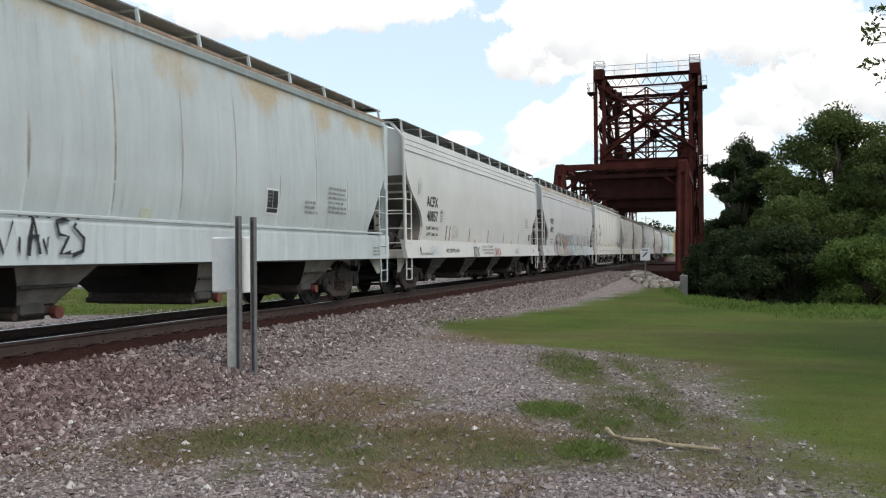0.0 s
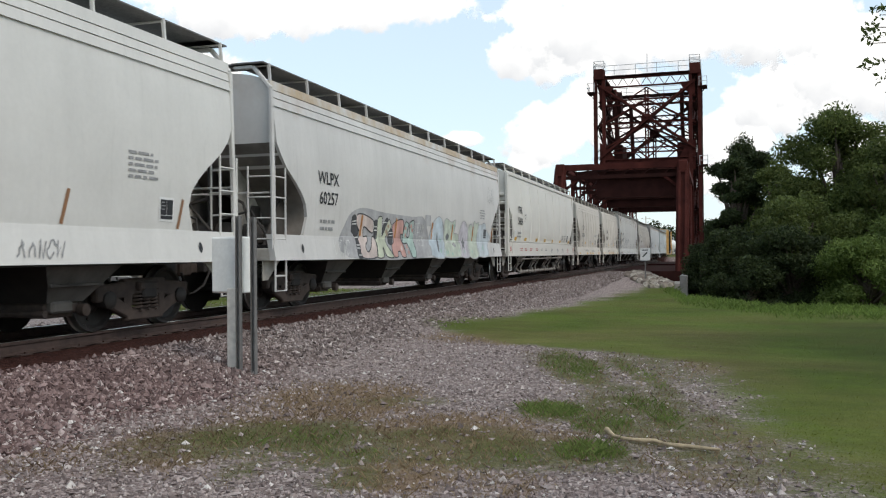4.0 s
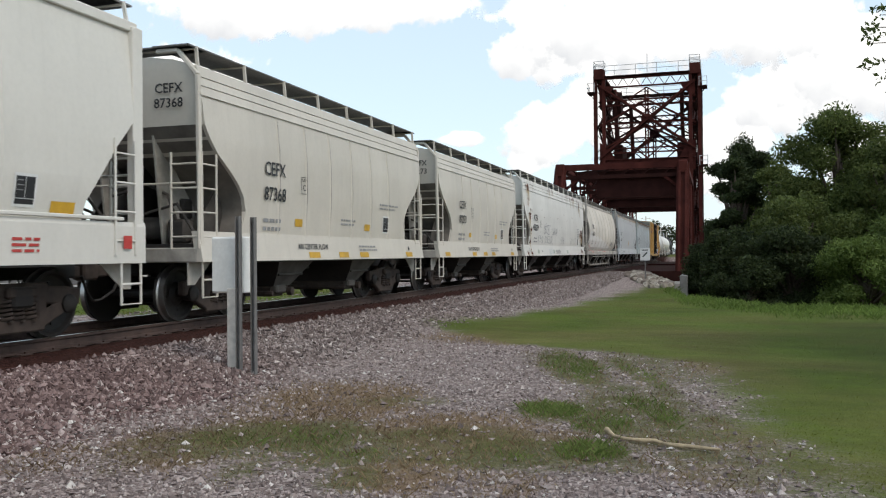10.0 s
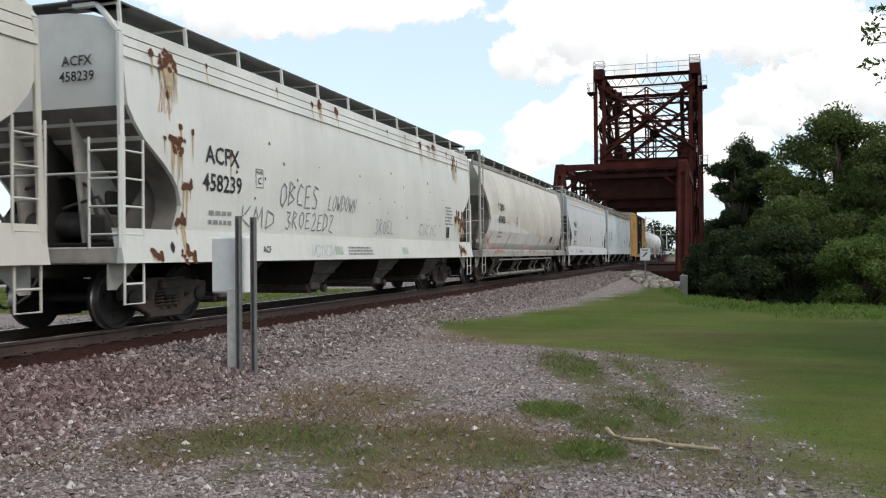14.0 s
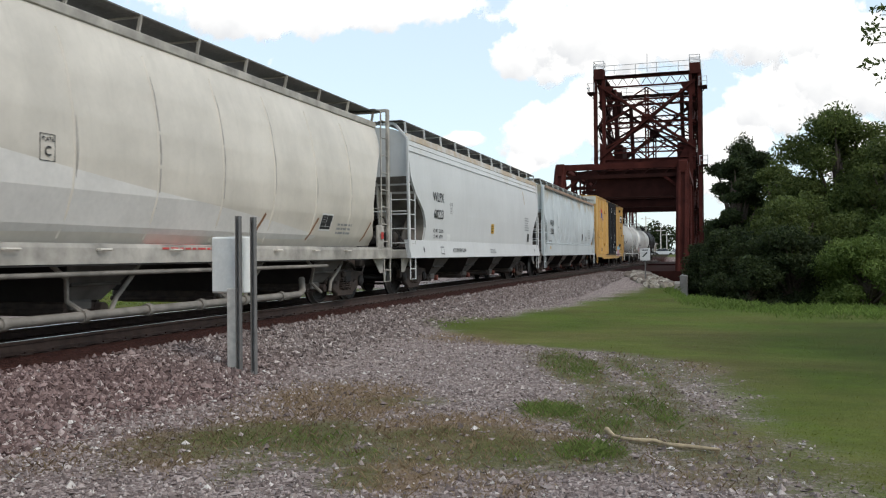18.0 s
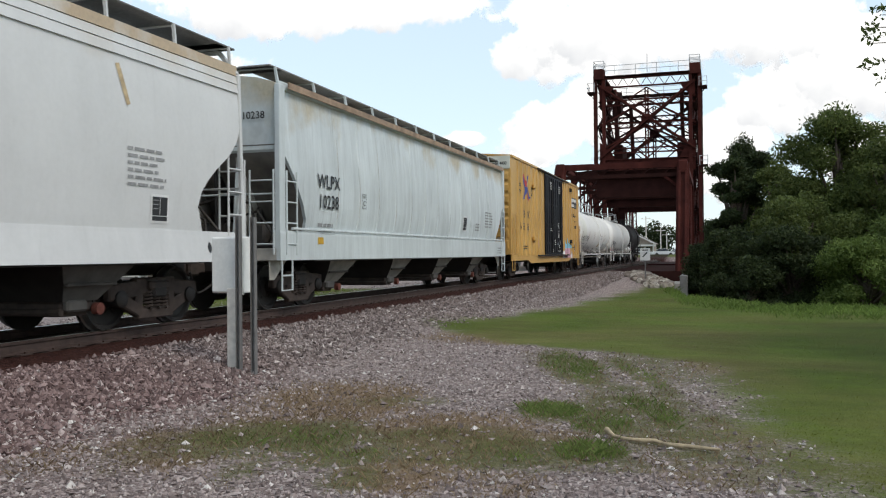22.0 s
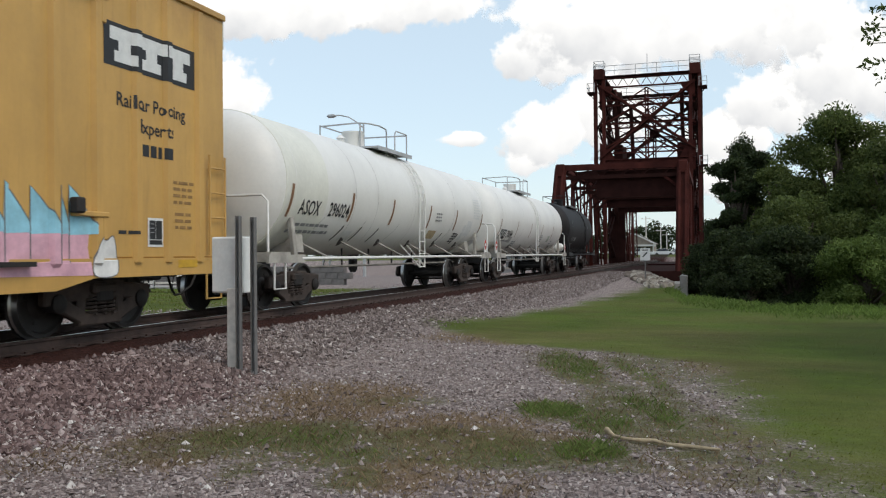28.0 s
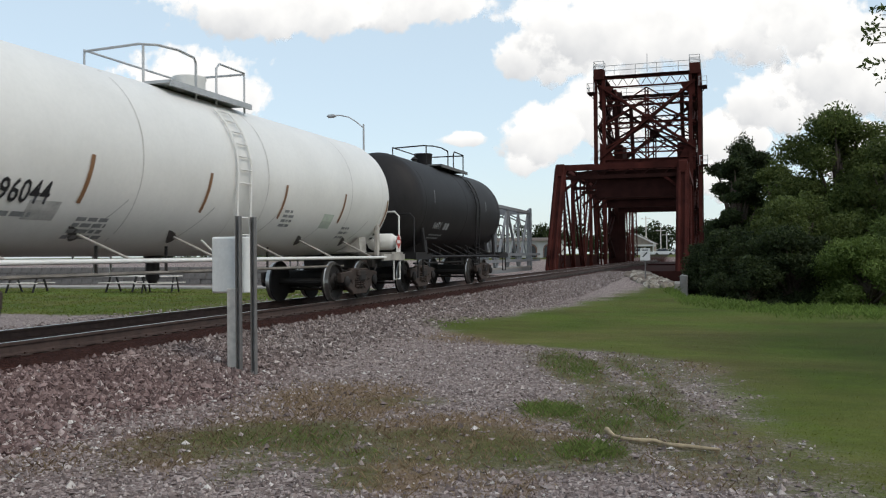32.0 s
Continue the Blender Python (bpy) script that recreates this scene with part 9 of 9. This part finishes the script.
rip = thing("riprap", "broken pale rocks heaped below the bridge end", "rocks", kind="structure")
rg = random.Random(12)
rocks = []
for k in range(5):
    q = rg.uniform(0.45, 0.75)
    s = Shape().turned([(-0.3 * q, 0.02), (-0.2 * q, 0.3 * q), (0.05 * q, 0.36 * q), (0.25 * q, 0.22 * q), (0.32 * q, 0.02)], 7, (0, 0, 0), "z")
    s.v = [(x * rg.uniform(0.7, 1.3), y * rg.uniform(0.7, 1.3), z * rg.uniform(0.7, 1.3)) for x, y, z in s.v]
    me = s.mesh("rock")
    me.materials.append(simple("pale broken rock", rg.choice([(0.3, 0.26, 0.21), (0.42, 0.38, 0.32), (0.22, 0.18, 0.15)]), 0.9, 0.0, 0.35, 3, 0.5))
    rocks.append(me)
for k in range(340):
    x, y = rg.uniform(4.4, 7.9), rg.uniform(40, 58)
    e = float(bank_edge(x))
    if y < e - 9:
        continue
    z = float(height(x, y))
    part("rock", rg.choice(rocks), None, rip, at=pose(x, y, z + 0.04 + rg.uniform(0, 0.06), rg.uniform(-40, 40), rg.uniform(-40, 40), rg.uniform(0, 360)))
part("wing_wall", Shape().box((7.75, 50, -1.1), (0.4, 3.0, 1.9), chamfer=0.05), CONCRETE, pier)

# far woods and the branch that hangs into view
def woods(name, label, x0, x1, y, n, h, seed, material, leaves, size):
    rng = np.random.default_rng(seed)
    cl = []
    for i in range(n):
        x = x0 + (x1 - x0) * (i + rng.random()) / n
        hh = h * (0.7 + 0.5 * rng.random())
        yy = y + rng.uniform(-8, 8)
        for k in range(5):
            r = hh * (0.16 + 0.12 * rng.random())
            cl.append((x + rng.normal() * hh * 0.22, yy + rng.normal() * 2, hh * (0.2 + 0.7 * rng.random()), r * 1.2, r, r))
    v, f = leaf_cloud(cl, leaves, size, rng)
    ob = new(name, big_mesh(name, v, f, material))
    return tagged(ob, label, "trees", kind="stuff")


woods("far_woods", "distant dark-green tree line beyond the houses", -190, 70, 265, 60, 8.5, 31, LEAF_DARK, 42000, 0.5)
woods("creek_brush", "dark brush along the far creek bank", 9, 60, 150, 22, 6.5, 33, LEAF_DARK, 16000, 0.4)
woods("left_bank_brush", "green brush on the far bank", -90, -32, 170, 18, 4.0, 35, LEAF, 10000, 0.4)

ov = thing("overhanging_tree", "leafy tree whose branches hang over the grass", "tree", at=pose(17.5, 15, -0.5))
s = Shape().tube([(0, 0, -0.4), (-0.1, 0, 2.5), (0.2, 0.1, 6), (0.3, 0, 9)], [0.32, 0.26, 0.18, 0.06], 9)
part("trunk", s, BARK, ov, smooth=50)
rng = np.random.default_rng(44)
twigs, cl = Shape(), []
for tip in ((-5.75, -0.9, 5.05), (-5.85, -1.0, 4.85), (-5.95, -1.1, 4.6), (-5.8, -1.0, 4.35), (-5.7, -0.9, 4.15), (-5.65, -1.0, 3.95), (-5.3, -0.8, 5.0), (-5.2, -0.9, 4.4)):
    b = Vector((-0.1, 0, 3.6))
    e = Vector(tip)
    twigs.tube([b, b.lerp(e, 0.5) + Vector((0, 0, 0.5)), e], [0.07, 0.035, 0.006], 5)
    for t in (0.6, 0.72, 0.84, 0.93, 1.0):
        q = b.lerp(e, t) + Vector((0, 0, 0.5 * (1 - abs(2 * t - 1)))) + Vector(rng.normal(size=3) * 0.06)
        cl.append((*q, 0.16, 0.16, 0.12))
part("branch", twigs, BARK, ov, smooth=50)
v, f = leaf_cloud(cl, 900, 0.05, rng)
crown = new("hanging_leaves", big_mesh("hanging_leaves", v, f, LEAF))
crown.parent = ov
cl = [(rng.normal() * 1.8 + 0.6, rng.normal() * 1.8, 6.5 + rng.normal() * 1.6, 1.1, 1.1, 0.8) for _ in range(22)]
v, f = leaf_cloud(cl, 7000, 0.14, rng)
crown = new("crown", big_mesh("crown", v, f, LEAF))
crown.parent = ov


motions()
